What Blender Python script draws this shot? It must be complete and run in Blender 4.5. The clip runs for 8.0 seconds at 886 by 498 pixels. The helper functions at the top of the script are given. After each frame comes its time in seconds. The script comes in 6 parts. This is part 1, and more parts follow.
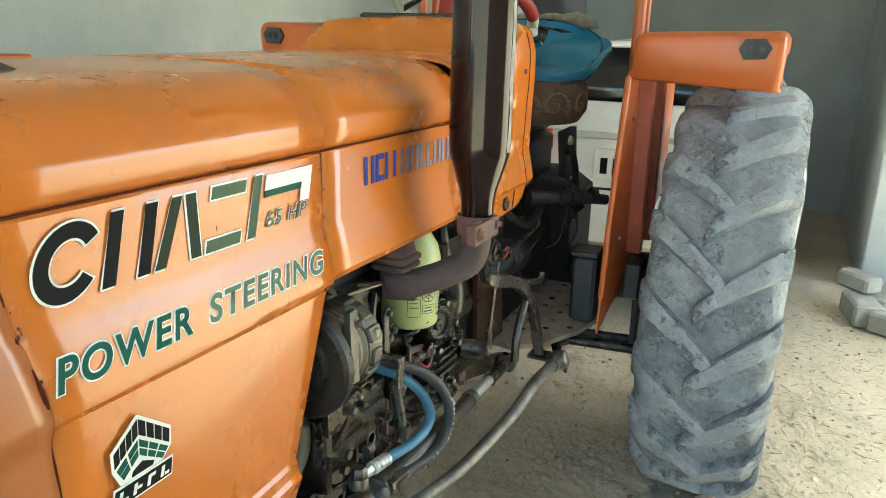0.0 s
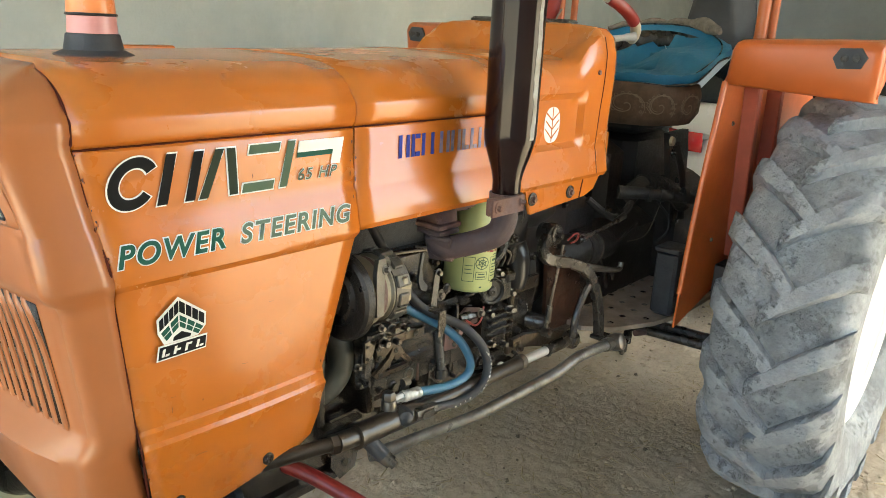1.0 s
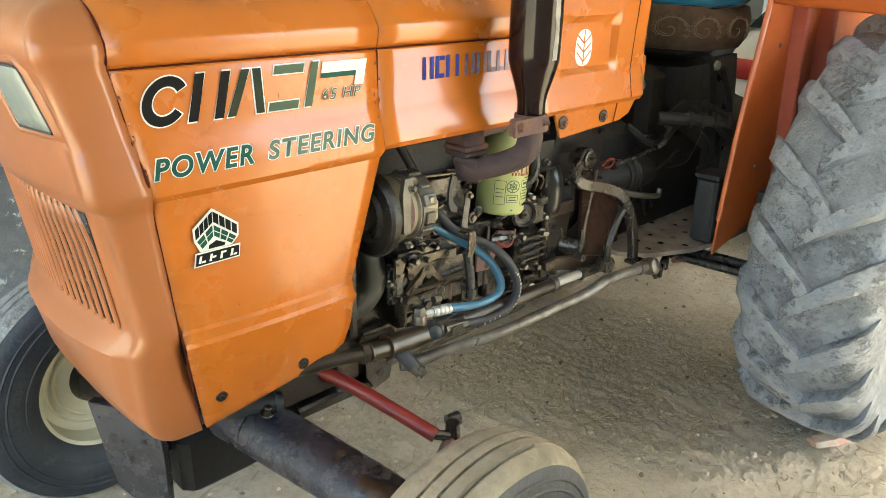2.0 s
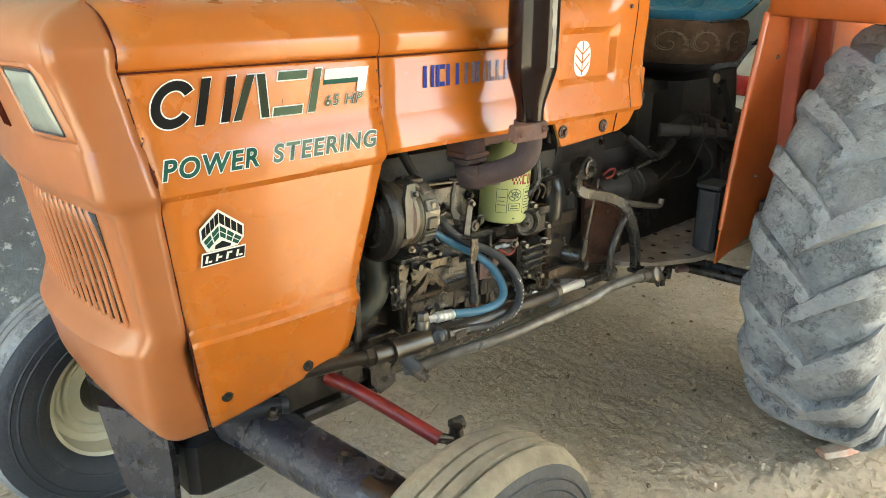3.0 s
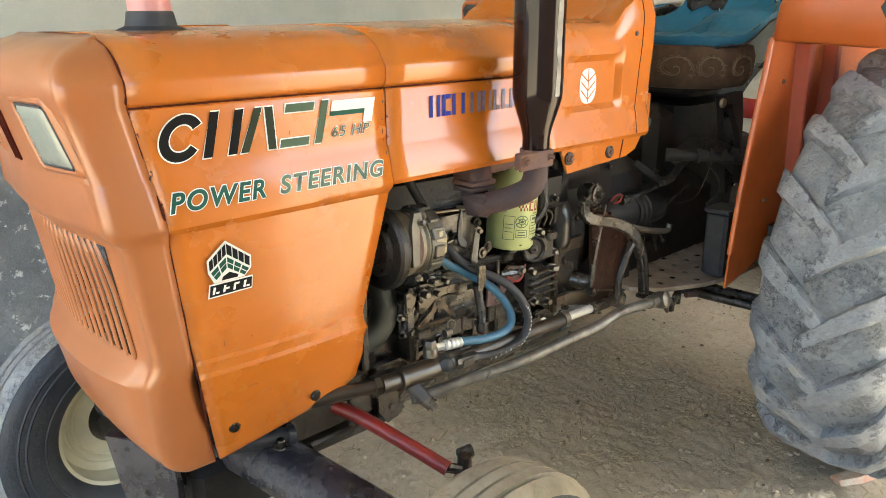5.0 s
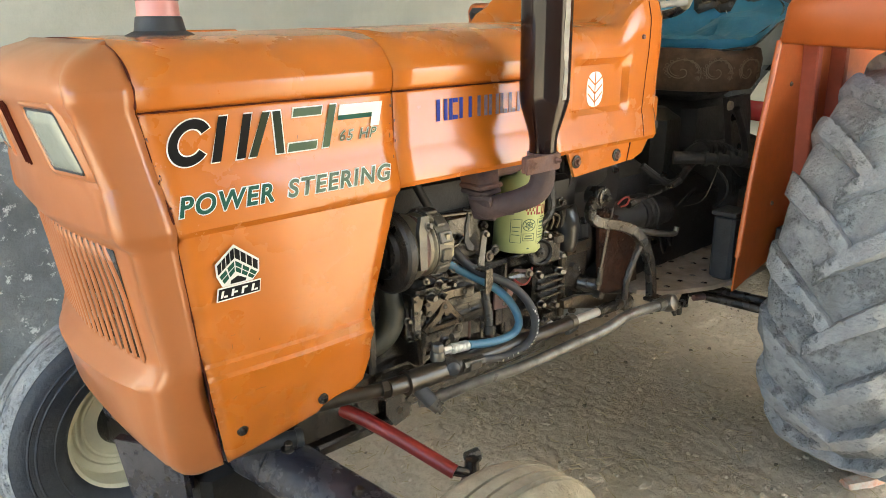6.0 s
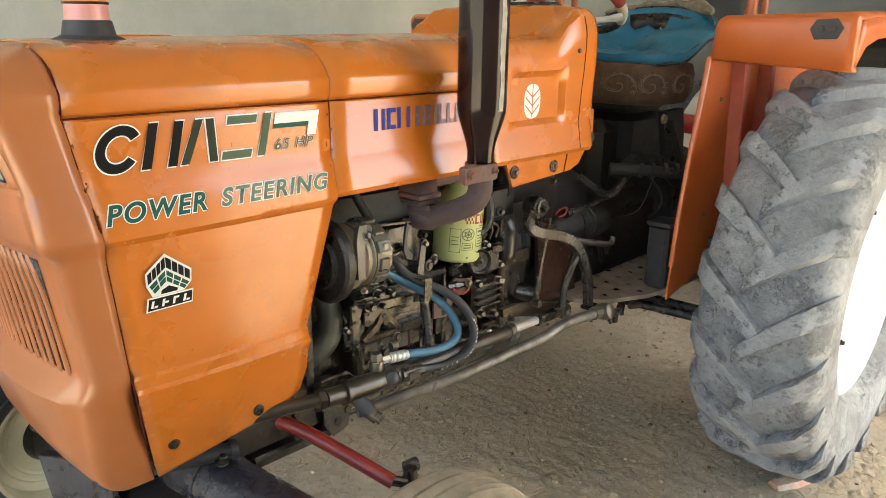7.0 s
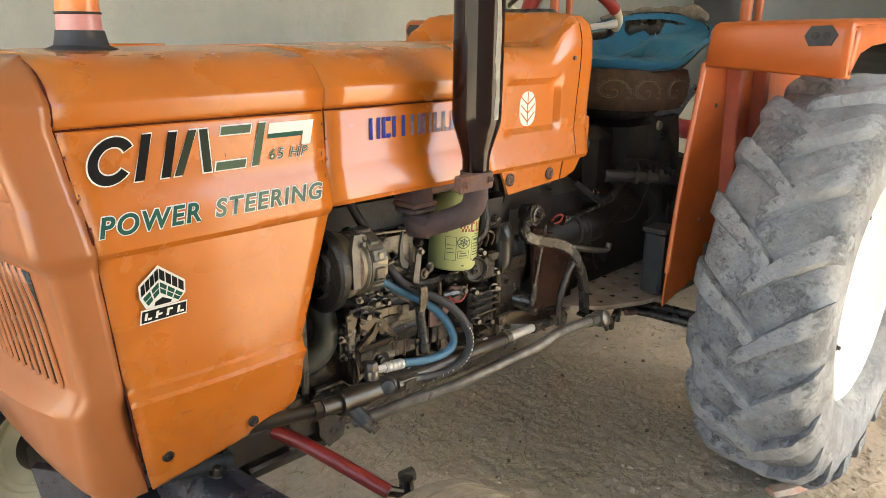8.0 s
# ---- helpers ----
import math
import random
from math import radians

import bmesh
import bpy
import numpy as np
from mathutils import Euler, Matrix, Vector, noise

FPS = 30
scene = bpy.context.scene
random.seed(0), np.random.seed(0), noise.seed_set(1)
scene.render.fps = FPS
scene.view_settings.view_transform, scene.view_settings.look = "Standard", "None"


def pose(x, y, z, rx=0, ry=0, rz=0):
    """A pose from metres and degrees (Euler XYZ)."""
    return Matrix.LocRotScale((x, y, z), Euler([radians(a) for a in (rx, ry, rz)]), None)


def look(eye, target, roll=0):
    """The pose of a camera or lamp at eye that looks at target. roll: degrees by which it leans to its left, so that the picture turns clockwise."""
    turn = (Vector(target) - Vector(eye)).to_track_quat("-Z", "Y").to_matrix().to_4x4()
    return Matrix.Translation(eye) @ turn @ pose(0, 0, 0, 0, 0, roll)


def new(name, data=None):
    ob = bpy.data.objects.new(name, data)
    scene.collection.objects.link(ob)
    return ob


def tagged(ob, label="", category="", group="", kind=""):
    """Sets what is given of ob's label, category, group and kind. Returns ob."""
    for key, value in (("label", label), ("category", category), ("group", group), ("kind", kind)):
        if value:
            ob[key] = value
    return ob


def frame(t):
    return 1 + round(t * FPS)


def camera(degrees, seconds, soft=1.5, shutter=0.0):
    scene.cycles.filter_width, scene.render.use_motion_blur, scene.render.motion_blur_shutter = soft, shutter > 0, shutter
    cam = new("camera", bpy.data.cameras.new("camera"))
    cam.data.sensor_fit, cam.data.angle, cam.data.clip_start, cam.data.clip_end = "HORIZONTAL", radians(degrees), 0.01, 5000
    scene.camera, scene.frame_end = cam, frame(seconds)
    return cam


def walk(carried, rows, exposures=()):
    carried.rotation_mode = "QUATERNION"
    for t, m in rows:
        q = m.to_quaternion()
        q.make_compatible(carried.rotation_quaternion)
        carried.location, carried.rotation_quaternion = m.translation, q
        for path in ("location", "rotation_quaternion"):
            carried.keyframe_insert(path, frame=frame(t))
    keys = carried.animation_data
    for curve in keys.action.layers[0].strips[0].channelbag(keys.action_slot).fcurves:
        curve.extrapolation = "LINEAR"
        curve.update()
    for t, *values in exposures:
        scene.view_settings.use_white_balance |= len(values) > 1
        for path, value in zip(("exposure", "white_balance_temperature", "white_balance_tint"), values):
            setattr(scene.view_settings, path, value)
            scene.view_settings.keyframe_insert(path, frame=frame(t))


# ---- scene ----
cam = camera(62.2, 8.0, soft=0.5)
PATH = [
    (0, (-0.36, -0.882, 1.52), (1.386, -0.079, 0.969), 1.6),
    (0.5, (-0.466, -1.056, 1.543), (1.178, -0.072, 0.97), 0.6),
    (1, (-0.398, -1.281, 1.54), (1.059, -0.038, 0.966), 2.8),
    (1.5, (-0.36, -1.369, 1.523), (0.969, -0.03, 0.858), 1.3),
    (1.7, (-0.376, -1.378, 1.524), (0.933, -0.053, 0.794), 1.4),
    (2.8, (-0.406, -1.429, 1.48), (0.893, -0.067, 0.802), 0.4),
    (3, (-0.41, -1.436, 1.482), (0.887, -0.065, 0.822), 0.3),
    (3.5, (-0.415, -1.446, 1.492), (0.864, -0.036, 0.878), -0.2),
    (4, (-0.411, -1.441, 1.495), (0.875, -0.035, 0.887), -0.2),
    (4.5, (-0.403, -1.437, 1.495), (0.892, -0.039, 0.888), -0.2),
    (6, (-0.406, -1.437, 1.497), (0.874, -0.021, 0.901), -0.5),
    (6.5, (-0.4, -1.435, 1.498), (0.919, -0.06, 0.887), 0.0),
    (7, (-0.396, -1.454, 1.499), (0.993, -0.133, 0.927), 0.8),
    (7.5, (-0.394, -1.447, 1.506), (1.005, -0.135, 0.94), 1.1),
    (8, (-0.389, -1.448, 1.509), (1.009, -0.134, 0.946), 0.7),
]
walk(cam, [(t, look(eye, target, roll)) for t, eye, target, roll in PATH], [(0.0, 3.18, 6250, -11), (0.6, 3.18, 6350, -9), (1.1, 3.14, 6850, 0), (2.0, 3.31, 6900, -3), (3.5, 3.31, 6900, -3), (4.5, 3.29, 6920, 3), (6.3, 3.27, 6980, 2), (6.9, 3.14, 7150, 4), (8.0, 3.08, 7200, 7)])

# ---- world and light ----
world = bpy.data.worlds.new("sky")
scene.world = world
world.use_nodes = True
wn = world.node_tree.nodes
sky = wn.new("ShaderNodeTexSky")
sky.sky_type = "NISHITA"
sky.sun_disc = False
sky.sun_elevation, sky.sun_rotation = radians(56), radians(150)
sky.air_density, sky.dust_density = 1.0, 2.5
world.node_tree.links.new(sky.outputs[0], wn["Background"].inputs[0])
wn["Background"].inputs[1].default_value = 0.15
sun = new("sun", bpy.data.lights.new("sun", "SUN"))
sun.data.energy, sun.data.angle, sun.data.color = 5.0, radians(0.5), (1.0, 0.93, 0.82)
sun.matrix_world = look((2.5, -5.0, 8.3), (0, 0, 0))


# ---- materials ----
def mat(name, color, rough=0.5, metal=0.0, var=0.25, scale=12.0, bump=0.15, bscale=60.0, color2=None, coat=0.0, dust=0.0,
        dustcol=(0.36, 0.32, 0.26), spots=0.0, spotcol=(0.05, 0.03, 0.02), bdist=0.01, chips=0.0, cscale=40.0, chipcol=None, ior=1.5):
    m = bpy.data.materials.new(name)
    m.use_nodes = True
    nt = m.node_tree
    b = nt.nodes["Principled BSDF"]
    L = nt.links.new
    tc = nt.nodes.new("ShaderNodeTexCoord")

    def tex(sc, detail=6.0, rough_=0.6):
        n = nt.nodes.new("ShaderNodeTexNoise")
        n.inputs["Scale"].default_value, n.inputs["Detail"].default_value = sc, detail
        n.inputs["Roughness"].default_value = rough_
        L(tc.outputs["Object"], n.inputs["Vector"])
        return n

    def ramp(src_, a, z):
        r = nt.nodes.new("ShaderNodeMapRange")
        r.inputs["From Min"].default_value, r.inputs["From Max"].default_value = a, z
        L(src_, r.inputs["Value"])
        return r.outputs[0]

    def mix(fac, c1, c2):
        x = nt.nodes.new("ShaderNodeMix")
        x.data_type = "RGBA"
        for sock, v in ((x.inputs[0], fac), (x.inputs[6], c1), (x.inputs[7], c2)):
            if isinstance(v, bpy.types.NodeSocket):
                L(v, sock)
            elif isinstance(v, (int, float)):
                sock.default_value = v
            else:
                sock.default_value = (*v, 1.0)
        return x.outputs[2]

    c2 = color2 or tuple(c * (1 - var) for c in color)
    big, small = tex(scale), tex(bscale, 9.0, 0.68)
    col = mix(ramp(big.outputs[0], 0.35, 0.68), color, c2)
    col = mix(ramp(small.outputs[0], 0.45, 0.8), col, tuple(c * (1 - var * 0.8) for c in color))
    rgh = nt.nodes.new("ShaderNodeMapRange")
    rgh.inputs["To Min"].default_value, rgh.inputs["To Max"].default_value = max(0.02, rough - 0.12), min(1.0, rough + 0.15)
    L(big.outputs[0], rgh.inputs["Value"])
    rough_out = rgh.outputs[0]
    if spots:
        sp = tex(scale * 5, 8.0, 0.75)
        f = ramp(sp.outputs[0], 0.72 - spots * 0.25, 0.76 - spots * 0.2)
        col = mix(f, col, spotcol)
    if chips:
        pn, pm = tex(cscale, 5.0, 0.62), tex(cscale * 0.16, 3.0, 0.5)
        both = nt.nodes.new("ShaderNodeMath")
        both.operation = "MULTIPLY_ADD"
        L(pm.outputs[0], both.inputs[0])
        both.inputs[1].default_value = 0.9
        L(pn.outputs[0], both.inputs[2])
        pit = ramp(both.outputs[0], 1.0, 1.2)
    if dust:
        d = tex(scale * 0.7, 8.0, 0.7)
        f = ramp(d.outputs[0], 0.75 - dust * 0.5, 0.95 - dust * 0.3)
        col = mix(f, col, dustcol)
        add = nt.nodes.new("ShaderNodeMath")
        add.operation, add.use_clamp = "MULTIPLY_ADD", True
        L(f, add.inputs[0])
        add.inputs[1].default_value = 0.5
        L(rough_out, add.inputs[2])
        rough_out = add.outputs[0]
    if chips and chipcol:
        col = mix(pit, col, chipcol)
    L(col, b.inputs["Base Color"])
    L(rough_out, b.inputs["Roughness"])
    b.inputs["Metallic"].default_value = metal
    b.inputs["IOR"].default_value = ior
    b.inputs["Coat Weight"].default_value = coat
    b.inputs["Coat Roughness"].default_value = 0.09
    if bump:
        bp = nt.nodes.new("ShaderNodeBump")
        bp.inputs["Strength"].default_value, bp.inputs["Distance"].default_value = bump, bdist
        L(small.outputs[0], bp.inputs["Height"])
        L(bp.outputs[0], b.inputs["Normal"])
        if chips:
            cb = nt.nodes.new("ShaderNodeBump")
            cb.invert = True
            cb.inputs["Strength"].default_value, cb.inputs["Distance"].default_value = 1.0, chips
            L(pit, cb.inputs["Height"])
            L(cb.outputs[0], bp.inputs["Normal"])
    return m


ORANGE = mat("orange_paint", (0.525, 0.147, 0.017), 0.25, ior=1.45, var=0.14, scale=5, bump=0.012, bscale=7, coat=0.32, dust=0.07, dustcol=(0.56, 0.23, 0.07), spots=0.03, spotcol=(0.09, 0.03, 0.015))
# Nose orange: less saturated than ORANGE, with paler peach patches.
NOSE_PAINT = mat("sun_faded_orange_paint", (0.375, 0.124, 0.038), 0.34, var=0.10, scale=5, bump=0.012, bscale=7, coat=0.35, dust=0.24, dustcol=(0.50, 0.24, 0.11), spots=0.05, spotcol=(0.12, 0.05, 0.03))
ORANGE_DULL = mat("faded_orange_paint", (0.47, 0.105, 0.020), 0.36, var=0.18, scale=6, bump=0.03, bscale=30, dust=0.12, dustcol=(0.4, 0.17, 0.08))
PLATE = mat("aged_red_orange_paint", (0.56, 0.125, 0.027), 0.34, var=0.25, scale=5, bump=0.03, bscale=30, dust=0.12, dustcol=(0.36, 0.15, 0.07), spots=0.08, spotcol=(0.12, 0.04, 0.02))
RED_POST = mat("red_oxide_paint", (0.38, 0.08, 0.045), 0.5, var=0.3, scale=9, bump=0.05, dust=0.15)
RED_PAINT = mat("red_paint", (0.24, 0.018, 0.013), 0.4, var=0.25, scale=14, bump=0.04, dust=0.1)
RUBBER = mat("dusty_rubber", (0.365, 0.385, 0.40), 0.9, var=0.45, scale=9, bump=1.0, bdist=0.013, bscale=60, dust=0.42, dustcol=(0.54, 0.55, 0.55), spots=0.28, spotcol=(0.25, 0.27, 0.295), chips=0.006, cscale=70, chipcol=(0.23, 0.24, 0.25))
LUG = mat("scuffed_lug_rubber", (0.395, 0.42, 0.445), 0.88, var=0.4, scale=11, bump=1.0, bdist=0.011, bscale=70, dust=0.40, dustcol=(0.56, 0.575, 0.58), spots=0.34, spotcol=(0.22, 0.23, 0.25), chips=0.010, cscale=48, chipcol=(0.21, 0.22, 0.235))
RUBBER_DARK = mat("dark_rubber", (0.035, 0.036, 0.04), 0.6, var=0.3, scale=8, bump=0.2, dust=0.22, dustcol=(0.2, 0.2, 0.19))
# The small pale brown patches (dustcol) imitate glints on oily iron.
GRIME = mat("oily_cast_iron", (0.027, 0.018, 0.011), 0.20, ior=1.55, coat=0.5, var=0.65, scale=38, bump=0.5, bdist=0.006, bscale=70, chips=0.004, cscale=38, dust=0.17, dustcol=(0.25, 0.175, 0.10))
BRACKET = mat("worn_brown_steel", (0.072, 0.050, 0.030), 0.28, metal=0.35, coat=0.3, var=0.45, scale=24, bump=0.3, dust=0.16, dustcol=(0.24, 0.17, 0.10))
BLACK = mat("black_grease", (0.022, 0.018, 0.0145), 0.26, ior=1.45, var=0.4, scale=14, bump=0.4, dust=0.08, dustcol=(0.05, 0.037, 0.026))
STEEL = mat("worn_steel", (0.165, 0.145, 0.12), 0.32, metal=0.65, var=0.4, scale=20, bump=0.2, dust=0.25, dustcol=(0.18, 0.15, 0.11))
ALU = mat("dull_aluminium", (0.30, 0.26, 0.185), 0.36, metal=0.35, var=0.4, scale=22, bump=0.25, dust=0.28, dustcol=(0.20, 0.145, 0.085))
RUST = mat("rusty_iron", (0.16, 0.075, 0.05), 0.75, var=0.45, scale=14, bump=0.5, color2=(0.10, 0.07, 0.075), dust=0.1)
PIPE = mat("dark_brown_enamel", (0.014, 0.006, 0.005), 0.08, ior=1.38, var=0.2, scale=6, bump=0.006)
BARE = mat("scraped_primer", (0.36, 0.34, 0.30), 0.6, var=0.5, scale=22, bump=0.2, spots=0.35, spotcol=(0.05, 0.03, 0.025))
BLUE_HOSE = mat("blue_hose_rubber", (0.05, 0.155, 0.25), 0.45, var=0.2, scale=20, bump=0.08, dust=0.15)
FILTER = mat("lime_filter_paint", (0.44, 0.47, 0.20), 0.38, var=0.15, scale=14, bump=0.02, dust=0.08)
CREAM = mat("cream_wheel_paint", (0.60, 0.565, 0.41), 0.4, var=0.15, scale=10, bump=0.06, dust=0.15, dustcol=(0.3, 0.25, 0.18))
WHITE_RIM = mat("white_wheel_paint", (0.80, 0.79, 0.74), 0.4, var=0.08, scale=6, bump=0.03)
WHITE_CAR = mat("white_car_paint", (0.74, 0.74, 0.71), 0.25, var=0.05, scale=3, bump=0.0, coat=0.4)
GLASS_DARK = mat("dark_car_glass", (0.012, 0.014, 0.015), 0.06, var=0.1, bump=0.0)
TAIL = mat("red_lamp_plastic", (0.42, 0.015, 0.02), 0.15, var=0.1, bump=0.0, coat=0.4)
WHITE = mat("white_decal", (0.78, 0.77, 0.72), 0.8, ior=1.22, var=0.06, bump=0.0)
GREEN = mat("green_decal", (0.020, 0.088, 0.062), 0.8, ior=1.22, var=0.08, bump=0.0)
OLIVE = mat("olive_decal", (0.09, 0.13, 0.085), 0.8, ior=1.22, var=0.1, bump=0.0)
INK = mat("black_decal", (0.012, 0.012, 0.012), 0.8, ior=1.22, var=0.1, bump=0.0)
NAVY = mat("blue_decal", (0.035, 0.05, 0.25), 0.8, ior=1.22, var=0.1, bump=0.0)
TEAL = mat("blue_seat_vinyl", (0.008, 0.14, 0.245), 0.46, var=0.2, scale=8, bump=0.5, bdist=0.02, bscale=11, dust=0.05)
BROWN = mat("brown_patterned_cloth", (0.13, 0.078, 0.048), 0.9, var=0.45, scale=25, bump=0.4, bscale=180)
PINK = mat("pink_lamp_lens", (0.62, 0.28, 0.26), 0.3, var=0.1, bump=0.0)
AMBER = mat("amber_lamp_lens", (0.72, 0.24, 0.08), 0.25, var=0.08, bump=0.0)
LENS = mat("clear_lamp_lens", (0.27, 0.285, 0.235), 0.12, var=0.12, scale=30, bump=0.1, bscale=120, coat=0.3)
PLASTER = mat("grey_plaster", (0.475, 0.48, 0.43), 0.9, var=0.18, scale=2.6, bump=0.5, bscale=14, spots=0.10, spotcol=(0.26, 0.27, 0.25))
# Darker copy of PLASTER: the rear walls' shade is put into the colour.
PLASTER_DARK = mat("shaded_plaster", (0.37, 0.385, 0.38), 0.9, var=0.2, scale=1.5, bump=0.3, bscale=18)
CONCRETE = mat("concrete", (0.50, 0.49, 0.45), 0.9, var=0.25, scale=5, bump=0.4, bscale=40)
BLOCK = mat("dusty_concrete", (0.30, 0.29, 0.265), 0.9, var=0.3, scale=9, bump=0.5, bscale=50, spots=0.15, spotcol=(0.15, 0.14, 0.12))
DIRT = mat("trodden_dirt", (0.56, 0.465, 0.345), 0.95, var=0.4, scale=1.9, bump=1.0, bdist=0.012, bscale=40, color2=(0.45, 0.38, 0.28), spots=0.15, spotcol=(0.24, 0.20, 0.14), chips=0.005, cscale=24)
CRUMB = mat("dark_crumbs", (0.22, 0.18, 0.13), 0.95, var=0.4, scale=3)
STRAW = mat("straw", (0.42, 0.34, 0.2), 0.9, var=0.3)


GREEN_DARK = mat("dark_green_decal", (0.03, 0.10, 0.07), 0.8, ior=1.22, var=0.1, bump=0.0)
OLIVE_GREEN = mat("olive_green_decal", (0.125, 0.175, 0.125), 0.8, ior=1.22, var=0.1, bump=0.0)
SOOT = mat("dark_olive_decal", (0.035, 0.045, 0.03), 0.8, ior=1.22, var=0.1, bump=0.0)
NAVY_WORN = mat("worn_blue_decal", (0.10, 0.11, 0.24), 0.45, var=0.15, scale=40, bump=0.0, color2=(0.36, 0.22, 0.16))
RUBBER_MID = mat("grey_dusted_rubber", (0.030, 0.037, 0.048), 0.5, var=0.35, scale=9, bump=0.4, dust=0.30, dustcol=(0.20, 0.225, 0.245))
AXLE = mat("blue_black_greased_paint", (0.026, 0.026, 0.036), 0.22, var=0.4, scale=8, bump=0.45, bscale=70, dust=0.5, dustcol=(0.085, 0.080, 0.085), spots=0.24, spotcol=(0.28, 0.285, 0.29))
LINK = mat("half_bare_steel", (0.045, 0.037, 0.028), 0.27, metal=0.5, var=0.45, scale=22, bump=0.3, color2=(0.125, 0.107, 0.085), dust=0.12, dustcol=(0.16, 0.13, 0.09))
CHROME = mat("bright_steel", (0.62, 0.61, 0.58), 0.32, metal=0.55, var=0.15, scale=20, bump=0.03)
HOSE_GREY = mat("grey_green_rubber", (0.062, 0.060, 0.044), 0.5, var=0.3, scale=12, bump=0.25, dust=0.2, dustcol=(0.10, 0.085, 0.055))
RUST_PURPLE = mat("scorched_iron", (0.085, 0.050, 0.045), 0.7, var=0.4, scale=11, bump=0.4, color2=(0.055, 0.044, 0.05), dust=0.15, dustcol=(0.16, 0.10, 0.07))
FOOT = mat("trodden_steel", (0.36, 0.305, 0.255), 0.55, metal=0.2, var=0.45, scale=13, bump=0.4, dust=0.35, dustcol=(0.34, 0.28, 0.22), spots=0.22, spotcol=(0.08, 0.05, 0.03))
BOX_BLUE = mat("scuffed_blue_black_paint", (0.028, 0.031, 0.036), 0.42, var=0.4, scale=18, bump=0.3, spots=0.2, spotcol=(0.13, 0.135, 0.145), dust=0.12, dustcol=(0.18, 0.17, 0.15))
TAN = mat("tan_thread", (0.20, 0.15, 0.10), 0.9, var=0.2)
PACKET = mat("printed_paper", (0.55, 0.48, 0.38), 0.6, var=0.2, scale=22, bump=0.1, color2=(0.5, 0.16, 0.07))
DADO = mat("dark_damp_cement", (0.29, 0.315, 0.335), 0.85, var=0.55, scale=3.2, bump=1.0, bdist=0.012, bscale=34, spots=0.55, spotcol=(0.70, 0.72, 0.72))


GREASE = mat("dried_grease", (0.5, 0.42, 0.27), 0.6, var=0.5, scale=60, bump=0.6, bscale=120)
PRINT = mat("worn_hose_print", (0.62, 0.61, 0.55), 0.7, var=0.3, scale=80, bump=0.0)
MUDDY = mat("mud_caked_rubber", (0.40, 0.345, 0.25), 0.9, var=0.4, scale=14, bump=1.0, bdist=0.012, bscale=45, dust=0.45, dustcol=(0.46, 0.40, 0.30), spots=0.22, spotcol=(0.17, 0.145, 0.10), chips=0.005, cscale=30)
GAP = mat("rusty_panel_gap", (0.085, 0.017, 0.010), 0.9, ior=1.2, var=0.4, scale=40, bump=0.3)
CHIP = mat("rusty_paint_chip", (0.10, 0.022, 0.012), 0.6, var=0.4, scale=60, bump=0.1)
CLOTH = mat("patterned_tan_cloth", (0.25, 0.20, 0.145), 0.9, var=0.5, scale=40, bump=0.6, bscale=110, spots=0.5, spotcol=(0.06, 0.045, 0.035))
PLATE_BROWN = mat("red_brown_oily_paint", (0.055, 0.026, 0.017), 0.22, var=0.4, scale=12, bump=0.25, bscale=50, dust=0.15, dustcol=(0.12, 0.07, 0.045))
OIL_BLACK = mat("oil_wet_black_casting", (0.016, 0.013, 0.011), 0.34, coat=0.15, var=0.4, scale=9, bump=0.12, bscale=18, dust=0.10, dustcol=(0.06, 0.045, 0.03))
ALU_GREY = mat("grey_cast_alloy", (0.135, 0.12, 0.095), 0.34, metal=0.4, var=0.4, scale=25, bump=0.3, dust=0.2, dustcol=(0.14, 0.10, 0.06))
PEDAL = mat("worn_dark_pedal_steel", (0.052, 0.044, 0.036), 0.26, metal=0.55, coat=0.2, var=0.4, scale=26, bump=0.2, color2=(0.030, 0.024, 0.019), dust=0.08, dustcol=(0.15, 0.12, 0.09))
OIL_BROWN = mat("oil_wet_brown_steel", (0.030, 0.020, 0.012), 0.36, coat=0.15, var=0.5, scale=20, bump=0.15, bscale=40, dust=0.12, dustcol=(0.13, 0.09, 0.055))
DRAG = mat("half_bare_drag_link", (0.20, 0.188, 0.168), 0.30, metal=0.5, var=0.5, scale=16, bump=0.3, color2=(0.04, 0.033, 0.026), spots=0.12, spotcol=(0.03, 0.024, 0.018), dust=0.15, dustcol=(0.22, 0.18, 0.13))
# Near-black colour standing in for deep shade on parts hidden in dark gaps.
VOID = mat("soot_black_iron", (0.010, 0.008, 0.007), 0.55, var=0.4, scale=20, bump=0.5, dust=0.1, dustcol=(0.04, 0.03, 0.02))


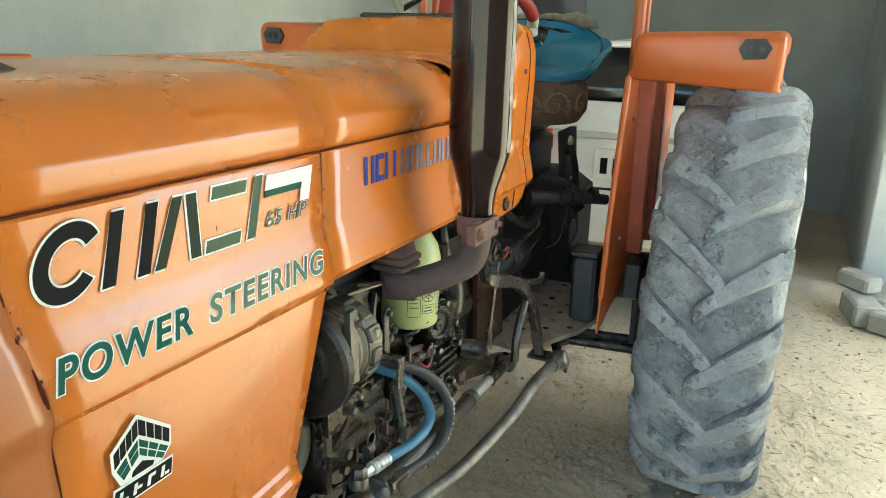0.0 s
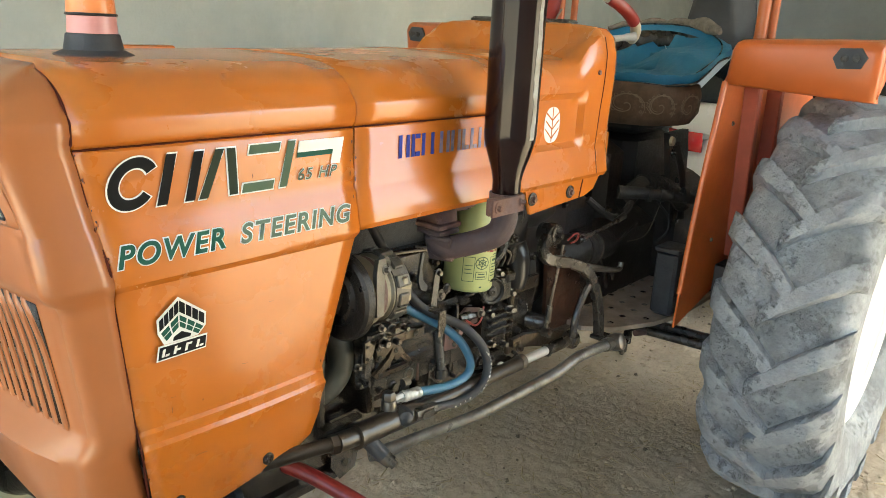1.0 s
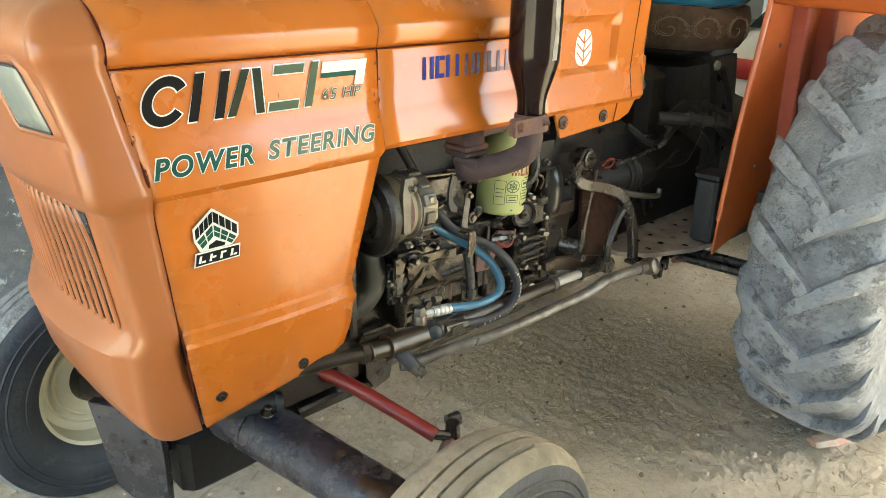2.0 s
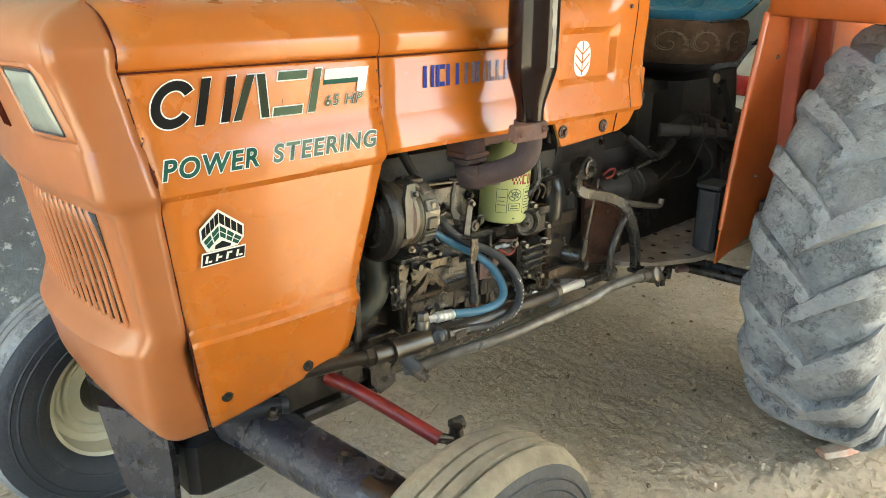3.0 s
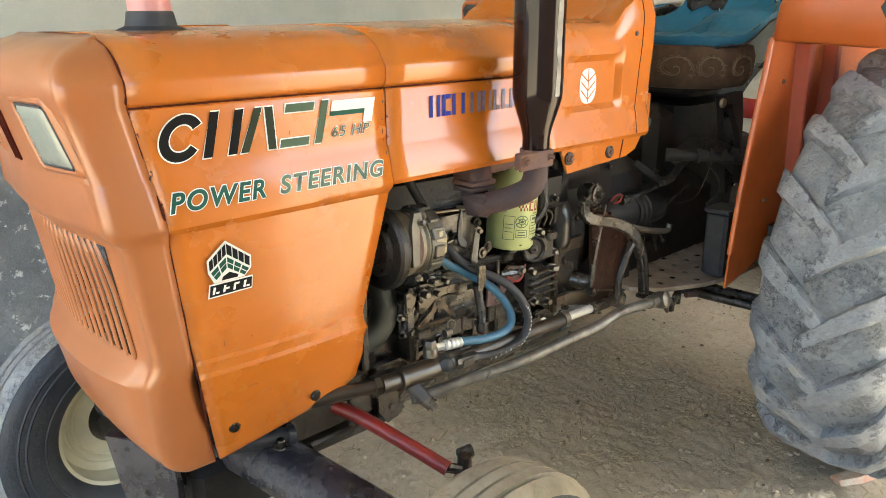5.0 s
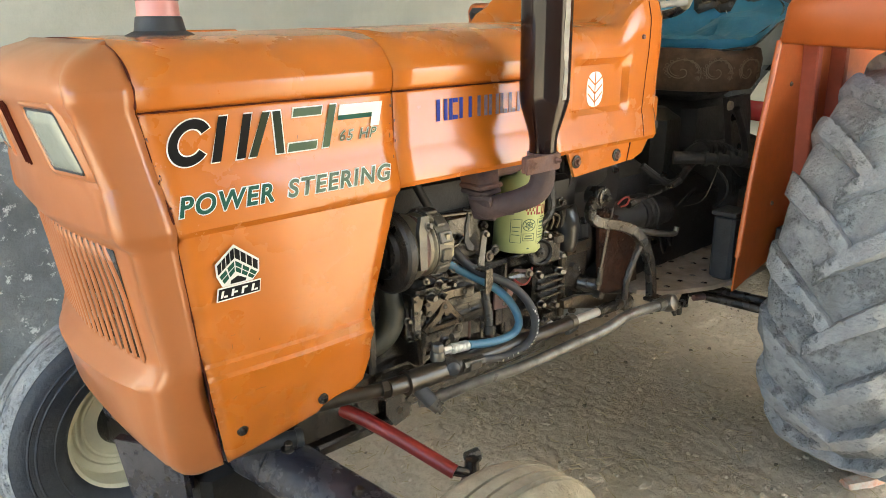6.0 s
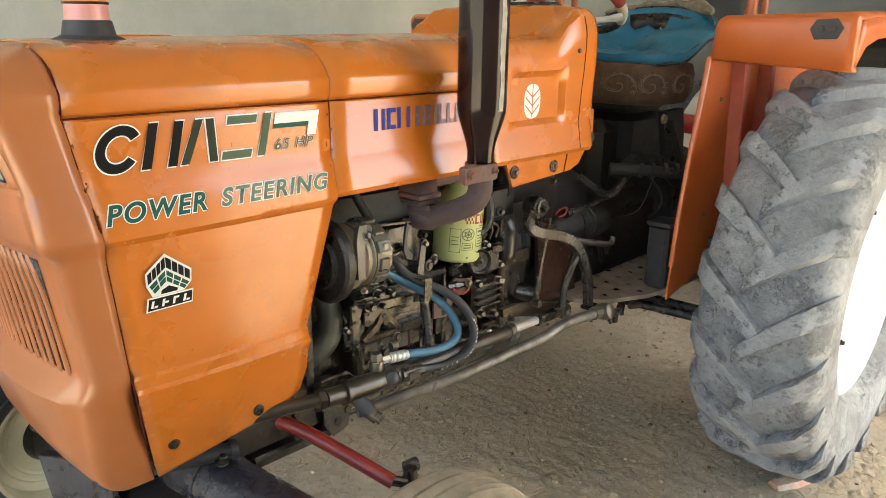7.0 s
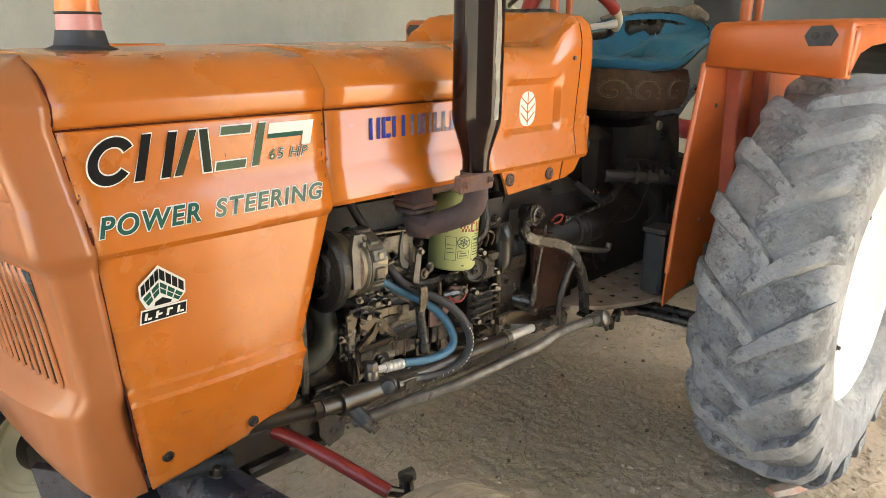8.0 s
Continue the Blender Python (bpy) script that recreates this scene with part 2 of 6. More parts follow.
# ---- mesh helpers ----
class Geo:
    """Vertices and faces of one mesh."""

    def __init__(self):
        self.v, self.f = [], []

    def add(self, verts, faces, m=None):
        n = len(self.v)
        self.v += [tuple(m @ Vector(p)) if m else tuple(p) for p in verts]
        self.f += [tuple(i + n for i in q) for q in faces]
        return self

    def grid(self, rows, close=False, m=None):
        r, c = len(rows), len(rows[0])
        faces = []
        for i in range(r - 1):
            for j in range(c if close else c - 1):
                k = (j + 1) % c
                faces.append((i * c + j, i * c + k, (i + 1) * c + k, (i + 1) * c + j))
        return self.add([p for row in rows for p in row], faces, m)

    def loft(self, rings, caps=True, m=None):
        n, c = len(self.v), len(rings[0])
        self.grid(rings, True, m)
        if caps:
            self.f.append(tuple(n + i for i in reversed(range(c))))
            self.f.append(tuple(n + (len(rings) - 1) * c + i for i in range(c)))
        return self

    def box(self, c, s, b=0.004, m=None):
        """A box with chamfered edges: centre c, full sizes s."""
        hx, hy, hz = s[0] / 2, s[1] / 2, s[2] / 2
        b = min(b, hx * 0.45, hy * 0.45, hz * 0.45)
        rings = []
        for z, k in ((-hz, b), (-hz + b, 0), (hz - b, 0), (hz, b)):
            x, y, d = hx - k, hy - k, b
            rings.append([(c[0] + px, c[1] + py, c[2] + z) for px, py in
                          ((-x + d, -y), (x - d, -y), (x, -y + d), (x, y - d), (x - d, y), (-x + d, y), (-x, y - d), (-x, -y + d))])
        return self.loft(rings, True, m)

    def tube(self, pts, r, seg=10, smooth=True, caps=True, m=None):
        """A round bar through pts; r a number or one per point."""
        pts = [Vector(p) for p in pts]
        rs = list(r) if isinstance(r, (list, tuple)) else [r] * len(pts)
        if smooth and len(pts) > 2:
            q, qr = [], []
            for i in range(len(pts) - 1):
                a, b = pts[max(i - 1, 0)], pts[i]
                c, d = pts[i + 1], pts[min(i + 2, len(pts) - 1)]
                for k in range(5):
                    t = k / 5
                    q.append(0.5 * ((2 * b) + (c - a) * t + (2 * a - 5 * b + 4 * c - d) * t * t + (3 * b - a - 3 * c + d) * t ** 3))
                    qr.append(rs[i] + (rs[i + 1] - rs[i]) * t)
            pts, rs = q + [pts[-1]], qr + [rs[-1]]
        rings, side = [], None
        for i, p in enumerate(pts):
            d = (pts[min(i + 1, len(pts) - 1)] - pts[max(i - 1, 0)]).normalized()
            if side is None:
                side = d.orthogonal().normalized()
            side = (side - d * side.dot(d)).normalized()
            up = d.cross(side)
            rings.append([p + rs[i] * (math.cos(a) * side + math.sin(a) * up) for a in (2 * math.pi * k / seg for k in range(seg))])
        return self.loft(rings, caps, m)

    def lathe(self, prof, seg=32, m=None, caps=False):
        """prof: (distance along z, radius); turned about z, then placed by m."""
        rings = [[(r * math.cos(2 * math.pi * k / seg), r * math.sin(2 * math.pi * k / seg), z) for k in range(seg)] for z, r in prof]
        return self.loft(rings, caps, m)

    def bar(self, p0, p1, w, h, b=0.003):
        """A square bar from p0 to p1, w wide and h deep."""
        p0, p1 = Vector(p0), Vector(p1)
        d = p1 - p0
        return self.box((0, 0, 0), (w, h, d.length), b, Matrix.Translation((p0 + p1) / 2) @ d.to_track_quat("Z", "Y").to_matrix().to_4x4())

    def plate(self, outline, normal, t):
        """A flat plate: outline of points, thickened by t along normal."""
        n = Vector(normal).normalized() * t
        a = [Vector(p) for p in outline]
        return self.loft([a, [p + n for p in a]])

    def hexbolt(self, p, axis, r=0.011, h=0.009, washer=True):
        m = Matrix.Translation(p) @ Vector(axis).to_track_quat("Z", "Y").to_matrix().to_4x4()
        if washer:
            self.lathe([(0, r * 1.5), (0.002, r * 1.5), (0.003, r * 1.4)], 14, m, True)
        self.lathe([(0.002, r), (h - 0.002, r), (h, r * 0.85)], 6, m, True)
        return self


def obj(name, g, material, smooth=35):
    me = bpy.data.meshes.new(name)
    me.from_pydata(g.v, [], g.f)
    me.validate()
    bm = bmesh.new()
    bm.from_mesh(me)
    bmesh.ops.recalc_face_normals(bm, faces=bm.faces)
    bm.to_mesh(me)
    bm.free()
    if smooth:
        me.shade_smooth()
        me.set_sharp_from_angle(angle=radians(smooth))
    me.materials.append(material)
    return new(name, me)


def part(name, g, material, parent, label="", smooth=35, solid=0.0):
    ob = obj(name, g, material, smooth)
    ob.parent = parent
    if label:
        ob["label"] = label
    if solid:
        md = ob.modifiers.new("thickness", "SOLIDIFY")
        md.thickness, md.offset = solid, 0.0
    return ob


def thing(name, label, category, loc=(0, 0, 0), group=""):
    return tagged(new(name), label, category, group)


def structure(name, g, material, label, smooth=35):
    return tagged(obj(name, g, material, smooth), label, kind="structure")


def lerp(a, b, t):
    return a + (b - a) * t


# ---- the place ----
def ripple(x, y):
    """Short scuffed ridges left by feet and tyres."""
    if not (0.8 < x < 3.2 and -1.3 < y < 1.2):
        return 0.0
    a = noise.noise((x * 26 + y * 34, y * 52 - x * 40, 2))
    b = noise.noise((x * 4, y * 4, 8))
    return 0.020 * max(0.0, a - 0.10) * max(0.0, min(1.0, b * 2.5 + 0.6))


def height(x, y):
    d = math.hypot(x - 2.2, y + 0.75)
    return 0.012 * math.exp(-d * d / 0.3) + 0.008 * (noise.noise((x * 0.9, y * 0.9, 3)) - 0.5) + 0.006 * noise.noise((x * 5, y * 5, 1)) + 0.007 * noise.noise((x * 22, y * 13, 4)) + 0.007 * abs(noise.noise((x * 9 + y * 14, y * 30 - x * 18, 9))) - 0.006 + ripple(x, y)


xs = sorted({*[-900, -200, -60, -20, -8, -4], *np.arange(-2.5, 7.6, 0.08).round(3).tolist(), *np.arange(0.8, 2.4, 0.009).round(3).tolist(), *np.arange(2.4, 3.2, 0.018).round(3).tolist(), 9, 14, 30, 100, 900})
ys = sorted({*[-900, -200, -60, -20, -8, -5], *np.arange(-3, 2.5, 0.08).round(3).tolist(), *np.arange(-1.2, 0.5, 0.009).round(3).tolist(), *np.arange(0.5, 1.2, 0.018).round(3).tolist(), 4, 9, 30, 100, 900})
g = Geo().grid([[(x, y, height(x, y) if -2.6 < x < 7.7 and -3.1 < y < 2.5 else -0.01) for x in xs] for y in ys])
structure("ground", g, DIRT, "trodden bare dirt floor with straw and crumbs", 60)
structure("wall_side", Geo().box((1.0, 2.07, 1.7), (12.6, 0.24, 3.6), 0.01), PLASTER, "pale grey cement plaster wall with dark specks")
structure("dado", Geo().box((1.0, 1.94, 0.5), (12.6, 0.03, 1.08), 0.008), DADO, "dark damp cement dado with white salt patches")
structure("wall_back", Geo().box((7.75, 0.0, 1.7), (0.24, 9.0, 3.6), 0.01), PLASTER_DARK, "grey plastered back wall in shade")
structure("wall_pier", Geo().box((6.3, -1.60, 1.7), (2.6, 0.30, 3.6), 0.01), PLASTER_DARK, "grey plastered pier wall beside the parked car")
# Unseen roof, walls and lintel, added and sized to shape the incoming daylight.
structure("ceiling", Geo().box((2.9, -0.65, 3.52), (10.2, 5.8, 0.16), 0.01), CONCRETE, "plain concrete shed roof slab")
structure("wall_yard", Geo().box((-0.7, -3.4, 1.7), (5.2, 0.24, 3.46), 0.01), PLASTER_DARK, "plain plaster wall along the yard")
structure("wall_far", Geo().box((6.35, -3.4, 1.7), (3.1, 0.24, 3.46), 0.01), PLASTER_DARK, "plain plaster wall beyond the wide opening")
structure("wall_front", Geo().box((-9.5, -1.6, 1.1), (0.24, 16.0, 2.3), 0.01), PLASTER, "plain plaster wall across the yard")
structure("lintel", Geo().box((3.35, -3.4, 3.33), (2.9, 0.24, 0.2), 0.01), CONCRETE, "concrete lintel over the wide opening")


# ---- tractor: sheet metal ----
tractor = thing("tractor", "orange farm tractor with dusty tyres parked on dirt", "tractor")

# side profile: height at front, height at rear, half width, front seam x, rear edge x
PROFILE = [
    (0.690, 0.722, 0.249, 0.100, 0.330),
    (0.697, 0.734, 0.251, 0.098, 0.384),
    (0.725, 0.760, 0.258, 0.092, 0.422),
    (0.790, 0.815, 0.273, 0.081, 0.432),
    (0.868, 0.858, 0.2890, 0.069, 0.425),
    (0.886, 0.881, 0.2945, 0.067, 0.430),
    (0.889, 0.884, 0.2948, 0.0665, 0.4305),
    (0.896, 0.891, 0.2900, 0.066, 0.429),
    (0.912, 0.905, 0.2907, 0.0645, 0.426),
    (0.915, 0.908, 0.2910, 0.064, 0.426),
    (0.921, 0.914, 0.2868, 0.0635, 0.427),
    (1.160, 1.160, 0.302, 0.038, 0.492),
    (1.172, 1.174, 0.314, 0.036, 0.494),
    (1.180, 1.182, 0.315, 0.035, 0.494),
    (1.246, 1.248, 0.302, 0.026, 0.494),
    (1.254, 1.256, 0.297, 0.024, 0.494),
    (1.359, 1.359, 0.297, 0.004, 0.490),
    (1.369, 1.369, 0.290, 0.002, 0.489),
]


def fine_rows(rows_):
    """Rows with steps of at most 4 cm between them."""
    out = [rows_[0]]
    for a, b in zip(rows_, rows_[1:]):
        n_ = max(1, math.ceil((b[0] - a[0]) / 0.04))
        out += [tuple(lerp(p, q, k / n_) for p, q in zip(a, b)) for k in range(1, n_ + 1)]
    return out


def side_panel(s):
    def crown(k, z):
        u, v = k / 14, (z - 0.70) / 0.46
        return 0.007 * (4 * u * (1 - u)) * (4 * v * (1 - v) if 0 < v < 1 else 0) + 0.002 * (4 * u * (1 - u))
    return Geo().grid([[(lerp(xf + 0.0005 + 0.030 * max(0, 0.9 - zf), xr, k / 14), s * (y + crown(k, zf)), lerp(zf, zr, k / 14)) for k in range(15)] for zf, zr, y, xf, xr in fine_rows(PROFILE)])


CAP = [(0.2955, 1.3665), (0.301, 1.374), (0.304, 1.386), (0.3045, 1.399), (0.3025, 1.4045), (0.2975, 1.410), (0.288, 1.423), (0.272, 1.439), (0.248, 1.453), (0.215, 1.462), (0.17, 1.467), (0.09, 1.470), (0.0, 1.471)]


def cap(x0, x1, n, lift):
    prof = [(-y, z) for y, z in CAP] + [(y, z) for y, z in reversed(CAP[:-1])]
    rows_ = []
    for k in range(n + 1):
        x = lerp(x0, x1, k / n)
        rows_.append([(x, y, z + lift(x) * min(1, (z - 1.366) / 0.08)) for y, z in prof])
    return Geo().grid(rows_)


def rise(x):
    return 0.016 * max(0, min(1, x))


def hump(x, y):
    x0 = 1.335 - 0.10 * min(1.0, abs(y) / 0.28) ** 3
    t = max(0, min(1, (x - x0) / (0.05 + 0.06 * min(1.0, abs(y) / 0.28) ** 3)))
    return rise(x) + 0.084 * t * t * (3 - 2 * t)


part("hood_top", cap(0.002, 0.4900, 8, rise), ORANGE, tractor, solid=0.004)
for s in (-1, 1):
    part("side_panel", side_panel(s), ORANGE, tractor, solid=0.004)
part("rear_hood_top", cap(0.4925, 0.9605, 8, rise), ORANGE, tractor, solid=0.004)


def rear_panel(s):
    prof = ((1.176, 0.285), (1.177, 0.311), (1.186, 0.315), (1.248, 0.302), (1.256, 0.297), (1.359, 0.297), (1.369, 0.290))
    return Geo().grid([[(lerp(0.4958, 0.9595, k / 10), s * y, z) for k in range(11)] for z, y in prof])


for s in (-1, 1):
    part("rear_side_panel", rear_panel(s), ORANGE, tractor, solid=0.004)

# dash cowl with a pressed recess on each side
cols = [0.964, 1.0, 1.03, 1.045, 1.052, 1.068, 1.09, 1.11, 1.13, 1.15, 1.17, 1.19, 1.21, 1.23, 1.25, 1.272, 1.288, 1.30, 1.315, 1.33, 1.345, 1.36, 1.375, 1.39, 1.40, 1.425, 1.44, 1.448]
half = [(0.285, 1.178), (0.311, 1.179), (0.315, 1.188), (0.303, 1.240), (0.299, 1.252), (0.298, 1.264), (0.298, 1.278), (0.298, 1.30), (0.298, 1.33), (0.298, 1.36), (0.299, 1.386), (0.300, 1.400),
        (0.300, 1.414), (0.298, 1.430), (0.286, 1.446), (0.266, 1.457), (0.235, 1.463), (0.18, 1.467), (0.09, 1.470), (0.0, 1.471)]


def cowl_point(x, y, z):
    inset = 0.013 if 1.06 < x < 1.28 and 1.27 < z < 1.392 else 0.0
    pull = 0.03 * max(0, (x - 1.40) / 0.05) ** 2
    yy = max(0.0, y - inset - (pull if y > 0.1 else 0))
    return (x + (0.012 * (z - 1.2) / 0.2 if x > 1.3 else 0), yy, z + hump(x, y) * max(0, min(1, (z - 1.39) / 0.06)) - (pull * 0.5 if z > 1.44 else 0))


rows = []
for x in cols:
    pts = [cowl_point(x, y, z) for y, z in half]
    rows.append([(a, -b, c) for a, b, c in pts] + [(a, b, c) for a, b, c in reversed(pts[:-1])])
part("dash_cowl", Geo().grid(rows), ORANGE, tractor, solid=0.004)
part("dash_panel", Geo().box((1.40, 0, 1.36), (0.012, 0.54, 0.36), 0.004), BLACK, tractor)
part("dash_hood", Geo().box((1.445, 0.03, 1.568), (0.07, 0.34, 0.026), 0.01), BLACK, tractor, "black rubber dash edge")
for s in (-1, 1):
    part("cowl_bracket", Geo().plate([(1.045, s * 0.292, 1.176), (1.075, s * 0.292, 1.112), (1.33, s * 0.292, 1.126), (1.372, s * 0.292, 1.14), (1.40, s * 0.292, 1.176)], (0, s, 0), 0.008), ORANGE, tractor)
    part("flange", Geo().box((1.45, s * 0.27, 1.235), (0.05, 0.012, 0.10), 0.004), ORANGE, tractor)

seam = [(x + 0.004 * (z - 1.2) / 0.2, -y - 0.0022, z) for x, y, z in [cowl_point(1.352, *q) for q in half[2:15]]]
part("cowl_seam", Geo().tube(seam, 0.0013, 6), GAP, tractor, "dark seam before the cowl's rear edge")
part("flange_bolt", Geo().tube([(1.452, -0.270, 1.205), (1.452, -0.288, 1.205)], 0.014, 14), BLACK, tractor)
part("bracket_seam", Geo().bar((1.300, -0.3008, 1.125), (1.312, -0.3008, 1.176), 0.003, 0.003, 0.001), GAP, tractor)

# nose: height, half width, seam x, front x
NOSE = [(0.690, 0.249, 0.098, 0.034), (0.697, 0.251, 0.096, 0.022), (0.710, 0.254, 0.093, 0.010), (0.732, 0.2585, 0.089, 0.000), (0.770, 0.263, 0.083, -0.0055), (0.872, 0.2755, 0.067, -0.012), (0.884, 0.278, 0.065, -0.0155), (0.896, 0.282, 0.063, -0.012),
        (0.910, 0.286, 0.061, -0.005), (0.924, 0.288, 0.060, 0.000), (0.936, 0.2885, 0.059, 0.001), (1.140, 0.300, 0.039, -0.026), (1.152, 0.303, 0.038, -0.032), (1.162, 0.308, 0.037, -0.046), (1.174, 0.314, 0.036, -0.053), (1.182, 0.315, 0.035, -0.055),
        (1.246, 0.302, 0.026, -0.058), (1.254, 0.297, 0.024, -0.057), (1.352, 0.297, 0.004, -0.080), (1.366, 0.298, 0.000, -0.083),
        (1.374, 0.300, 0, -0.088), (1.386, 0.303, 0, -0.091), (1.399, 0.3035, 0, -0.092), (1.4045, 0.3015, 0, -0.0915), (1.410, 0.2965, 0, -0.090), (1.423, 0.287, 0, -0.084), (1.439, 0.271, 0, -0.070), (1.453, 0.247, 0, -0.046), (1.463, 0.214, 0, -0.016)]
BOW = 0.024


def front_x(z, table=NOSE):
    for a, b in zip(table, table[1:]):
        if a[0] <= z <= b[0]:
            return lerp(a[3], b[3], (z - a[0]) / (b[0] - a[0]))
    return table[-1][3]


def face_x(y, z):
    """The front face, bowed forward in the middle, fuller on the chin below the grille."""
    k = max(0.0, min(1.0, (z - 0.884) / 0.045))
    u = min(1.0, abs(y) / 0.262)
    return front_x(z) - lerp(0.045 * max(0.0, min(1.0, (z - 0.69) / 0.14)) ** 0.9 * (1 - u ** 2.5), BOW * (1 - u ** 1.5), k)


rows = []
for z, y, x0, xf in NOSE:
    d = x0 - xf
    hp = [(x0, -y), (xf + d * 0.80, -y), (xf + d * 0.60, -y + 0.0002), (xf + d * 0.44, -y + 0.0006), (xf + d * 0.26, -y + 0.0016), (xf + d * 0.15, -y + 0.0042), (xf + d * 0.065, -y + 0.009), (xf + d * 0.02, -y + 0.0155), (xf + d * 0.002, -y + 0.0235)]
    w_ = y - 0.036
    hp += [(face_x(q * w_, z) + (0.004 if q == 1 else 0.0), -q * w_) for q in (1, 0.94, 0.86, 0.7, 0.52, 0.34, 0.17, 0)]
    rows.append([(a, b, z) for a, b in hp] + [(a, -b, z) for a, b in reversed(hp[:-1])])
rows.append([(0.0, p[1], 1.4695) for p in rows[-1]])
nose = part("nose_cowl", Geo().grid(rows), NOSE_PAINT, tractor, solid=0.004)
part("firewall", Geo().box((0.46, 0, 1.06), (0.02, 0.50, 0.62), 0.004), BLACK, tractor)
part("radiator", Geo().box((0.20, 0, 1.02), (0.12, 0.44, 0.60), 0.01), BLACK, tractor)


# grille
g = Geo().grid([[(face_x(y, z) - 0.0025, y, z) for y in (-0.216, -0.16, -0.1, -0.05, 0, 0.05, 0.1, 0.16, 0.216)] for z in (0.93, 0.99, 1.05, 1.10, 1.138)])
grille = part("grille", g, BLACK, tractor, "dark slots behind orange slats", solid=0.002)
for k in range(16):
    y = -0.2085 + k * 0.0278
    g = Geo()
    rings = []
    for z in (0.926, 0.935, 1.0, 1.05, 1.085, 1.11, 1.13, 1.141):
        edge = 0.35 if z in (0.926, 1.141) else 1.0
        yy = y - y * 0.13 * max(0, (z - 1.03) / 0.11) ** 2
        xx = face_x(yy, min(max(z, 0.926), 1.139)) - 0.002
        rings.append([(xx, yy - 0.0088, z), (xx - 0.0034 * edge, yy - 0.0074, z), (xx - 0.0052 * edge, yy - 0.001, z), (xx - 0.0046 * edge, yy + 0.0056, z), (xx, yy + 0.0076, z)])
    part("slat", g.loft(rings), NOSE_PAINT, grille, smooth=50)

# headlights, each in a raised bezel
for s in (-1, 1):
    def on_nose(y, z, out):
        return (face_x(y, z) - out, s * y, z)

    def softened(corners, r_):
        out = []
        for i, c in enumerate(corners):
            before, after = corners[i - 1], corners[(i + 1) % 4]
            pa = [lerp(c[j], before[j], r_ / math.dist(c, before)) for j in (0, 1)]
            pb = [lerp(c[j], after[j], r_ / math.dist(c, after)) for j in (0, 1)]
            out += [tuple((1 - q) ** 2 * pa[j] + 2 * q * (1 - q) * c[j] + q * q * pb[j] for j in (0, 1)) for q in (0, 0.25, 0.5, 0.75, 1)]
        return out
    cs = softened([(0.112, 1.368), (0.222, 1.369), (0.246, 1.274), (0.130, 1.271)], 0.012)
    mid = (sum(c[0] for c in cs) / len(cs), sum(c[1] for c in cs) / len(cs))

    def spread(d, out):
        ring_pts = []
        for a, b in cs:
            l_ = math.dist((a, b), mid)
            ring_pts.append(on_nose(a + (a - mid[0]) / l_ * d, b + (b - mid[1]) / l_ * d * 0.8, out))
        return ring_pts
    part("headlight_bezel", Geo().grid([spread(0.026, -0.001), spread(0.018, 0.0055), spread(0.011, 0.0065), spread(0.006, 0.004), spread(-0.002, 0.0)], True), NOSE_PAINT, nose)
    lamp = part("headlight", Geo().tube([on_nose(*c, 0.0035) for c in cs + cs[:1]], 0.0024, 8), RUBBER_DARK, tractor, "headlight in a black rubber gasket")
    rr = []
    for k, out in ((1.0, 0.003), (0.9, 0.007), (0.6, 0.009)):
        rr.append([on_nose(lerp(mid[0], c[0], k), lerp(mid[1], c[1], k), out) for c in cs])
    part("lens", Geo().loft(rr), LENS, lamp, "ribbed clear lens")
for k in range(3):
    y = 0.016 * (k - 1)
    part("slot", Geo().bar((face_x(y, 1.372) - 0.003, y, 1.374), (face_x(y, 1.262) - 0.003, y, 1.262), 0.0020, 0.005, 0.0008), GAP, nose)


# bolts on panels
def bolt(p, axis, r, material, parent, h=0.009, name="bolt"):
    return part(name, Geo().hexbolt(p, axis, r * 0.74, h), material, parent, smooth=30)


for p in ((0.134, -0.268, 0.757), (0.314, -0.270, 0.756), (0.134, 0.268, 0.757), (0.322, 0.270, 0.762)):
    s = -1 if p[1] < 0 else 1
    part("bolt_washer", Geo().lathe([(0, 0.0122), (0.0015, 0.0118), (0.002, 0.009)], 18, Matrix.Translation(p) @ Vector((0, s, 0)).to_track_quat("Z", "Y").to_matrix().to_4x4(), True), BLACK, tractor)
    bolt((p[0], p[1] + s * 0.001, p[2]), (0, s, 0), 0.0088, PEDAL, tractor, 0.006)
for p in ((1.077, -0.301, 1.151), (1.249, -0.301, 1.147)):
    part("rubber_washer", Geo().lathe([(0, 0.017), (0.003, 0.0165), (0.004, 0.012)], 18, Matrix.Translation(p) @ Vector((0, -1, 0)).to_track_quat("Z", "Y").to_matrix().to_4x4(), True), BLACK, tractor)
    bolt((p[0], p[1] - 0.003, p[2]), (0, -1, 0), 0.0105, RUST, tractor)
part("rubber_washer", Geo().lathe([(0, 0.011), (0.002, 0.0105), (0.003, 0.008)], 18, Matrix.Translation((1.338, -0.297, 1.450)) @ pose(0, 0, 0, 90), True), BLACK, tractor)
bolt((1.338, -0.298, 1.450), (0, -1, 0), 0.009, RUST, tractor)


# worn spots where the paint has chipped along edges and seams
def panel_y(x, z):
    for a, b in zip(PROFILE, PROFILE[1:]):
        if a[0] <= z <= b[0]:
            return lerp(a[2], b[2], (z - a[0]) / (b[0] - a[0]))
    return PROFILE[-1][2]


def panel_edge(z, col):
    for a, b in zip(PROFILE, PROFILE[1:]):
        if a[0] <= z <= b[0]:
            return lerp(a[col], b[col], (z - a[0]) / (b[0] - a[0]))
    return PROFILE[-1][col]


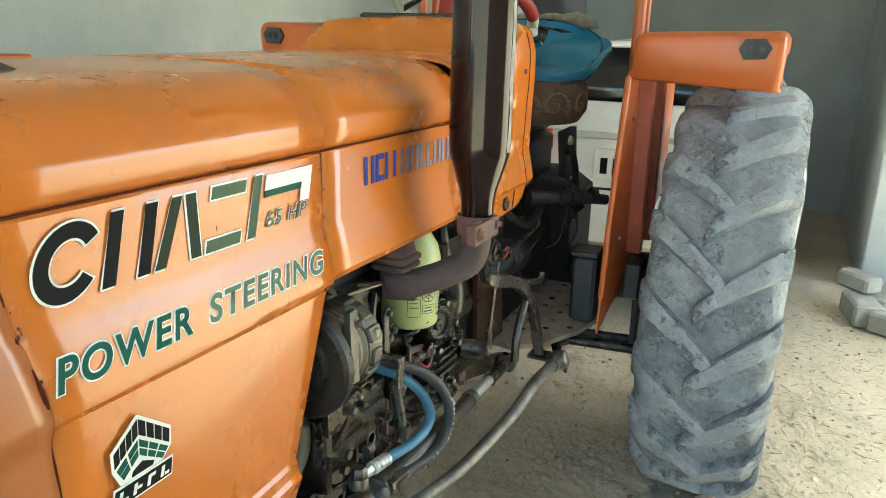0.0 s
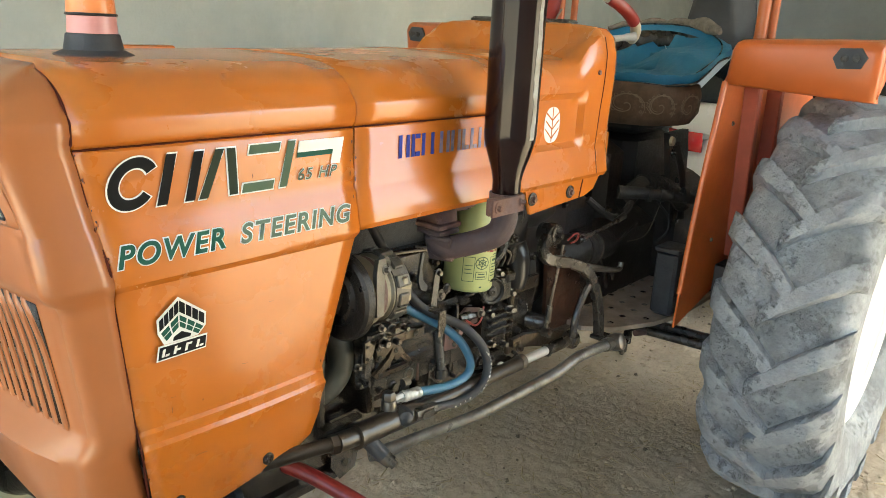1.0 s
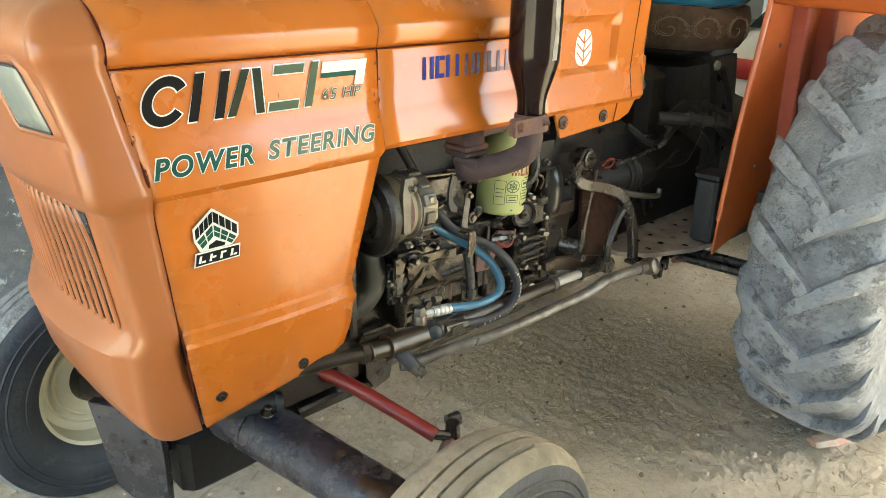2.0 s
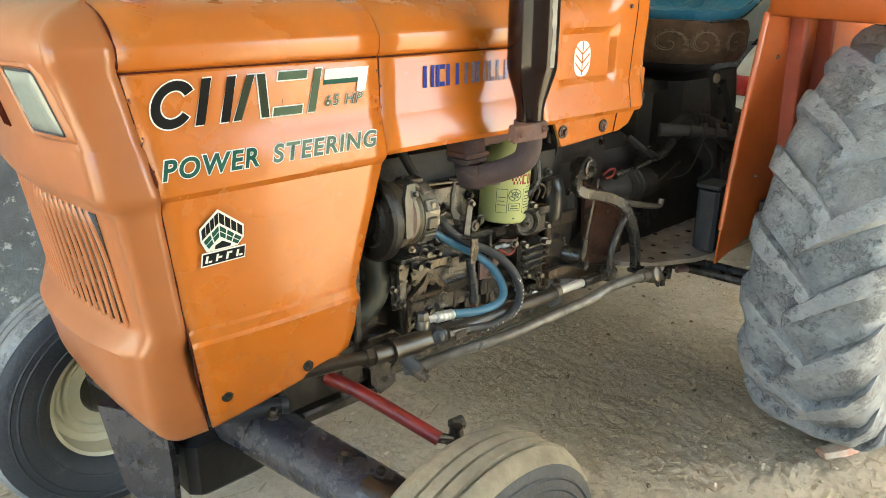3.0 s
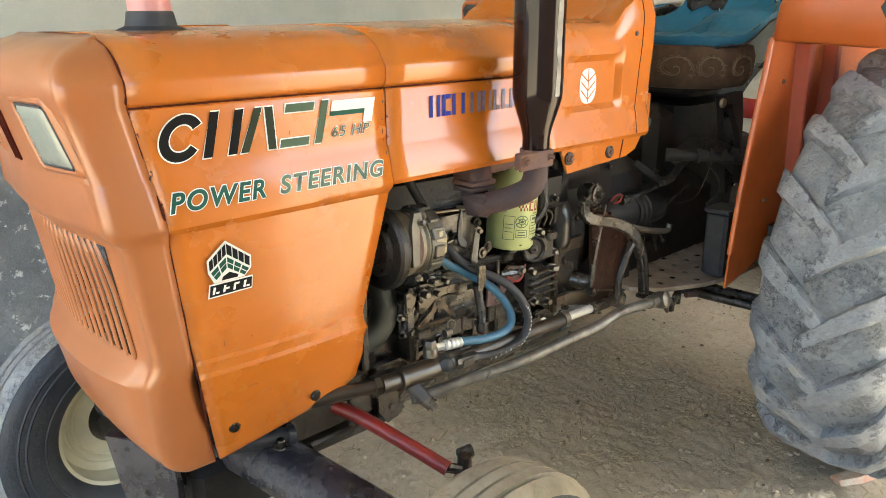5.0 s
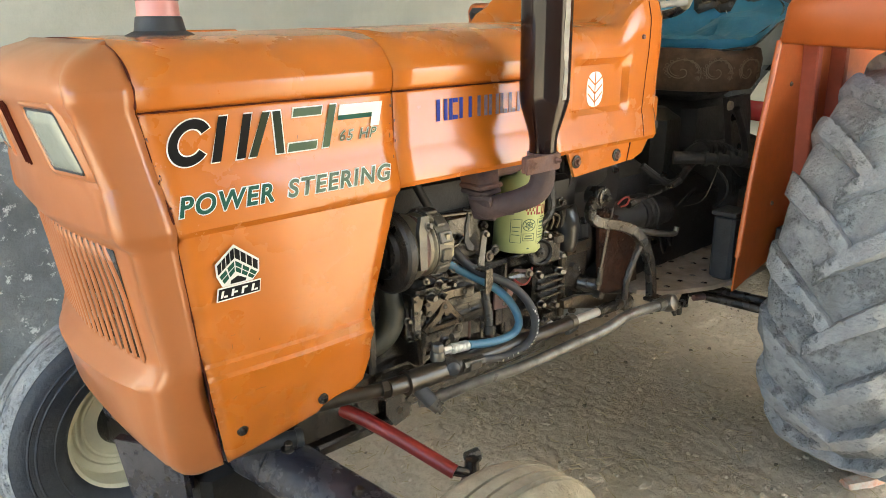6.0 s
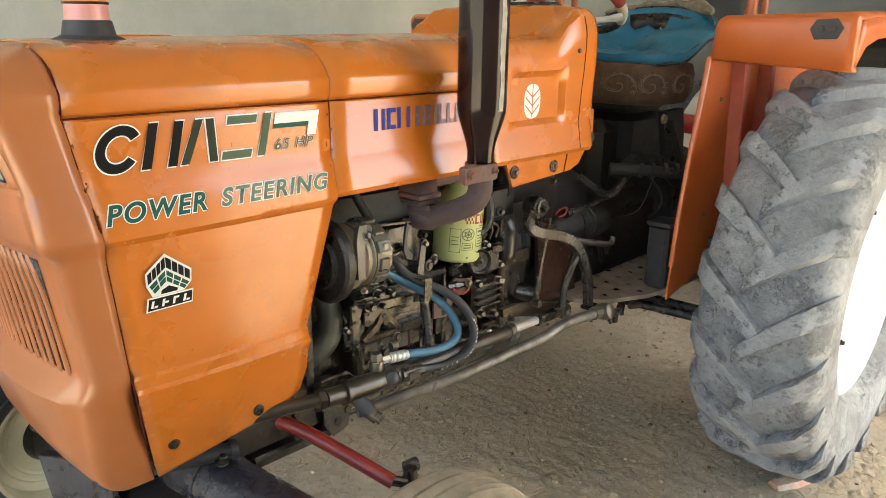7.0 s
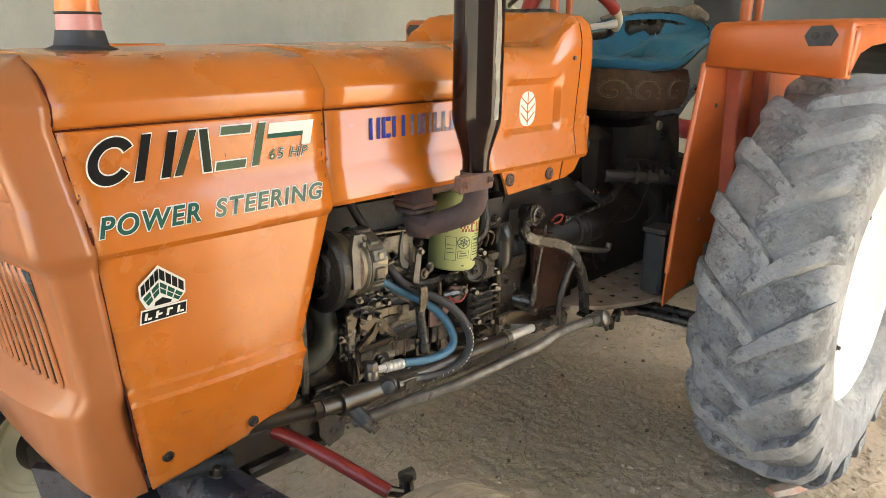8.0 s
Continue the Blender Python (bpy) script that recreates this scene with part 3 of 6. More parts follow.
chip_rng = random.Random(17)
for k in range(12):
    z = chip_rng.choice((chip_rng.uniform(0.71, 1.35), chip_rng.uniform(1.10, 1.35), chip_rng.uniform(0.70, 0.95)))
    front = k % 3 != 2
    x = panel_edge(z, 3) + 0.0012 + abs(chip_rng.gauss(0, 0.0008)) if front else panel_edge(z, 4) - 0.004 - abs(chip_rng.gauss(0, 0.003))
    if k % 9 == 0:
        x = chip_rng.uniform(0.13, 0.40)
    sx, sz = chip_rng.uniform(0.0006, 0.0017), chip_rng.uniform(0.0010, 0.0035)
    outline = [(x + sx * math.cos(a) * chip_rng.uniform(0.5, 1.3), z + sz * math.sin(a) * chip_rng.uniform(0.5, 1.3)) for a in (math.pi * j / 4 for j in range(8))]
    u_, v_ = (x - panel_edge(z, 3)) / 0.4, (z - 0.70) / 0.46
    dy = (0.007 * 4 * u_ * (1 - u_) * (4 * v_ * (1 - v_) if 0 < v_ < 1 else 0) + 0.002 * 4 * u_ * (1 - u_)) if 0 < u_ < 1 else 0.0
    part("paint_chip", Geo().plate([(a, -panel_y(a, b) - dy - 0.0018, b) for a, b in outline], (0, -1, 0), 0.0008), CHIP, tractor, smooth=0)
for k in range(6):
    x = chip_rng.choice((0.486, 0.4955, 0.487, 0.962)) + chip_rng.uniform(-0.002, 0.002)
    z = chip_rng.uniform(1.19, 1.352)
    sx, sz = chip_rng.uniform(0.001, 0.0022), chip_rng.uniform(0.002, 0.007)
    part("paint_chip", Geo().plate([(x + sx * math.cos(a) * chip_rng.uniform(0.5, 1.3), -panel_y(0, z) - 0.0018, z + sz * math.sin(a)) for a in (math.pi * j / 4 for j in range(8))], (0, -1, 0), 0.0008), CHIP, tractor, smooth=0)

# rust-dark gaps between the panels
for s in (-1, 1):
    up = [0.70 + 0.035 * k for k in range(20)]
    line = [(panel_edge(z, 3) - 0.0012, s * (panel_y(0, z) + 0.0006), z) for z in up] + [(0.0006, s * (y + 0.0004), z + 0.0005) for y, z in CAP[1:]]
    part("panel_gap", Geo().tube(line, [0.0016 + 0.0005 * math.sin(k * 2.3) + 0.0004 * math.sin(k * 5.1) for k in range(len(line))], 7), GAP, tractor, "rust-dark gap between panels")
    for x0, x1 in ((0.004, 0.488), (0.494, 0.958)):
        n_ = 16
        part("crease_gap", Geo().tube([(lerp(x0, x1, k / n_), s * 0.2972, 1.3648) for k in range(n_ + 1)], [0.0014 + 0.0006 * math.sin(k * 1.9) ** 2 for k in range(n_ + 1)], 7), GAP, tractor, "rust-dark crease under the hood top")
for k in range(6):
    z = chip_rng.uniform(1.20, 1.36) if k % 2 else chip_rng.uniform(0.95, 1.36)
    x = panel_edge(z, 3) + 0.0012 + abs(chip_rng.gauss(0, 0.0012))
    sx, sz = chip_rng.uniform(0.0008, 0.0022), chip_rng.uniform(0.0015, 0.004)
    part("paint_chip", Geo().plate([(x + sx * math.cos(a) * chip_rng.uniform(0.5, 1.3), -panel_y(0, z) - 0.0018, z + sz * math.sin(a) * chip_rng.uniform(0.6, 1.2)) for a in (math.pi * j / 4 for j in range(8))], (0, -1, 0), 0.0008), CHIP, tractor, smooth=0)

# fine scratches
for k in range(8):
    x, z = chip_rng.uniform(0.11, 0.38), chip_rng.choice((chip_rng.uniform(0.75, 0.86), chip_rng.uniform(0.93, 1.14)))
    a, l_ = chip_rng.uniform(-0.5, 0.5) + (1.3 if k % 4 == 0 else 0.0), chip_rng.uniform(0.006, 0.022)
    pts = []
    for j in range(4):
        px_, pz_ = x + l_ * j / 3 * math.cos(a), z + l_ * j / 3 * math.sin(a) + 0.0006 * math.sin(j * 2 + k)
        u_, v_ = (px_ - panel_edge(pz_, 3)) / (panel_edge(pz_, 4) - panel_edge(pz_, 3)), (pz_ - 0.70) / 0.46
        dy = 0.007 * (4 * u_ * (1 - u_)) * (4 * v_ * (1 - v_) if 0 < v_ < 1 else 0) + 0.002 * (4 * u_ * (1 - u_))
        pts.append((px_, -panel_y(px_, pz_) - dy - 0.0020, pz_))
    part("scratch", Geo().tube(pts, chip_rng.choice((0.00025, 0.0003, 0.0004)), 5), CHIP, tractor)

# ---- decals ----
def decal(name, outlines, material, y=-0.3025, parent=None, t=0.0012, lean=0.0, z0=0.0):
    """Flat shapes on the near side panel: outlines of (x, z)."""
    made = [part(name, Geo().plate([(x, y + lean * (z - z0), z) for x, z in o], (0, -1, 0), t), material, parent or tractor, smooth=0) for o in outlines]
    return made[0]


def slab(x, z, w, h, sl=0.25):
    """A slanted bar standing at x, z."""
    return [(x, z), (x + w, z), (x + w + sl * h, z + h), (x + sl * h, z + h)]


def ring(cx, cz, rx, rz, k, sl=0.25, n=28, a0=35, a1=325):
    """A slanted open oval band; k: band's thickness."""
    out, inn = [], []
    for i in range(n):
        a = radians(lerp(a0, a1, i / (n - 1)))
        for lst, q in ((out, 0), (inn, k)):
            z = (rz - q) * math.sin(a)
            lst.append((cx + (rx - q) * math.cos(a) + sl * z, cz + z))
    return [out + inn[::-1]]


def grow(o, d):
    cx, cz = sum(p[0] for p in o) / len(o), sum(p[1] for p in o) / len(o)
    return [(x + d * (1 if x > cx else -1), z + d * (1 if z > cz else -1)) for x, z in o]


# the maker's sign on the panel as plain slanted shapes
shapes = [ring(0.079, 1.313, 0.036, 0.037, 0.015), [slab(0.112, 1.277, 0.016, 0.073), slab(0.156, 1.277, 0.016, 0.073)],
          [slab(0.179, 1.277, 0.015, 0.073, 0.42), slab(0.232, 1.277, 0.015, 0.073, -0.04)], [slab(0.254, 1.277, 0.058, 0.014), slab(0.268, 1.337, 0.058, 0.014)],
          [slab(0.326, 1.277, 0.015, 0.075)]]
inks = (INK, INK, SOOT, OLIVE, OLIVE)
for k, outs in enumerate(shapes):
    if k == 0:
        back = ring(0.079, 1.313, 0.0382, 0.0392, 0.0195, a0=32, a1=328)
    else:
        back = [grow(o, 0.0022) for o in outs]
    plate_ = decal("sign_shape", back, WHITE, -0.3015, t=0.0012)
    decal("sign_face", outs, inks[k], -0.3027, plate_, 0.0006)
hook_ = decal("sign_shape", [[(0.364, 1.331), (0.441, 1.331), (0.436, 1.305), (0.456, 1.305), (0.466, 1.350), (0.368, 1.350)]], WHITE, -0.3015, t=0.0012)
decal("sign_face", [[(0.3625, 1.3225), (0.4390, 1.3225), (0.4407, 1.3307), (0.3639, 1.3307)]], GREEN_DARK, -0.3017, hook_, 0.0010)

# second maker's sign, blue upright bars partly scuffed
x = 0.607
for k, (w, pair_) in enumerate(((0.030, 1), (0.024, 0), (0.036, 1), (0.0, 0), (0.030, 1), (0.030, 1), (0.022, 0), (0.022, 0), (0.030, 1), (0.030, 1), (0.030, 1))):
    if w:
        bars = [slab(x, 1.297, 0.009, 0.044, 0.0)]
        if pair_:
            bars.append(slab(x + w - 0.009, 1.297, 0.009, 0.044, 0.0))
        else:
            bars += [slab(x + 0.011, 1.297, w - 0.011, 0.009, 0.0), slab(x + 0.011, 1.332, w - 0.011, 0.009, 0.0)] if k == 1 else [slab(x + 0.011, 1.297, w - 0.011, 0.009, 0.0)]
        decal("sign_bar", bars, NAVY if k < 3 else NAVY_WORN, -0.3000, t=0.0008)
    x += w + 0.0055 if w else 0.012


def lettering(text, x, z, width, h, material, y, lean, outline, bold=0.066, parent=None):
    """Slanted words fitted to a width and letter height, standing on the side panel."""
    made, fitted = [], None
    for off, mt, out in ((0.0, WHITE, 0.0), (outline, material, 0.0007)):
        cu = bpy.data.curves.new("lettering", "FONT")
        cu.body, cu.shear, cu.size, cu.extrude = text, 0.28, 1.0, 0.0
        cu.offset = bold - off
        cu.space_character = 1.16
        tmp = bpy.data.objects.new("lettering", cu)
        scene.collection.objects.link(tmp)
        bpy.context.view_layer.update()
        me = bpy.data.meshes.new_from_object(tmp.evaluated_get(bpy.context.evaluated_depsgraph_get()))
        scene.collection.objects.unlink(tmp)
        xs_ = [v.co.x for v in me.vertices]
        zs_ = [v.co.y for v in me.vertices]
        if not fitted:
            fitted = width / (max(xs_) - min(xs_)), h / (max(zs_) - min(zs_)), min(xs_), min(zs_)
        kx, kz, x_min, z_min = fitted
        for v in me.vertices:
            zz = (v.co.y - z_min) * kz
            v.co = (x + (v.co.x - x_min) * kx, y - out - lean * zz * -1, z + zz)
        me.materials.append(mt)
        ob = new("lettering", me)
        ob.parent = parent or tractor
        made.append(ob)
    made[0]["label"] = "green slanted lettering with white edges"
    return made


lettering("POWER", 0.040, 1.1955, 0.176, 0.036, GREEN, -0.3160, 0.19, 0.040)
lettering("STEERING", 0.239, 1.1965, 0.238, 0.035, OLIVE_GREEN, -0.3160, 0.19, 0.042)
lettering("65 HP", 0.363, 1.2825, 0.088, 0.022, OLIVE, -0.3022, 0.0, 0.034, 0.036)

# round-house badge: two dark roof faces over a green chevron
def tiles(a, b, c, d, n, m, gap=0.09):
    """Small tiles in n columns and m rows between the corners a, b (upper) and d, c (lower)."""
    def at(u, v):
        return tuple(lerp(lerp(a[k], b[k], u), lerp(d[k], c[k], u), v) for k in (0, 1))
    return [[at((p + gap) / n, (q + 1 - gap) / m), at((p + 1 - gap) / n, (q + 1 - gap) / m), at((p + 1 - gap) / n, (q + gap) / m), at((p + gap) / n, (q + gap) / m)] for p in range(n) for q in range(m)]


by = -0.2962
slope = dict(lean=-0.0543, z0=0.902)
badge = decal("badge", [[(0.0965, 1.105), (0.132, 1.1345), (0.1785, 1.0985), (0.1775, 1.076), (0.164, 1.0625), (0.1395, 1.0615), (0.107, 1.0620), (0.0975, 1.082)], [(0.094, 1.036), (0.177, 1.037), (0.180, 1.061), (0.098, 1.061)]], WHITE, by + 0.0005, t=0.0012, **slope)
roof_l, roof_r = ((0.099, 1.104), (0.132, 1.1315), (0.132, 1.1085), (0.0995, 1.083)), ((0.132, 1.1315), (0.176, 1.0975), (0.175, 1.0770), (0.132, 1.1085))
decal("badge_bar", tiles(*roof_l, 4, 1) + tiles(*roof_r, 4, 1), INK, by - 0.0008, badge, 0.0006, **slope)
decal("badge_tile", tiles((0.1005, 1.0815), (0.132, 1.1065), (0.132, 1.0850), (0.1100, 1.0660), 2, 2) + tiles((0.132, 1.1065), (0.1745, 1.0750), (0.1640, 1.0640), (0.132, 1.0850), 3, 2), GREEN, by - 0.0008, badge, 0.0006, **slope)
decal("badge_mark", [[(0.121, 1.0645), (0.150, 1.0645), (0.152, 1.069), (0.136, 1.077), (0.123, 1.071)]], INK, by - 0.0008, badge, 0.0006, **slope)
decal("badge_band", [[(0.0965, 1.0385), (0.1755, 1.0395), (0.1775, 1.0585), (0.0995, 1.0585)]], INK, by - 0.0008, badge, 0.0006, **slope)
decal("badge_band_mark", [slab(0.1015 + 0.0192 * k, 1.0425, 0.0042, 0.0125, 0.25) for k in range(4)] + [slab(0.1075 + 0.0192 * k, 1.0425 + 0.0045 * (k % 3), 0.0062, 0.0034, 0.25) for k in range(4)], WHITE, by - 0.0016, badge, 0.0006, **slope)

# leaf badge on the dash cowl
oval = [(1.158 + 0.034 * math.copysign(abs(math.cos(a)) ** 0.8, math.cos(a)), 1.325 + 0.044 * math.copysign(abs(math.sin(a)) ** 0.8, math.sin(a))) for a in (2 * math.pi * k / 28 for k in range(28))]
leaf = decal("leaf_badge", [oval], WHITE, -0.2865, t=0.0012)
decal("leaf_vein", [[(1.1565, 1.284), (1.1595, 1.284), (1.1595, 1.368), (1.1565, 1.368)]]
      + [[(1.158, 1.290 + 0.022 * k), (1.158, 1.294 + 0.022 * k), (1.158 + sd * 0.029, 1.318 + 0.020 * k), (1.158 + sd * 0.029, 1.314 + 0.020 * k)] for k in range(3) for sd in (-1, 1)], ORANGE, -0.2878, leaf, 0.0006)

# ---- beacon ----
m = Matrix.Translation((0.148, -0.065, 1.470))
base = part("beacon_base", Geo().lathe([(0, 0.062), (0.005, 0.060), (0.012, 0.045), (0.036, 0.040), (0.038, 0.036)], 32, m, True), RUBBER_DARK, tractor, "black rubber beacon foot")
part("beacon_collar", Geo().lathe([(0.037, 0.0375), (0.064, 0.0360)], 32, m, True), PINK, base, "pink translucent collar")
part("beacon_band", Geo().lathe([(0.0635, 0.0375), (0.065, 0.039), (0.068, 0.0375)], 32, m, True), BLACK, base)
part("beacon_lens", Geo().lathe([(0.067, 0.036), (0.10, 0.035), (0.19, 0.033), (0.205, 0.022), (0.208, 0.0)], 32, m), AMBER, base, "amber beacon lens")

# hood latch strips on top
part("hood_strip", Geo().box((0.33, 0.21, 1.474), (0.20, 0.05, 0.012), 0.004), ORANGE, tractor)


# ---- wheels ----
def wheel_matrix(x, y, z, s, steer=0):
    return pose(x, y, z, 0, 0, steer) @ pose(0, 0, 0, 90 * s, 0, 0)


def rear_wheel(s):
    m_ = wheel_matrix(2.265, s * 0.757, 0.705, -s)
    w, R = 0.375, 0.664
    prof = [(-w * 0.30, 0.375), (-w * 0.46, 0.42), (-w * 0.5, 0.50), (-w * 0.495, 0.575), (-w * 0.455, 0.625), (-w * 0.40, 0.646), (-w * 0.28, R - 0.010), (-w * 0.12, R - 0.002), (0, R)]
    prof = prof + [(-z, r) for z, r in reversed(prof[:-1])]
    carcass = Geo().lathe(prof, 200)
    carcass.v = [tuple(m_ @ (Vector(p) * (1 + 0.010 * noise.noise(Vector(p) * 11) + 0.005 * noise.noise(Vector(p) * 27) + 0.002 * noise.noise(Vector(p) * 70)))) for p in carcass.v]
    tyre = part("rear_tyre", carcass, RUBBER, tractor, "dusty worn agricultural tyre", 60)
    n = 20
    meshes = {}
    for side in (-1, 1):
        for k in range(n):
            a0 = 2 * math.pi * k / n + radians(8.0 if side > 0 else 20.4)
            rot = Matrix.Rotation(a0, 4, "Z")
            if (side, k % 4) not in meshes:
                rows_ = []
                for i in range(41):
                    t = i / 40
                    u = side * lerp(-0.10, 0.505, t) * w
                    ang = s * (0.28 * t ** 0.9)
                    f = abs(u) / (w * 0.5)
                    base_ = R - 0.012 * f ** 2 - (0.06 * ((f - 0.72) / 0.28) ** 1.6 if f > 0.72 else 0) - 0.016
                    top = base_ + 0.016 + (0.032 + 0.020 * max(0.0, (f - 0.72) / 0.28) ** 1.6) * (0.8 if i in (0, 40) else 1)
                    hw = (0.023 + 0.014 * t) / R
                    rag = [1 + 0.14 * noise.noise((t * 14, e_ * 5, k + side * 9)) + 0.10 * noise.noise((t * 41, e_ * 5, k)) for e_ in (0, 1)]
                    rows_.append([(r * math.cos(ang + q), r * math.sin(ang + q), u) for r, q in
                                  ((base_, -hw * 1.25), (lerp(base_, top, 0.5), -hw * 1.12), (top - 0.003, -hw * rag[0]), (top, -hw * rag[0] * 0.93), (top + 0.001, -hw * 0.45), (top + 0.001, 0), (top + 0.001, hw * 0.45),
                                   (top, hw * rag[1] * 0.93), (top - 0.003, hw * rag[1]), (lerp(base_, top, 0.5), hw * 1.12), (base_, hw * 1.25))])
                chip = Geo().loft(rows_)
                chip.v = [tuple(Vector(p) * (1 + 0.004 * noise.noise(Vector(p) * 22 + Vector((side * 9, k, 0))) + 0.0035 * noise.noise(Vector(p) * 75 + Vector((k, 0, side))))) for p in chip.v]
                ob = part("tread_lug", chip, LUG, tyre, smooth=32)
                meshes[side, k % 4] = ob.data
            else:
                ob = new("tread_lug", meshes[side, k % 4])
                ob.parent = tyre
            jig = random.Random(k * 7 + side)
            ob.matrix_local = m_ @ Matrix.Rotation(jig.uniform(-0.008, 0.008), 4, "Z") @ rot @ Matrix.Scale(jig.uniform(0.993, 1.004), 4)
    rim = [(0.118, 0.360), (0.105, 0.380), (0.125, 0.388), (0.132, 0.383), (0.126, 0.364), (0.085, 0.356), (0.06, 0.345), (0.045, 0.30), (0.05, 0.25), (0.085, 0.17), (0.10, 0.13), (0.10, 0.0)]
    g_ = Geo().lathe(rim, 64, m_)
    rm = part("rear_rim", g_, WHITE_RIM, tractor, "white painted steel wheel rim", 40)
    for k in range(12):
        a = radians(60 * (k // 2) + (-5 if k % 2 else -21))
        part("wheel_nut", Geo().hexbolt(m_ @ Vector((0.305 * math.cos(a), 0.305 * math.sin(a), 0.047)), m_.to_3x3() @ Vector((0, 0, 1)), 0.0085, 0.014), BLACK, rm)


rear_wheel(-1)
rear_wheel(1)


def front_wheel(x, y, z, steer, s):
    m_ = wheel_matrix(x, y, z, -s, steer)
    w, R = (0.18 if s < 0 else 0.20), 0.355
    prof = [(-w * 0.33, 0.19), (-w * 0.45, 0.21), (-w * 0.5, 0.255), (-w * 0.49, 0.285), (-w * 0.47, 0.305), (-w * 0.43, 0.327), (-w * 0.36, 0.342), (-w * 0.27, R - 0.003)]
    for q in (-0.16, 0.0, 0.16):
        prof += [(w * (q - 0.075), R), (w * (q + 0.05), R), (w * (q + 0.055), R - 0.012), (w * (q + 0.08), R - 0.012)]
    prof += [(w * 0.27, R - 0.003), (w * 0.36, 0.342), (w * 0.43, 0.327), (w * 0.47, 0.305), (w * 0.49, 0.285), (w * 0.5, 0.255), (w * 0.45, 0.21), (w * 0.33, 0.19)]
    tyre = part("front_tyre", Geo().lathe(prof, 72, m_), RUBBER_MID, tractor, "ribbed front tyre, dusty", 40)
    band = [(z_, r_ + 0.002) for z_, r_ in prof if r_ > (0.325 if s < 0 else 0.341)]
    part("tread", Geo().lathe(band, 72, m_), MUDDY if s < 0 else RUBBER, tyre, "dust-caked ribbed tread", 40)
    for r_, z_ in ((0.305, 0.475), (0.285, 0.492), (0.235, 0.478)):
        for sd in (-1, 1):
            part("sidewall_ring", Geo().lathe([(sd * w * z_, r_ - 0.004), (sd * (w * z_ + 0.003), r_), (sd * w * z_, r_ + 0.004)], 72, m_), RUBBER_MID, tyre)
    rim = [(-0.062, 0.18), (-0.066, 0.194), (-0.060, 0.201), (-0.054, 0.197), (-0.048, 0.184), (-0.03, 0.176), (0.0, 0.170), (0.012, 0.150), (0.014, 0.11), (0.0, 0.09), (0.0, 0.0)]
    rm = part("front_rim", Geo().lathe(rim, 56, m_), CREAM, tractor, "cream painted front rim", 40)
    for a, b in ((0.142, 0.013), (0.120, 0.010)):
        part("rim_ridge", Geo().lathe([(b - 0.006, a - 0.006), (b - 0.009, a), (b - 0.006, a + 0.006)], 56, m_), CREAM, rm)
    part("front_hub", Geo().lathe([(0.0, 0.078), (-0.03, 0.07), (-0.07, 0.05), (-0.12, 0.045), (-0.13, 0.0)], 28, m_), BLACK, tractor)


front_wheel(0.395, -0.668, 0.352, 5, -1)
front_wheel(0.194, 0.680, 0.352, 7, 1)

# ---- front axle ----
g = Geo()
rings = []
for t, hh in ((-0.2, 0.06), (0, 0.062), (0.35, 0.06), (0.7, 0.054), (0.95, 0.046), (1.0, 0.040)):
    c = Vector((lerp(0.225, 0.330, t), lerp(0.0, -0.50, t), lerp(0.592, 0.545, t)))
    rings.append([(c.x + dx * 0.068, c.y, c.z + dz * hh) for dx, dz in ((math.cos(a) * 0.95, math.sin(a)) for a in (2 * math.pi * k / 20 for k in range(20)))])
axle = part("front_axle", g.loft(rings), AXLE, tractor, "greasy black front axle beam")
part("axle_sleeve", Geo().tube([(0.31, -0.46, 0.545), (0.345, -0.60, 0.53)], [0.05, 0.044], 16), GRIME, axle)
part("king_pin", Geo().tube([(0.345, -0.61, 0.60), (0.35, -0.62, 0.36)], 0.034, 14), GRIME, axle)
part("far_axle", Geo().bar((0.17, 0.05, 0.585), (0.15, 0.50, 0.53), 0.12, 0.11, 0.02), AXLE, axle)
for p in ((0.30, -0.40, 0.60), (0.335, -0.47, 0.585), (0.25, -0.22, 0.64)):
    bolt(p, (0.1, -0.25, 1), 0.013, GRIME, axle, 0.02)
bolster = part("front_bolster", Geo().box((0.16, 0.06, 0.585), (0.20, 0.20, 0.19), 0.03), AXLE, tractor, "black cast front bolster")
part("bolster_plate", Geo().plate([(0.0, 0.03, 0.672), (0.048, -0.035, 0.665), (0.088, -0.090, 0.64), (0.090, -0.093, 0.53), (0.088, -0.090, 0.44), (0.05, -0.038, 0.43), (0.022, 0.0, 0.47), (0.012, 0.015, 0.56)], (-0.8, -0.6, 0), 0.022), AXLE, bolster)
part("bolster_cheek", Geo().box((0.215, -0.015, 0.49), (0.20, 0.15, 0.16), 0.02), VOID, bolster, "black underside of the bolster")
for p in ((0.060, -0.066, 0.590), (0.040, -0.040, 0.545), (0.066, -0.074, 0.515)):
    bolt(p, (-0.8, -0.6, 0), 0.011, BLACK, bolster, 0.014)
part("steering_ram", Geo().tube([(0.10, -0.13, 0.648), (0.30, -0.20, 0.642)], 0.018, 14).tube([(0.285, -0.195, 0.6425), (0.297, -0.199, 0.642)], 0.022, 14), BOX_BLUE, tractor)
part("weld_ring", Geo().lathe([(-0.006, 0.058), (-0.003, 0.0645), (0.003, 0.0645), (0.006, 0.058)], 28, Matrix.Translation((0.260, -0.165, 0.577)) @ Vector((0.20, -0.97, -0.09)).to_track_quat("Z", "Y").to_matrix().to_4x4()), AXLE, axle)
part("frame_rail", Geo().box((0.48, -0.15, 0.655), (0.50, 0.06, 0.12), 0.01), GRIME, tractor)
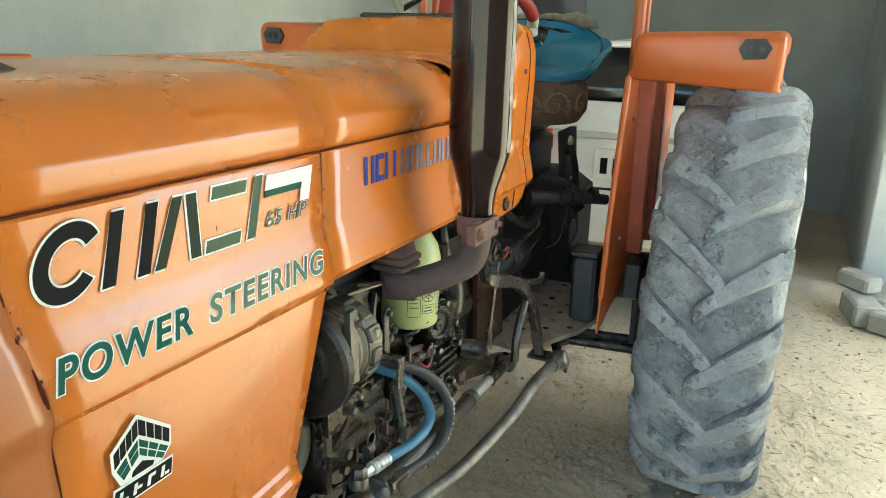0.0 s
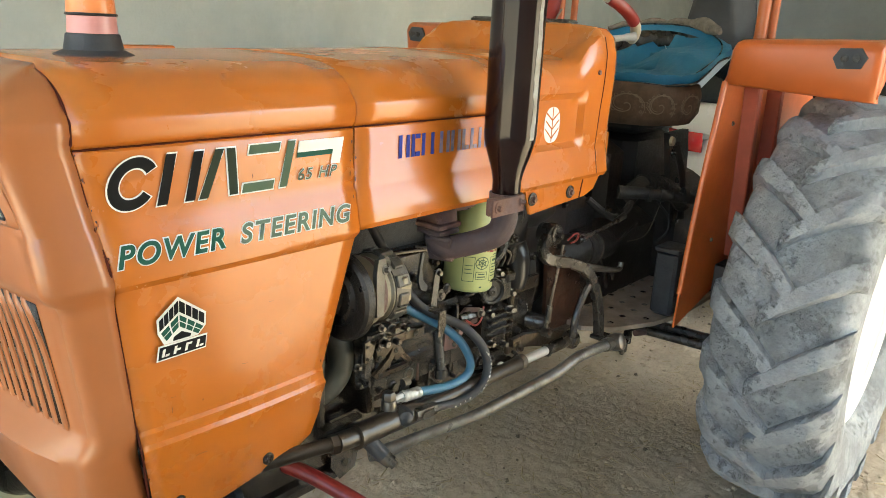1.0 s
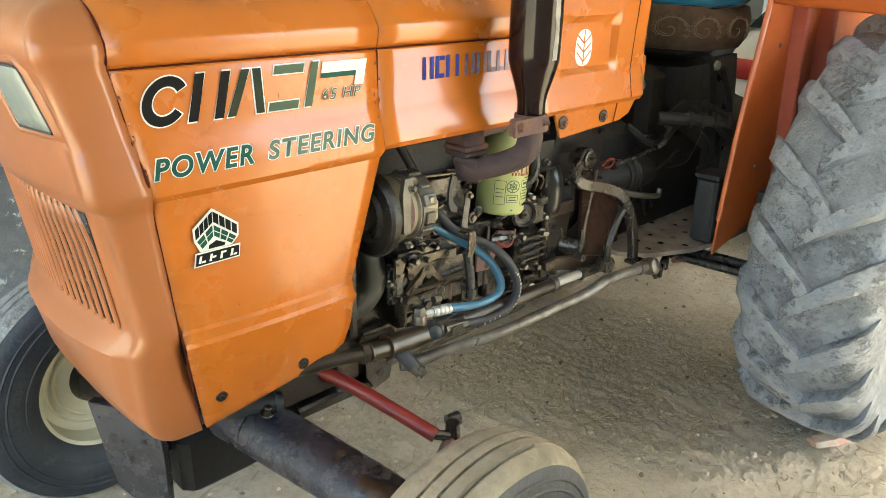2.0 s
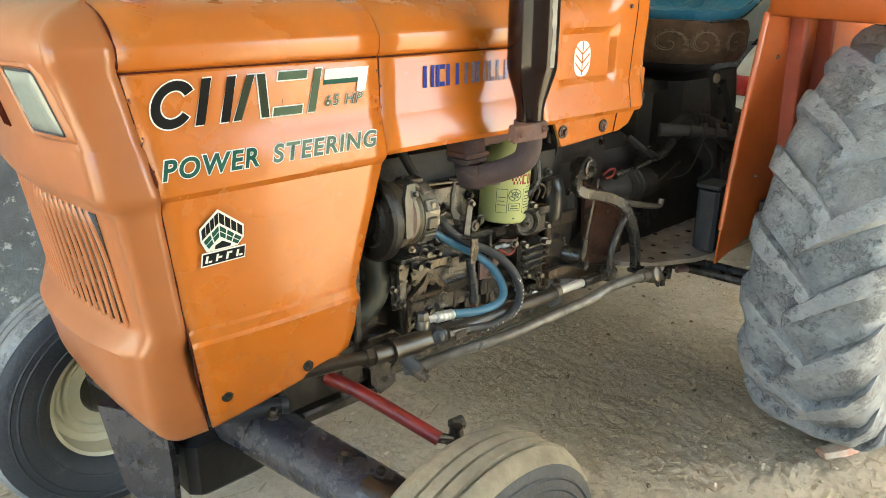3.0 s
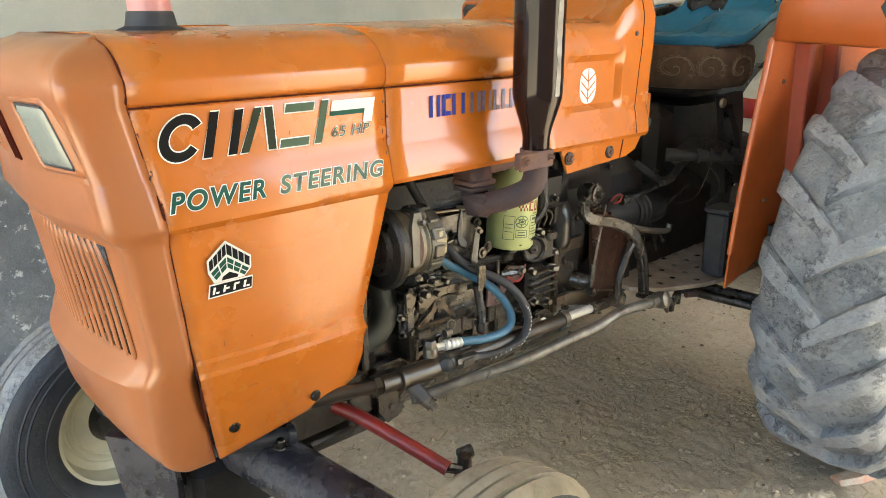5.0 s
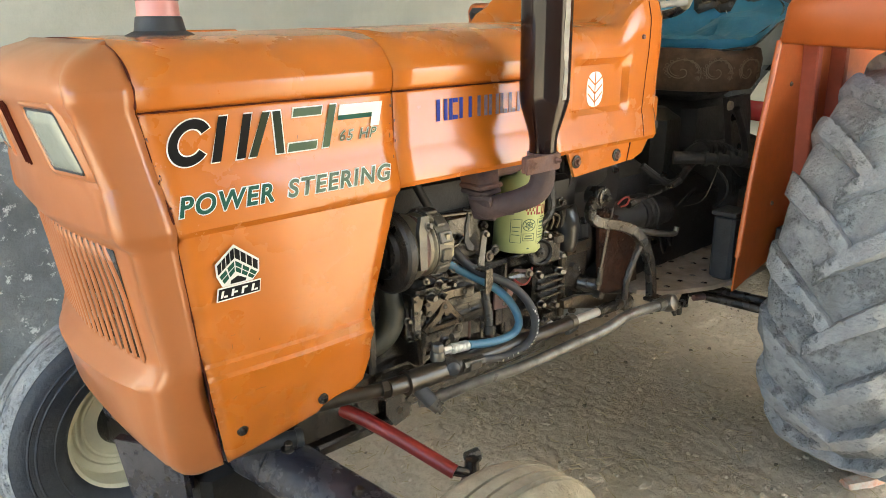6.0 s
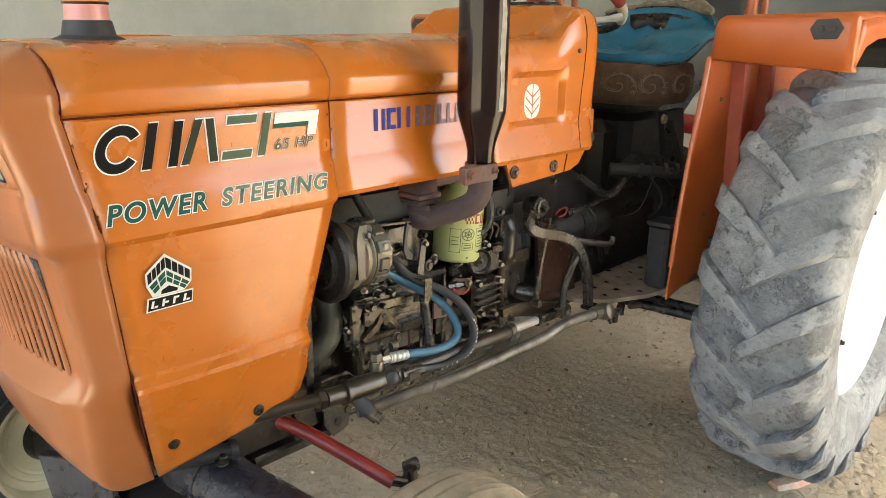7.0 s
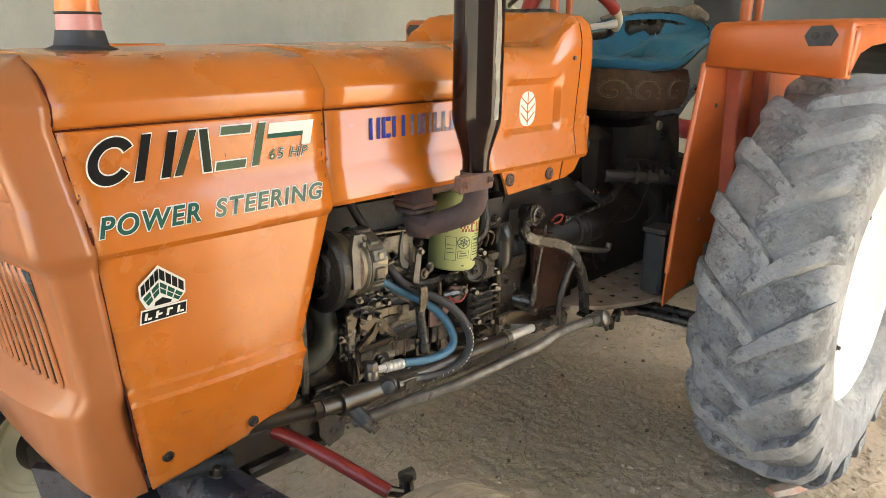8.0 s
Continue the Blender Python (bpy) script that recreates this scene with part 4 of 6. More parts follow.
part("frame_rail", Geo().box((0.48, 0.15, 0.655), (0.50, 0.06, 0.12), 0.01), GRIME, tractor)
web = part("rail_web", Geo().plate([(0.525, -0.185, 0.72), (0.53, -0.185, 0.60), (0.555, -0.185, 0.562), (0.60, -0.185, 0.575), (0.615, -0.185, 0.65), (0.60, -0.185, 0.72)], (0, -1, 0), 0.012), GRIME, tractor)
part("rail_post", Geo().box((0.462, -0.175, 0.64), (0.018, 0.02, 0.15), 0.004), GRIME, tractor)
part("sub_frame", Geo().bar((0.34, -0.165, 0.575), (0.60, -0.165, 0.572), 0.05, 0.03, 0.008), GRIME, tractor)
for x_, z_ in ((0.600, 0.618), (0.569, 0.600)):
    part("hole", Geo().lathe([(0, 0.009), (0.0015, 0.009)], 14, Matrix.Translation((x_, -0.1985, z_)) @ pose(0, 0, 0, 90), True), BLACK, web)
rod = part("steering_rod", Geo().tube([(0.385, -0.14, 0.665), (0.455, -0.215, 0.628), (0.548, -0.415, 0.545)], 0.0165, 14), RED_PAINT, tractor, "red painted steering rod")
part("rod_end", Geo().tube([(0.545, -0.41, 0.548), (0.575, -0.428, 0.537)], [0.012, 0.012], 10).tube([(0.590, -0.425, 0.565), (0.590, -0.425, 0.515)], [0.016, 0.019], 12), GRIME, rod)
part("rod_end", Geo().tube([(0.598, -0.40, 0.552), (0.628, -0.405, 0.55)], [0.014, 0.017], 10), GRIME, rod)
part("steering_arm", Geo().tube([(0.345, -0.61, 0.535), (0.42, -0.56, 0.525), (0.50, -0.48, 0.52), (0.585, -0.425, 0.52)], [0.026, 0.022, 0.018, 0.017], 10), RUST, tractor)

# ---- engine ----
earlier = set(bpy.data.objects)
block = part("engine_block", Geo().box((0.92, 0.0, 0.78), (0.68, 0.32, 0.30), 0.02).box((0.92, 0.0, 0.97), (0.64, 0.27, 0.16), 0.015), GRIME, tractor, "oily dark cast iron engine block")
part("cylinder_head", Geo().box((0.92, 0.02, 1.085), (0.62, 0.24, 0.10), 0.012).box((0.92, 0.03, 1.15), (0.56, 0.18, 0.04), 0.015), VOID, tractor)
part("sump", Geo().box((0.90, 0.0, 0.60), (0.66, 0.26, 0.10), 0.03), BLACK, tractor)
part("timing_cover", Geo().box((0.575, 0.0, 0.86), (0.06, 0.34, 0.42), 0.02), GRIME, tractor)
flange = part("block_flange", Geo().box((0.92, -0.168, 0.905), (0.64, 0.02, 0.022), 0.004).box((0.92, -0.170, 0.650), (0.66, 0.02, 0.024), 0.004), GRIME, block)
for k in range(9):
    bolt((0.63 + 0.073 * k, -0.180, 0.652), (0, -1, 0), 0.009, GRIME, flange)
    if k % 2:
        part("rib", Geo().box((0.62 + 0.073 * k, -0.165, 0.78), (0.012, 0.016, 0.18), 0.003), GRIME, block)
for k in range(7):
    bolt((0.68 + 0.08 * k, -0.142, 0.985 + 0.02 * (k % 2)), (0, -1, 0), 0.010, PEDAL if k % 3 == 0 else GRIME, block, 0.012)
part("push_rod_cover", Geo().box((0.80, -0.168, 0.785), (0.22, 0.014, 0.12), 0.005).box((1.02, -0.168, 0.785), (0.16, 0.014, 0.12), 0.005), GRIME, block)
for p in ((0.71, 0.83), (0.89, 0.83), (0.71, 0.74), (0.89, 0.74), (0.96, 0.83), (1.08, 0.74)):
    bolt((p[0], -0.175, p[1]), (0, -1, 0), 0.008, GRIME, block)
# cut-out adjusting plate: a slotted arm over a three-cornered frame
def drilled(parent, points, y, r_=0.0062):
    for x_, z_ in points:
        part("hole", Geo().lathe([(0, r_), (0.0015, r_)], 14, Matrix.Translation((x_, y, z_)) @ pose(0, 0, 0, 90), True), BLACK, parent)


arm_o = [(0.655, 0.872), (0.664, 0.881), (0.692, 0.885), (0.711, 0.889), (0.770, 0.887), (0.787, 0.885), (0.793, 0.876), (0.786, 0.867), (0.770, 0.866), (0.752, 0.869), (0.728, 0.868), (0.714, 0.866), (0.709, 0.862), (0.690, 0.848), (0.670, 0.836), (0.658, 0.842), (0.660, 0.860)]
pl = part("adjusting_plate", Geo().plate([(x, -0.206, z) for x, z in arm_o], (0, -1, 0), 0.009), BRACKET, tractor, "cut-out steel bracket plate")
out_, inn_ = [(0.655, 0.806), (0.664, 0.795), (0.718, 0.7945), (0.774, 0.796), (0.785, 0.803), (0.754, 0.834), (0.729, 0.866), (0.714, 0.864), (0.700, 0.836)], [(0.688, 0.808), (0.694, 0.805), (0.722, 0.8045), (0.757, 0.806), (0.762, 0.808), (0.744, 0.826), (0.724, 0.838), (0.718, 0.836), (0.706, 0.822)]
part("plate_frame", Geo().grid([[(x, y, z) for x, z in o_] for o_, y in ((out_, -0.204), (out_, -0.213), (inn_, -0.213), (inn_, -0.204), (out_, -0.204))], True), BRACKET, pl)
drilled(pl, ((0.665, 0.872), (0.668, 0.846), (0.782, 0.876)), -0.2165, 0.0072)
drilled(pl, ((0.720, 0.851), (0.771, 0.803), (0.674, 0.802)), -0.2145, 0.0066)
part("pin", Geo().tube([(0.70, -0.185, 0.818), (0.712, -0.205, 0.818)], [0.012, 0.012], 12).tube([(0.742, -0.18, 0.826), (0.742, -0.20, 0.826)], [0.010, 0.010], 12), STEEL, pl)
sl_ = part("slotted_plate", Geo().plate([(0.905, -0.196, 0.79), (0.952, -0.196, 0.785), (0.985, -0.196, 0.832), (1.044, -0.196, 0.835), (1.05, -0.196, 0.87), (0.984, -0.196, 0.885), (0.93, -0.196, 0.85), (0.905, -0.196, 0.835)], (0, -1, 0), 0.007), RUST, tractor, "rusty drilled plate")
drilled(sl_, ((1.027, 0.854), (0.998, 0.862), (0.925, 0.822), (0.940, 0.80), (0.962, 0.842)), -0.2045, 0.0075)
br_ = part("stop_lever", Geo().plate([(0.600, -0.232, 0.908), (0.615, -0.232, 0.913), (0.632, -0.232, 0.905), (0.625, -0.232, 0.880), (0.612, -0.232, 0.862), (0.602, -0.232, 0.862)], (0, -1, 0), 0.007), BRACKET, tractor, "worn brown stop lever")
drilled(br_, ((0.607, 0.898), (0.607, 0.871)), -0.2405, 0.004)
# ledges and pads of the block casting
part("casting_ledge", Geo().bar((0.645, -0.178, 0.787), (0.90, -0.178, 0.786), 0.016, 0.03, 0.004).bar((0.76, -0.176, 0.838), (0.90, -0.176, 0.832), 0.012, 0.025, 0.004).box((0.78, -0.160, 0.905), (0.15, 0.03, 0.03), 0.006), GRIME, block)
part("casting_pad", Geo().box((0.825, -0.172, 0.855), (0.05, 0.03, 0.035), 0.006), GRIME, block)
part("casting_pad", Geo().box((0.845, -0.172, 0.905), (0.035, 0.03, 0.02), 0.005), GRIME, block)
part("casting_pad", Geo().box((0.62, -0.185, 0.835), (0.028, 0.05, 0.10), 0.008), GRIME, block)
for k in range(5):
    part("casting_rib", Geo().box((0.80 + 0.042 * k, -0.166, 0.735), (0.009, 0.022, 0.085), 0.003), RUST if k % 2 else GRIME, block)
for p in ((0.600, 0.885), (0.606, 0.80), (0.628, 0.80), (0.60, 0.845), (0.632, 0.86)):
    bolt((p[0], -0.213, p[1]), (0, -1, 0.1), 0.0085, PEDAL if p[0] == 0.628 else GRIME, block, 0.014)

# alternator
mx = Matrix.Translation((-0.036, -0.24, 1.034)) @ pose(0, 0, 0, 0, 90, 0)
alt = part("alternator", Geo().lathe([(0.585, 0.03), (0.587, 0.070), (0.597, 0.075), (0.612, 0.075), (0.616, 0.068), (0.640, 0.066), (0.644, 0.072), (0.668, 0.072), (0.682, 0.064), (0.694, 0.048), (0.700, 0.0)], 32, mx), ALU, tractor, "dull aluminium alternator")
part("pulley_fan", Geo().lathe([(0.552, 0.0), (0.552, 0.030), (0.540, 0.034), (0.540, 0.055), (0.550, 0.060), (0.550, 0.086), (0.556, 0.092), (0.572, 0.092), (0.576, 0.086), (0.576, 0.0)], 40, mx), BLACK, alt, "black pulley and fan")
part("drive_pulley", Geo().lathe([(0.515, 0.0), (0.515, 0.030), (0.520, 0.034), (0.527, 0.026), (0.534, 0.034), (0.540, 0.034), (0.540, 0.0)], 32, mx), BLACK, alt)
for k in range(9):
    a = radians(20 + 40 * k)
    c, sn = math.cos(a), math.sin(a)
    part("cooling_slot", Geo().bar((0.618, -0.24 + 0.0725 * sn, 1.022 + 0.0725 * c), (0.638, -0.24 + 0.0725 * sn, 1.022 + 0.0725 * c), 0.016, 0.004, 0.001), BLACK, alt)
part("winding_band", Geo().lathe([(0.6155, 0.067), (0.617, 0.0695), (0.628, 0.0695), (0.6295, 0.067)], 32, mx), RUST, alt, "brown winding band")
part("rear_housing", Geo().lathe([(0.647, 0.068), (0.648, 0.0745), (0.690, 0.0735), (0.700, 0.060), (0.703, 0.0)], 32, mx), ALU_GREY, alt)
for k in range(12):
    a = radians(30 * k + 8)
    fin_m = mx @ Matrix.Rotation(a, 4, "Z") @ Matrix.Translation((0.0745, 0, 0.668))
    part("end_fin", Geo().box((0, 0, 0), (0.010, 0.026, 0.036 - 0.010 * (k % 2)), 0.003, fin_m), ALU_GREY, alt)
part("strap", Geo().plate([(0.556, -0.305, 1.00), (0.574, -0.306, 1.00), (0.578, -0.300, 1.075), (0.592, -0.292, 1.098), (0.590, -0.288, 1.112), (0.570, -0.290, 1.112), (0.556, -0.300, 1.085)], (0, -1, 0.2), 0.012).tube([(0.595, -0.285, 1.108), (0.612, -0.280, 1.102), (0.618, -0.278, 1.085), (0.606, -0.280, 1.070)], 0.008, 10), ALU_GREY, alt)
bolt((0.584, -0.305, 1.092), (0.2, -1, 0.3), 0.009, STEEL, alt, 0.012)
bolt((0.572, -0.312, 0.975), (0, -1, 0), 0.007, STEEL, alt, 0.012)
part("terminal_block", Geo().box((0.640, -0.305, 1.035), (0.036, 0.016, 0.045), 0.004).box((0.634, -0.312, 1.062), (0.014, 0.010, 0.016), 0.002), ALU, alt)
part("belt", Geo().tube([(0.522, -0.20, 1.03), (0.522, -0.06, 1.06), (0.522, 0.0, 0.98), (0.522, -0.03, 0.80), (0.522, -0.20, 0.985)], 0.008, 6), RUBBER_DARK, tractor)
for k, (x, z, r) in enumerate(((0.64, 0.905, 0.012), (0.675, 0.90, 0.010), (0.665, 0.93, 0.012), (0.70, 0.925, 0.009))):
    bolt((x, -0.25, z), (0, -1, 0), r, PEDAL if k == 1 else GRIME, tractor, 0.02)
part("mount_bracket", Geo().box((0.665, -0.215, 0.915), (0.11, 0.05, 0.025), 0.006).box((0.625, -0.20, 0.86), (0.03, 0.05, 0.10), 0.006), GRIME, tractor)
# lower coolant bend and pump casting
part("coolant_bend", Geo().tube([(0.56, -0.10, 0.98), (0.575, -0.155, 0.93), (0.587, -0.172, 0.878), (0.580, -0.175, 0.832), (0.548, -0.170, 0.798), (0.49, -0.155, 0.780), (0.44, -0.14, 0.775)], [0.030, 0.030, 0.031, 0.032, 0.032, 0.031, 0.030], 18), HOSE_GREY, tractor, "grey-green rubber coolant hose")
part("pump_casting", Geo().box((0.66, -0.17, 0.78), (0.035, 0.06, 0.15), 0.01).box((0.58, -0.185, 0.70), (0.11, 0.05, 0.05), 0.012).tube([(0.63, -0.20, 0.85), (0.638, -0.205, 0.78), (0.65, -0.20, 0.72)], 0.012, 8), GRIME, tractor)

# manifold, elbow, pipe
mani = part("exhaust_manifold", Geo().tube([(0.84, -0.17, 1.15), (1.0, -0.17, 1.15), (1.15, -0.15, 1.14)], 0.034, 12).loft([[(cx + dx * hx, cy + dy * hy, z) for dx, dy in ((-0.8, -1), (0.8, -1), (1, -0.8), (1, 0.8), (0.8, 1), (-0.8, 1), (-1, 0.8), (-1, -0.8))] for cx, cy, z, hx, hy in ((0.815, -0.195, 1.205, 0.042, 0.040), (0.800, -0.222, 1.175, 0.038, 0.040), (0.784, -0.246, 1.155, 0.034, 0.038), (0.774, -0.262, 1.134, 0.031, 0.036))]), RUST, tractor, "rust-brown exhaust manifold")
part("manifold_flange", Geo().box((0.772, -0.266, 1.134), (0.074, 0.072, 0.012), 0.003), RUST, mani)
elbow = part("exhaust_elbow", Geo().tube([(0.828, -0.40, 1.20), (0.834, -0.397, 1.160), (0.828, -0.386, 1.128), (0.810, -0.352, 1.106), (0.790, -0.312, 1.090), (0.777, -0.286, 1.082), (0.769, -0.270, 1.096), (0.768, -0.267, 1.124)], [0.0275, 0.0275, 0.0275, 0.026, 0.026, 0.027, 0.028, 0.029], 18), RUST_PURPLE, tractor, "scorched purple-brown exhaust elbow")
part("elbow_flange", Geo().box((0.770, -0.268, 1.121), (0.068, 0.068, 0.012), 0.003), RUST_PURPLE, elbow)
part("elbow_end", Geo().box((0, 0, 0), (0.016, 0.058, 0.066), 0.004, pose(0.762, -0.282, 1.083, 0, -28, 20)), RUST_PURPLE, elbow)
part("hook_plate", Geo().plate([(x_ + 0.016, -0.22, z_) for x_, z_ in ((0.766, 1.075), (0.772, 1.068), (0.766, 1.035), (0.771, 1.008), (0.788, 0.990), (0.784, 0.978), (0.766, 0.985), (0.757, 1.005), (0.758, 1.04))], (0, -1, 0), 0.006), BOX_BLUE, tractor, "dark hooked steel plate")
bolt((0.770, -0.308, 1.080), (-0.5, -1, 0), 0.008, BLACK, elbow, 0.004)
pipe = part("exhaust_pipe", Geo().tube([(0.828, -0.40, 2.3), (0.828, -0.40, 1.345), (0.828, -0.40, 1.33), (0.828, -0.40, 1.31), (0.828, -0.40, 1.265), (0.828, -0.40, 1.245), (0.828, -0.40, 1.185)],
                                           [0.054, 0.054, 0.053, 0.048, 0.034, 0.030, 0.030], 40, smooth=False), PIPE, tractor, "glossy dark brown exhaust pipe")
patch = []
for k in range(90):
    z = 2.1 - k * 0.0086
    e0 = -0.14 - 0.09 * noise.noise((z * 14, 1, 0)) - 0.06 * noise.noise((z * 60, 2, 0))
    e1 = 0.14 + 0.10 * noise.noise((z * 11, 5, 0)) + 0.06 * noise.noise((z * 55, 7, 0))
    patch.append([(0.828 + 0.0544 * math.cos(a), -0.40 + 0.0544 * math.sin(a), z) for a in (radians(-89) + lerp(e0, e1, q / 4) for q in range(5))])
part("bare_strip", Geo().grid(patch), BARE, pipe, "scraped bare strip down the pipe")
clamp = part("pipe_clamp", Geo().lathe([(0, 0.0305), (0, 0.0345), (0.034, 0.0345), (0.034, 0.0305)], 28, Matrix.Translation((0.828, -0.40, 1.185)), True)
             .box((0.762, -0.424, 1.204), (0.050, 0.012, 0.036), 0.003).box((0.838, -0.428, 1.202), (0.024, 0.014, 0.036), 0.003).box((0.791, -0.4335, 1.202), (0.106, 0.006, 0.036), 0.002), RUST, tractor, "rusty pipe clamp")
bolt((0.754, -0.437, 1.203), (0, -1, 0), 0.010, RUST, clamp, 0.01)
bolt((0.830, -0.436, 1.205), (0.6, -1, 0), 0.007, RUST, clamp, 0.012)

# filter
mf = Matrix.Translation((1.000, -0.175, 0.911)) @ pose(0, 0, 0, 0, 4, 0)
can = part("oil_filter", Geo().lathe([(0, 0.0), (0, 0.058), (0.004, 0.0635), (0.010, 0.066), (0.150, 0.066), (0.180, 0.058), (0.205, 0.042), (0.225, 0.030), (0.228, 0.0)], 36, mf), FILTER, tractor, "lime green spin-on filter can")


def on_can(a0, a1, z0, z1, r=0.0665):
    n_ = 6
    return [[mf @ Vector((r * math.cos(radians(lerp(a0, a1, k / n_))), r * math.sin(radians(lerp(a0, a1, k / n_))), z)) for k in range(n_ + 1)] for z in (z0, z1)]


PRINTS = [(a, a + 4, 0.106 + 0.0085 * k, 0.114 + 0.0085 * k, RED_PAINT) for k in range(3) for a in (range(-124, -100, 8) if k % 2 else range(-120, -100, 8))]
PRINTS += [(-98, -92, 0.105, 0.131, RED_PAINT), (-92, -84, 0.105, 0.110, RED_PAINT), (-92, -84, 0.126, 0.131, RED_PAINT), (-80, -76, 0.105, 0.131, RED_PAINT), (-76, -70, 0.105, 0.110, RED_PAINT), (-70, -66, 0.105, 0.131, RED_PAINT), (-62, -58, 0.105, 0.131, RED_PAINT), (-58, -52, 0.126, 0.131, RED_PAINT)]
for a0, a1, z0, z1 in ((-92, -56, 0.030, 0.093), (-156, -130, 0.030, 0.093), (-127, -99, 0.036, 0.056)):
    PRINTS += [(a0, a1, z0, z0 + 0.0014, OLIVE), (a0, a1, z1 - 0.0014, z1, OLIVE), (a0, a0 + 1.4, z0, z1, OLIVE), (a1 - 1.4, a1, z0, z1, OLIVE)]
PRINTS += [(-88, -60 - 7 * (k % 3), 0.042 + 0.0075 * k, 0.0445 + 0.0075 * k, OLIVE) for k in range(5)] + [(-86, -66, 0.081, 0.087, OLIVE), (-152, -134, 0.05, 0.052, OLIVE), (-152, -137, 0.06, 0.062, OLIVE), (-152, -134, 0.07, 0.072, OLIVE)]
PRINTS += [(-123, -103, 0.041, 0.044, OLIVE), (-121, -105, 0.048, 0.051, OLIVE), (-116, -110, 0.014, 0.018, OLIVE), (-84, -64, 0.097, 0.0995, OLIVE)]
for a0, a1, z0, z1, mt in PRINTS:
    part("print_bar", Geo().grid(on_can(a0, a1, z0, z1)), mt, can, smooth=0)
for r0, n_ in ((0.0165, 20), (0.009, 14)):
    part("print_ring", Geo().grid([[mf @ Vector((0.0666 * math.cos(radians(-113) + q * math.cos(b) / 0.058), 0.0666 * math.sin(radians(-113) + q * math.cos(b) / 0.058), 0.078 + q * math.sin(b))) for q in (r0 - 0.0022, r0)] for b in (2 * math.pi * k / n_ for k in range(n_ + 1))]), OLIVE, can, smooth=0)
for b in (0.4, 1.45, 2.5):
    part("print_spoke", Geo().grid([[mf @ Vector((0.0666 * math.cos(radians(-113) + (q * math.cos(b) - w_ * math.sin(b)) / 0.058), 0.0666 * math.sin(radians(-113) + (q * math.cos(b) - w_ * math.sin(b)) / 0.058), 0.078 + q * math.sin(b) + w_ * math.cos(b))) for w_ in (-0.0012, 0.0012)] for q in (-0.013, 0.0, 0.013)]), OLIVE, can, smooth=0)
part("filter_head", Geo().box((1.03, -0.14, 1.135), (0.14, 0.10, 0.05), 0.015), BLACK, tractor)

# injection pump and neighbours
pump = part("injection_pump", Geo().box((1.085, -0.185, 0.825), (0.105, 0.09, 0.10), 0.012).box((1.09, -0.20, 0.925), (0.075, 0.085, 0.085), 0.014).box((1.105, -0.225, 0.955), (0.04, 0.05, 0.03), 0.006).tube([(1.075, -0.13, 0.926), (1.040, -0.232, 0.928)], 0.036, 24), GRIME, tractor, "greasy injection pump")
mc = Matrix.Translation((1.040, -0.231, 0.928)) @ Vector((-0.33, -0.94, 0.02)).to_track_quat("Z", "Y").to_matrix().to_4x4()
part("end_cap", Geo().lathe([(0, 0.033), (0.006, 0.035), (0.012, 0.035), (0.015, 0.032), (0.012, 0.027), (0.008, 0.026), (0.007, 0.014), (0.014, 0.012), (0.016, 0.004), (0.010, 0.0)], 30, mc), BLACK, pump, "ringed black end cap")
part("cap_ring", Geo().lathe([(0.0145, 0.0305), (0.0165, 0.032), (0.0145, 0.0335)], 30, mc), BLACK, pump)
for k in range(4):
    part("fin", Geo().box((1.088, -0.228, 0.858 - 0.020 * k), (0.10 - 0.006 * (k % 2), 0.035, 0.009), 0.003), GRIME, pump)
for p in ((1.10, -0.25, 0.868), (1.118, -0.243, 0.862), (1.10, -0.24, 0.768), (1.05, -0.235, 0.78), (1.04, -0.23, 0.865), (1.135, -0.225, 0.90), (1.06, -0.235, 0.972)):
    bolt(p, (-0.2, -1, 0.1), 0.0105, PEDAL if p[2] == 0.768 else GRIME, pump, 0.02)
part("pump_neck", Geo().tube([(1.185, -0.15, 1.03), (1.195, -0.185, 0.98), (1.19, -0.20, 0.93), (1.185, -0.20, 0.90)], [0.06, 0.045, 0.036, 0.03], 16), OIL_BLACK, tractor, "smooth black casting neck")
dome = part("black_housing", Geo().box((1.13, -0.205, 1.075), (0.12, 0.06, 0.10), 0.022).box((1.075, -0.215, 1.06), (0.022, 0.05, 0.10), 0.008).tube([(1.14, -0.19, 1.11), (1.25, -0.17, 1.10), (1.36, -0.15, 1.09)], [0.05, 0.055, 0.05], 16), OIL_BLACK, tractor, "glossy black oil-wet housing")
bolt((1.113, -0.238, 1.055), (0, -1, 0), 0.011, GRIME, dome, 0.014)
clutch = part("clutch_casting", Geo().loft([[(x, -0.20 + 0.10 * (1 - math.sqrt(max(0.0, 1 - q * q))), 1.07 + (0.13 + 0.02 * f) * q - 0.02 * f) for q in (-1, -0.92, -0.75, -0.5, -0.2, 0.2, 0.5, 0.75, 0.92, 1)] for f, x in ((0, 1.15), (0.1, 1.16), (0.3, 1.22), (0.6, 1.32), (0.9, 1.42), (1, 1.43))]), OIL_BLACK, tractor, "glossy oil-black clutch casting")
part("casting_rib", Geo().tube([(1.148, -0.19, 1.19), (1.150, -0.208, 1.12), (1.156, -0.208, 1.03), (1.17, -0.195, 0.95)], 0.013, 10), BLACK, clutch)
for p in ((1.20, -0.205, 1.13), (1.215, -0.205, 1.00), (1.36, -0.205, 0.99), (1.40, -0.203, 1.10)):
    bolt(p, (0, -1, 0), 0.010, GRIME, clutch, 0.012)
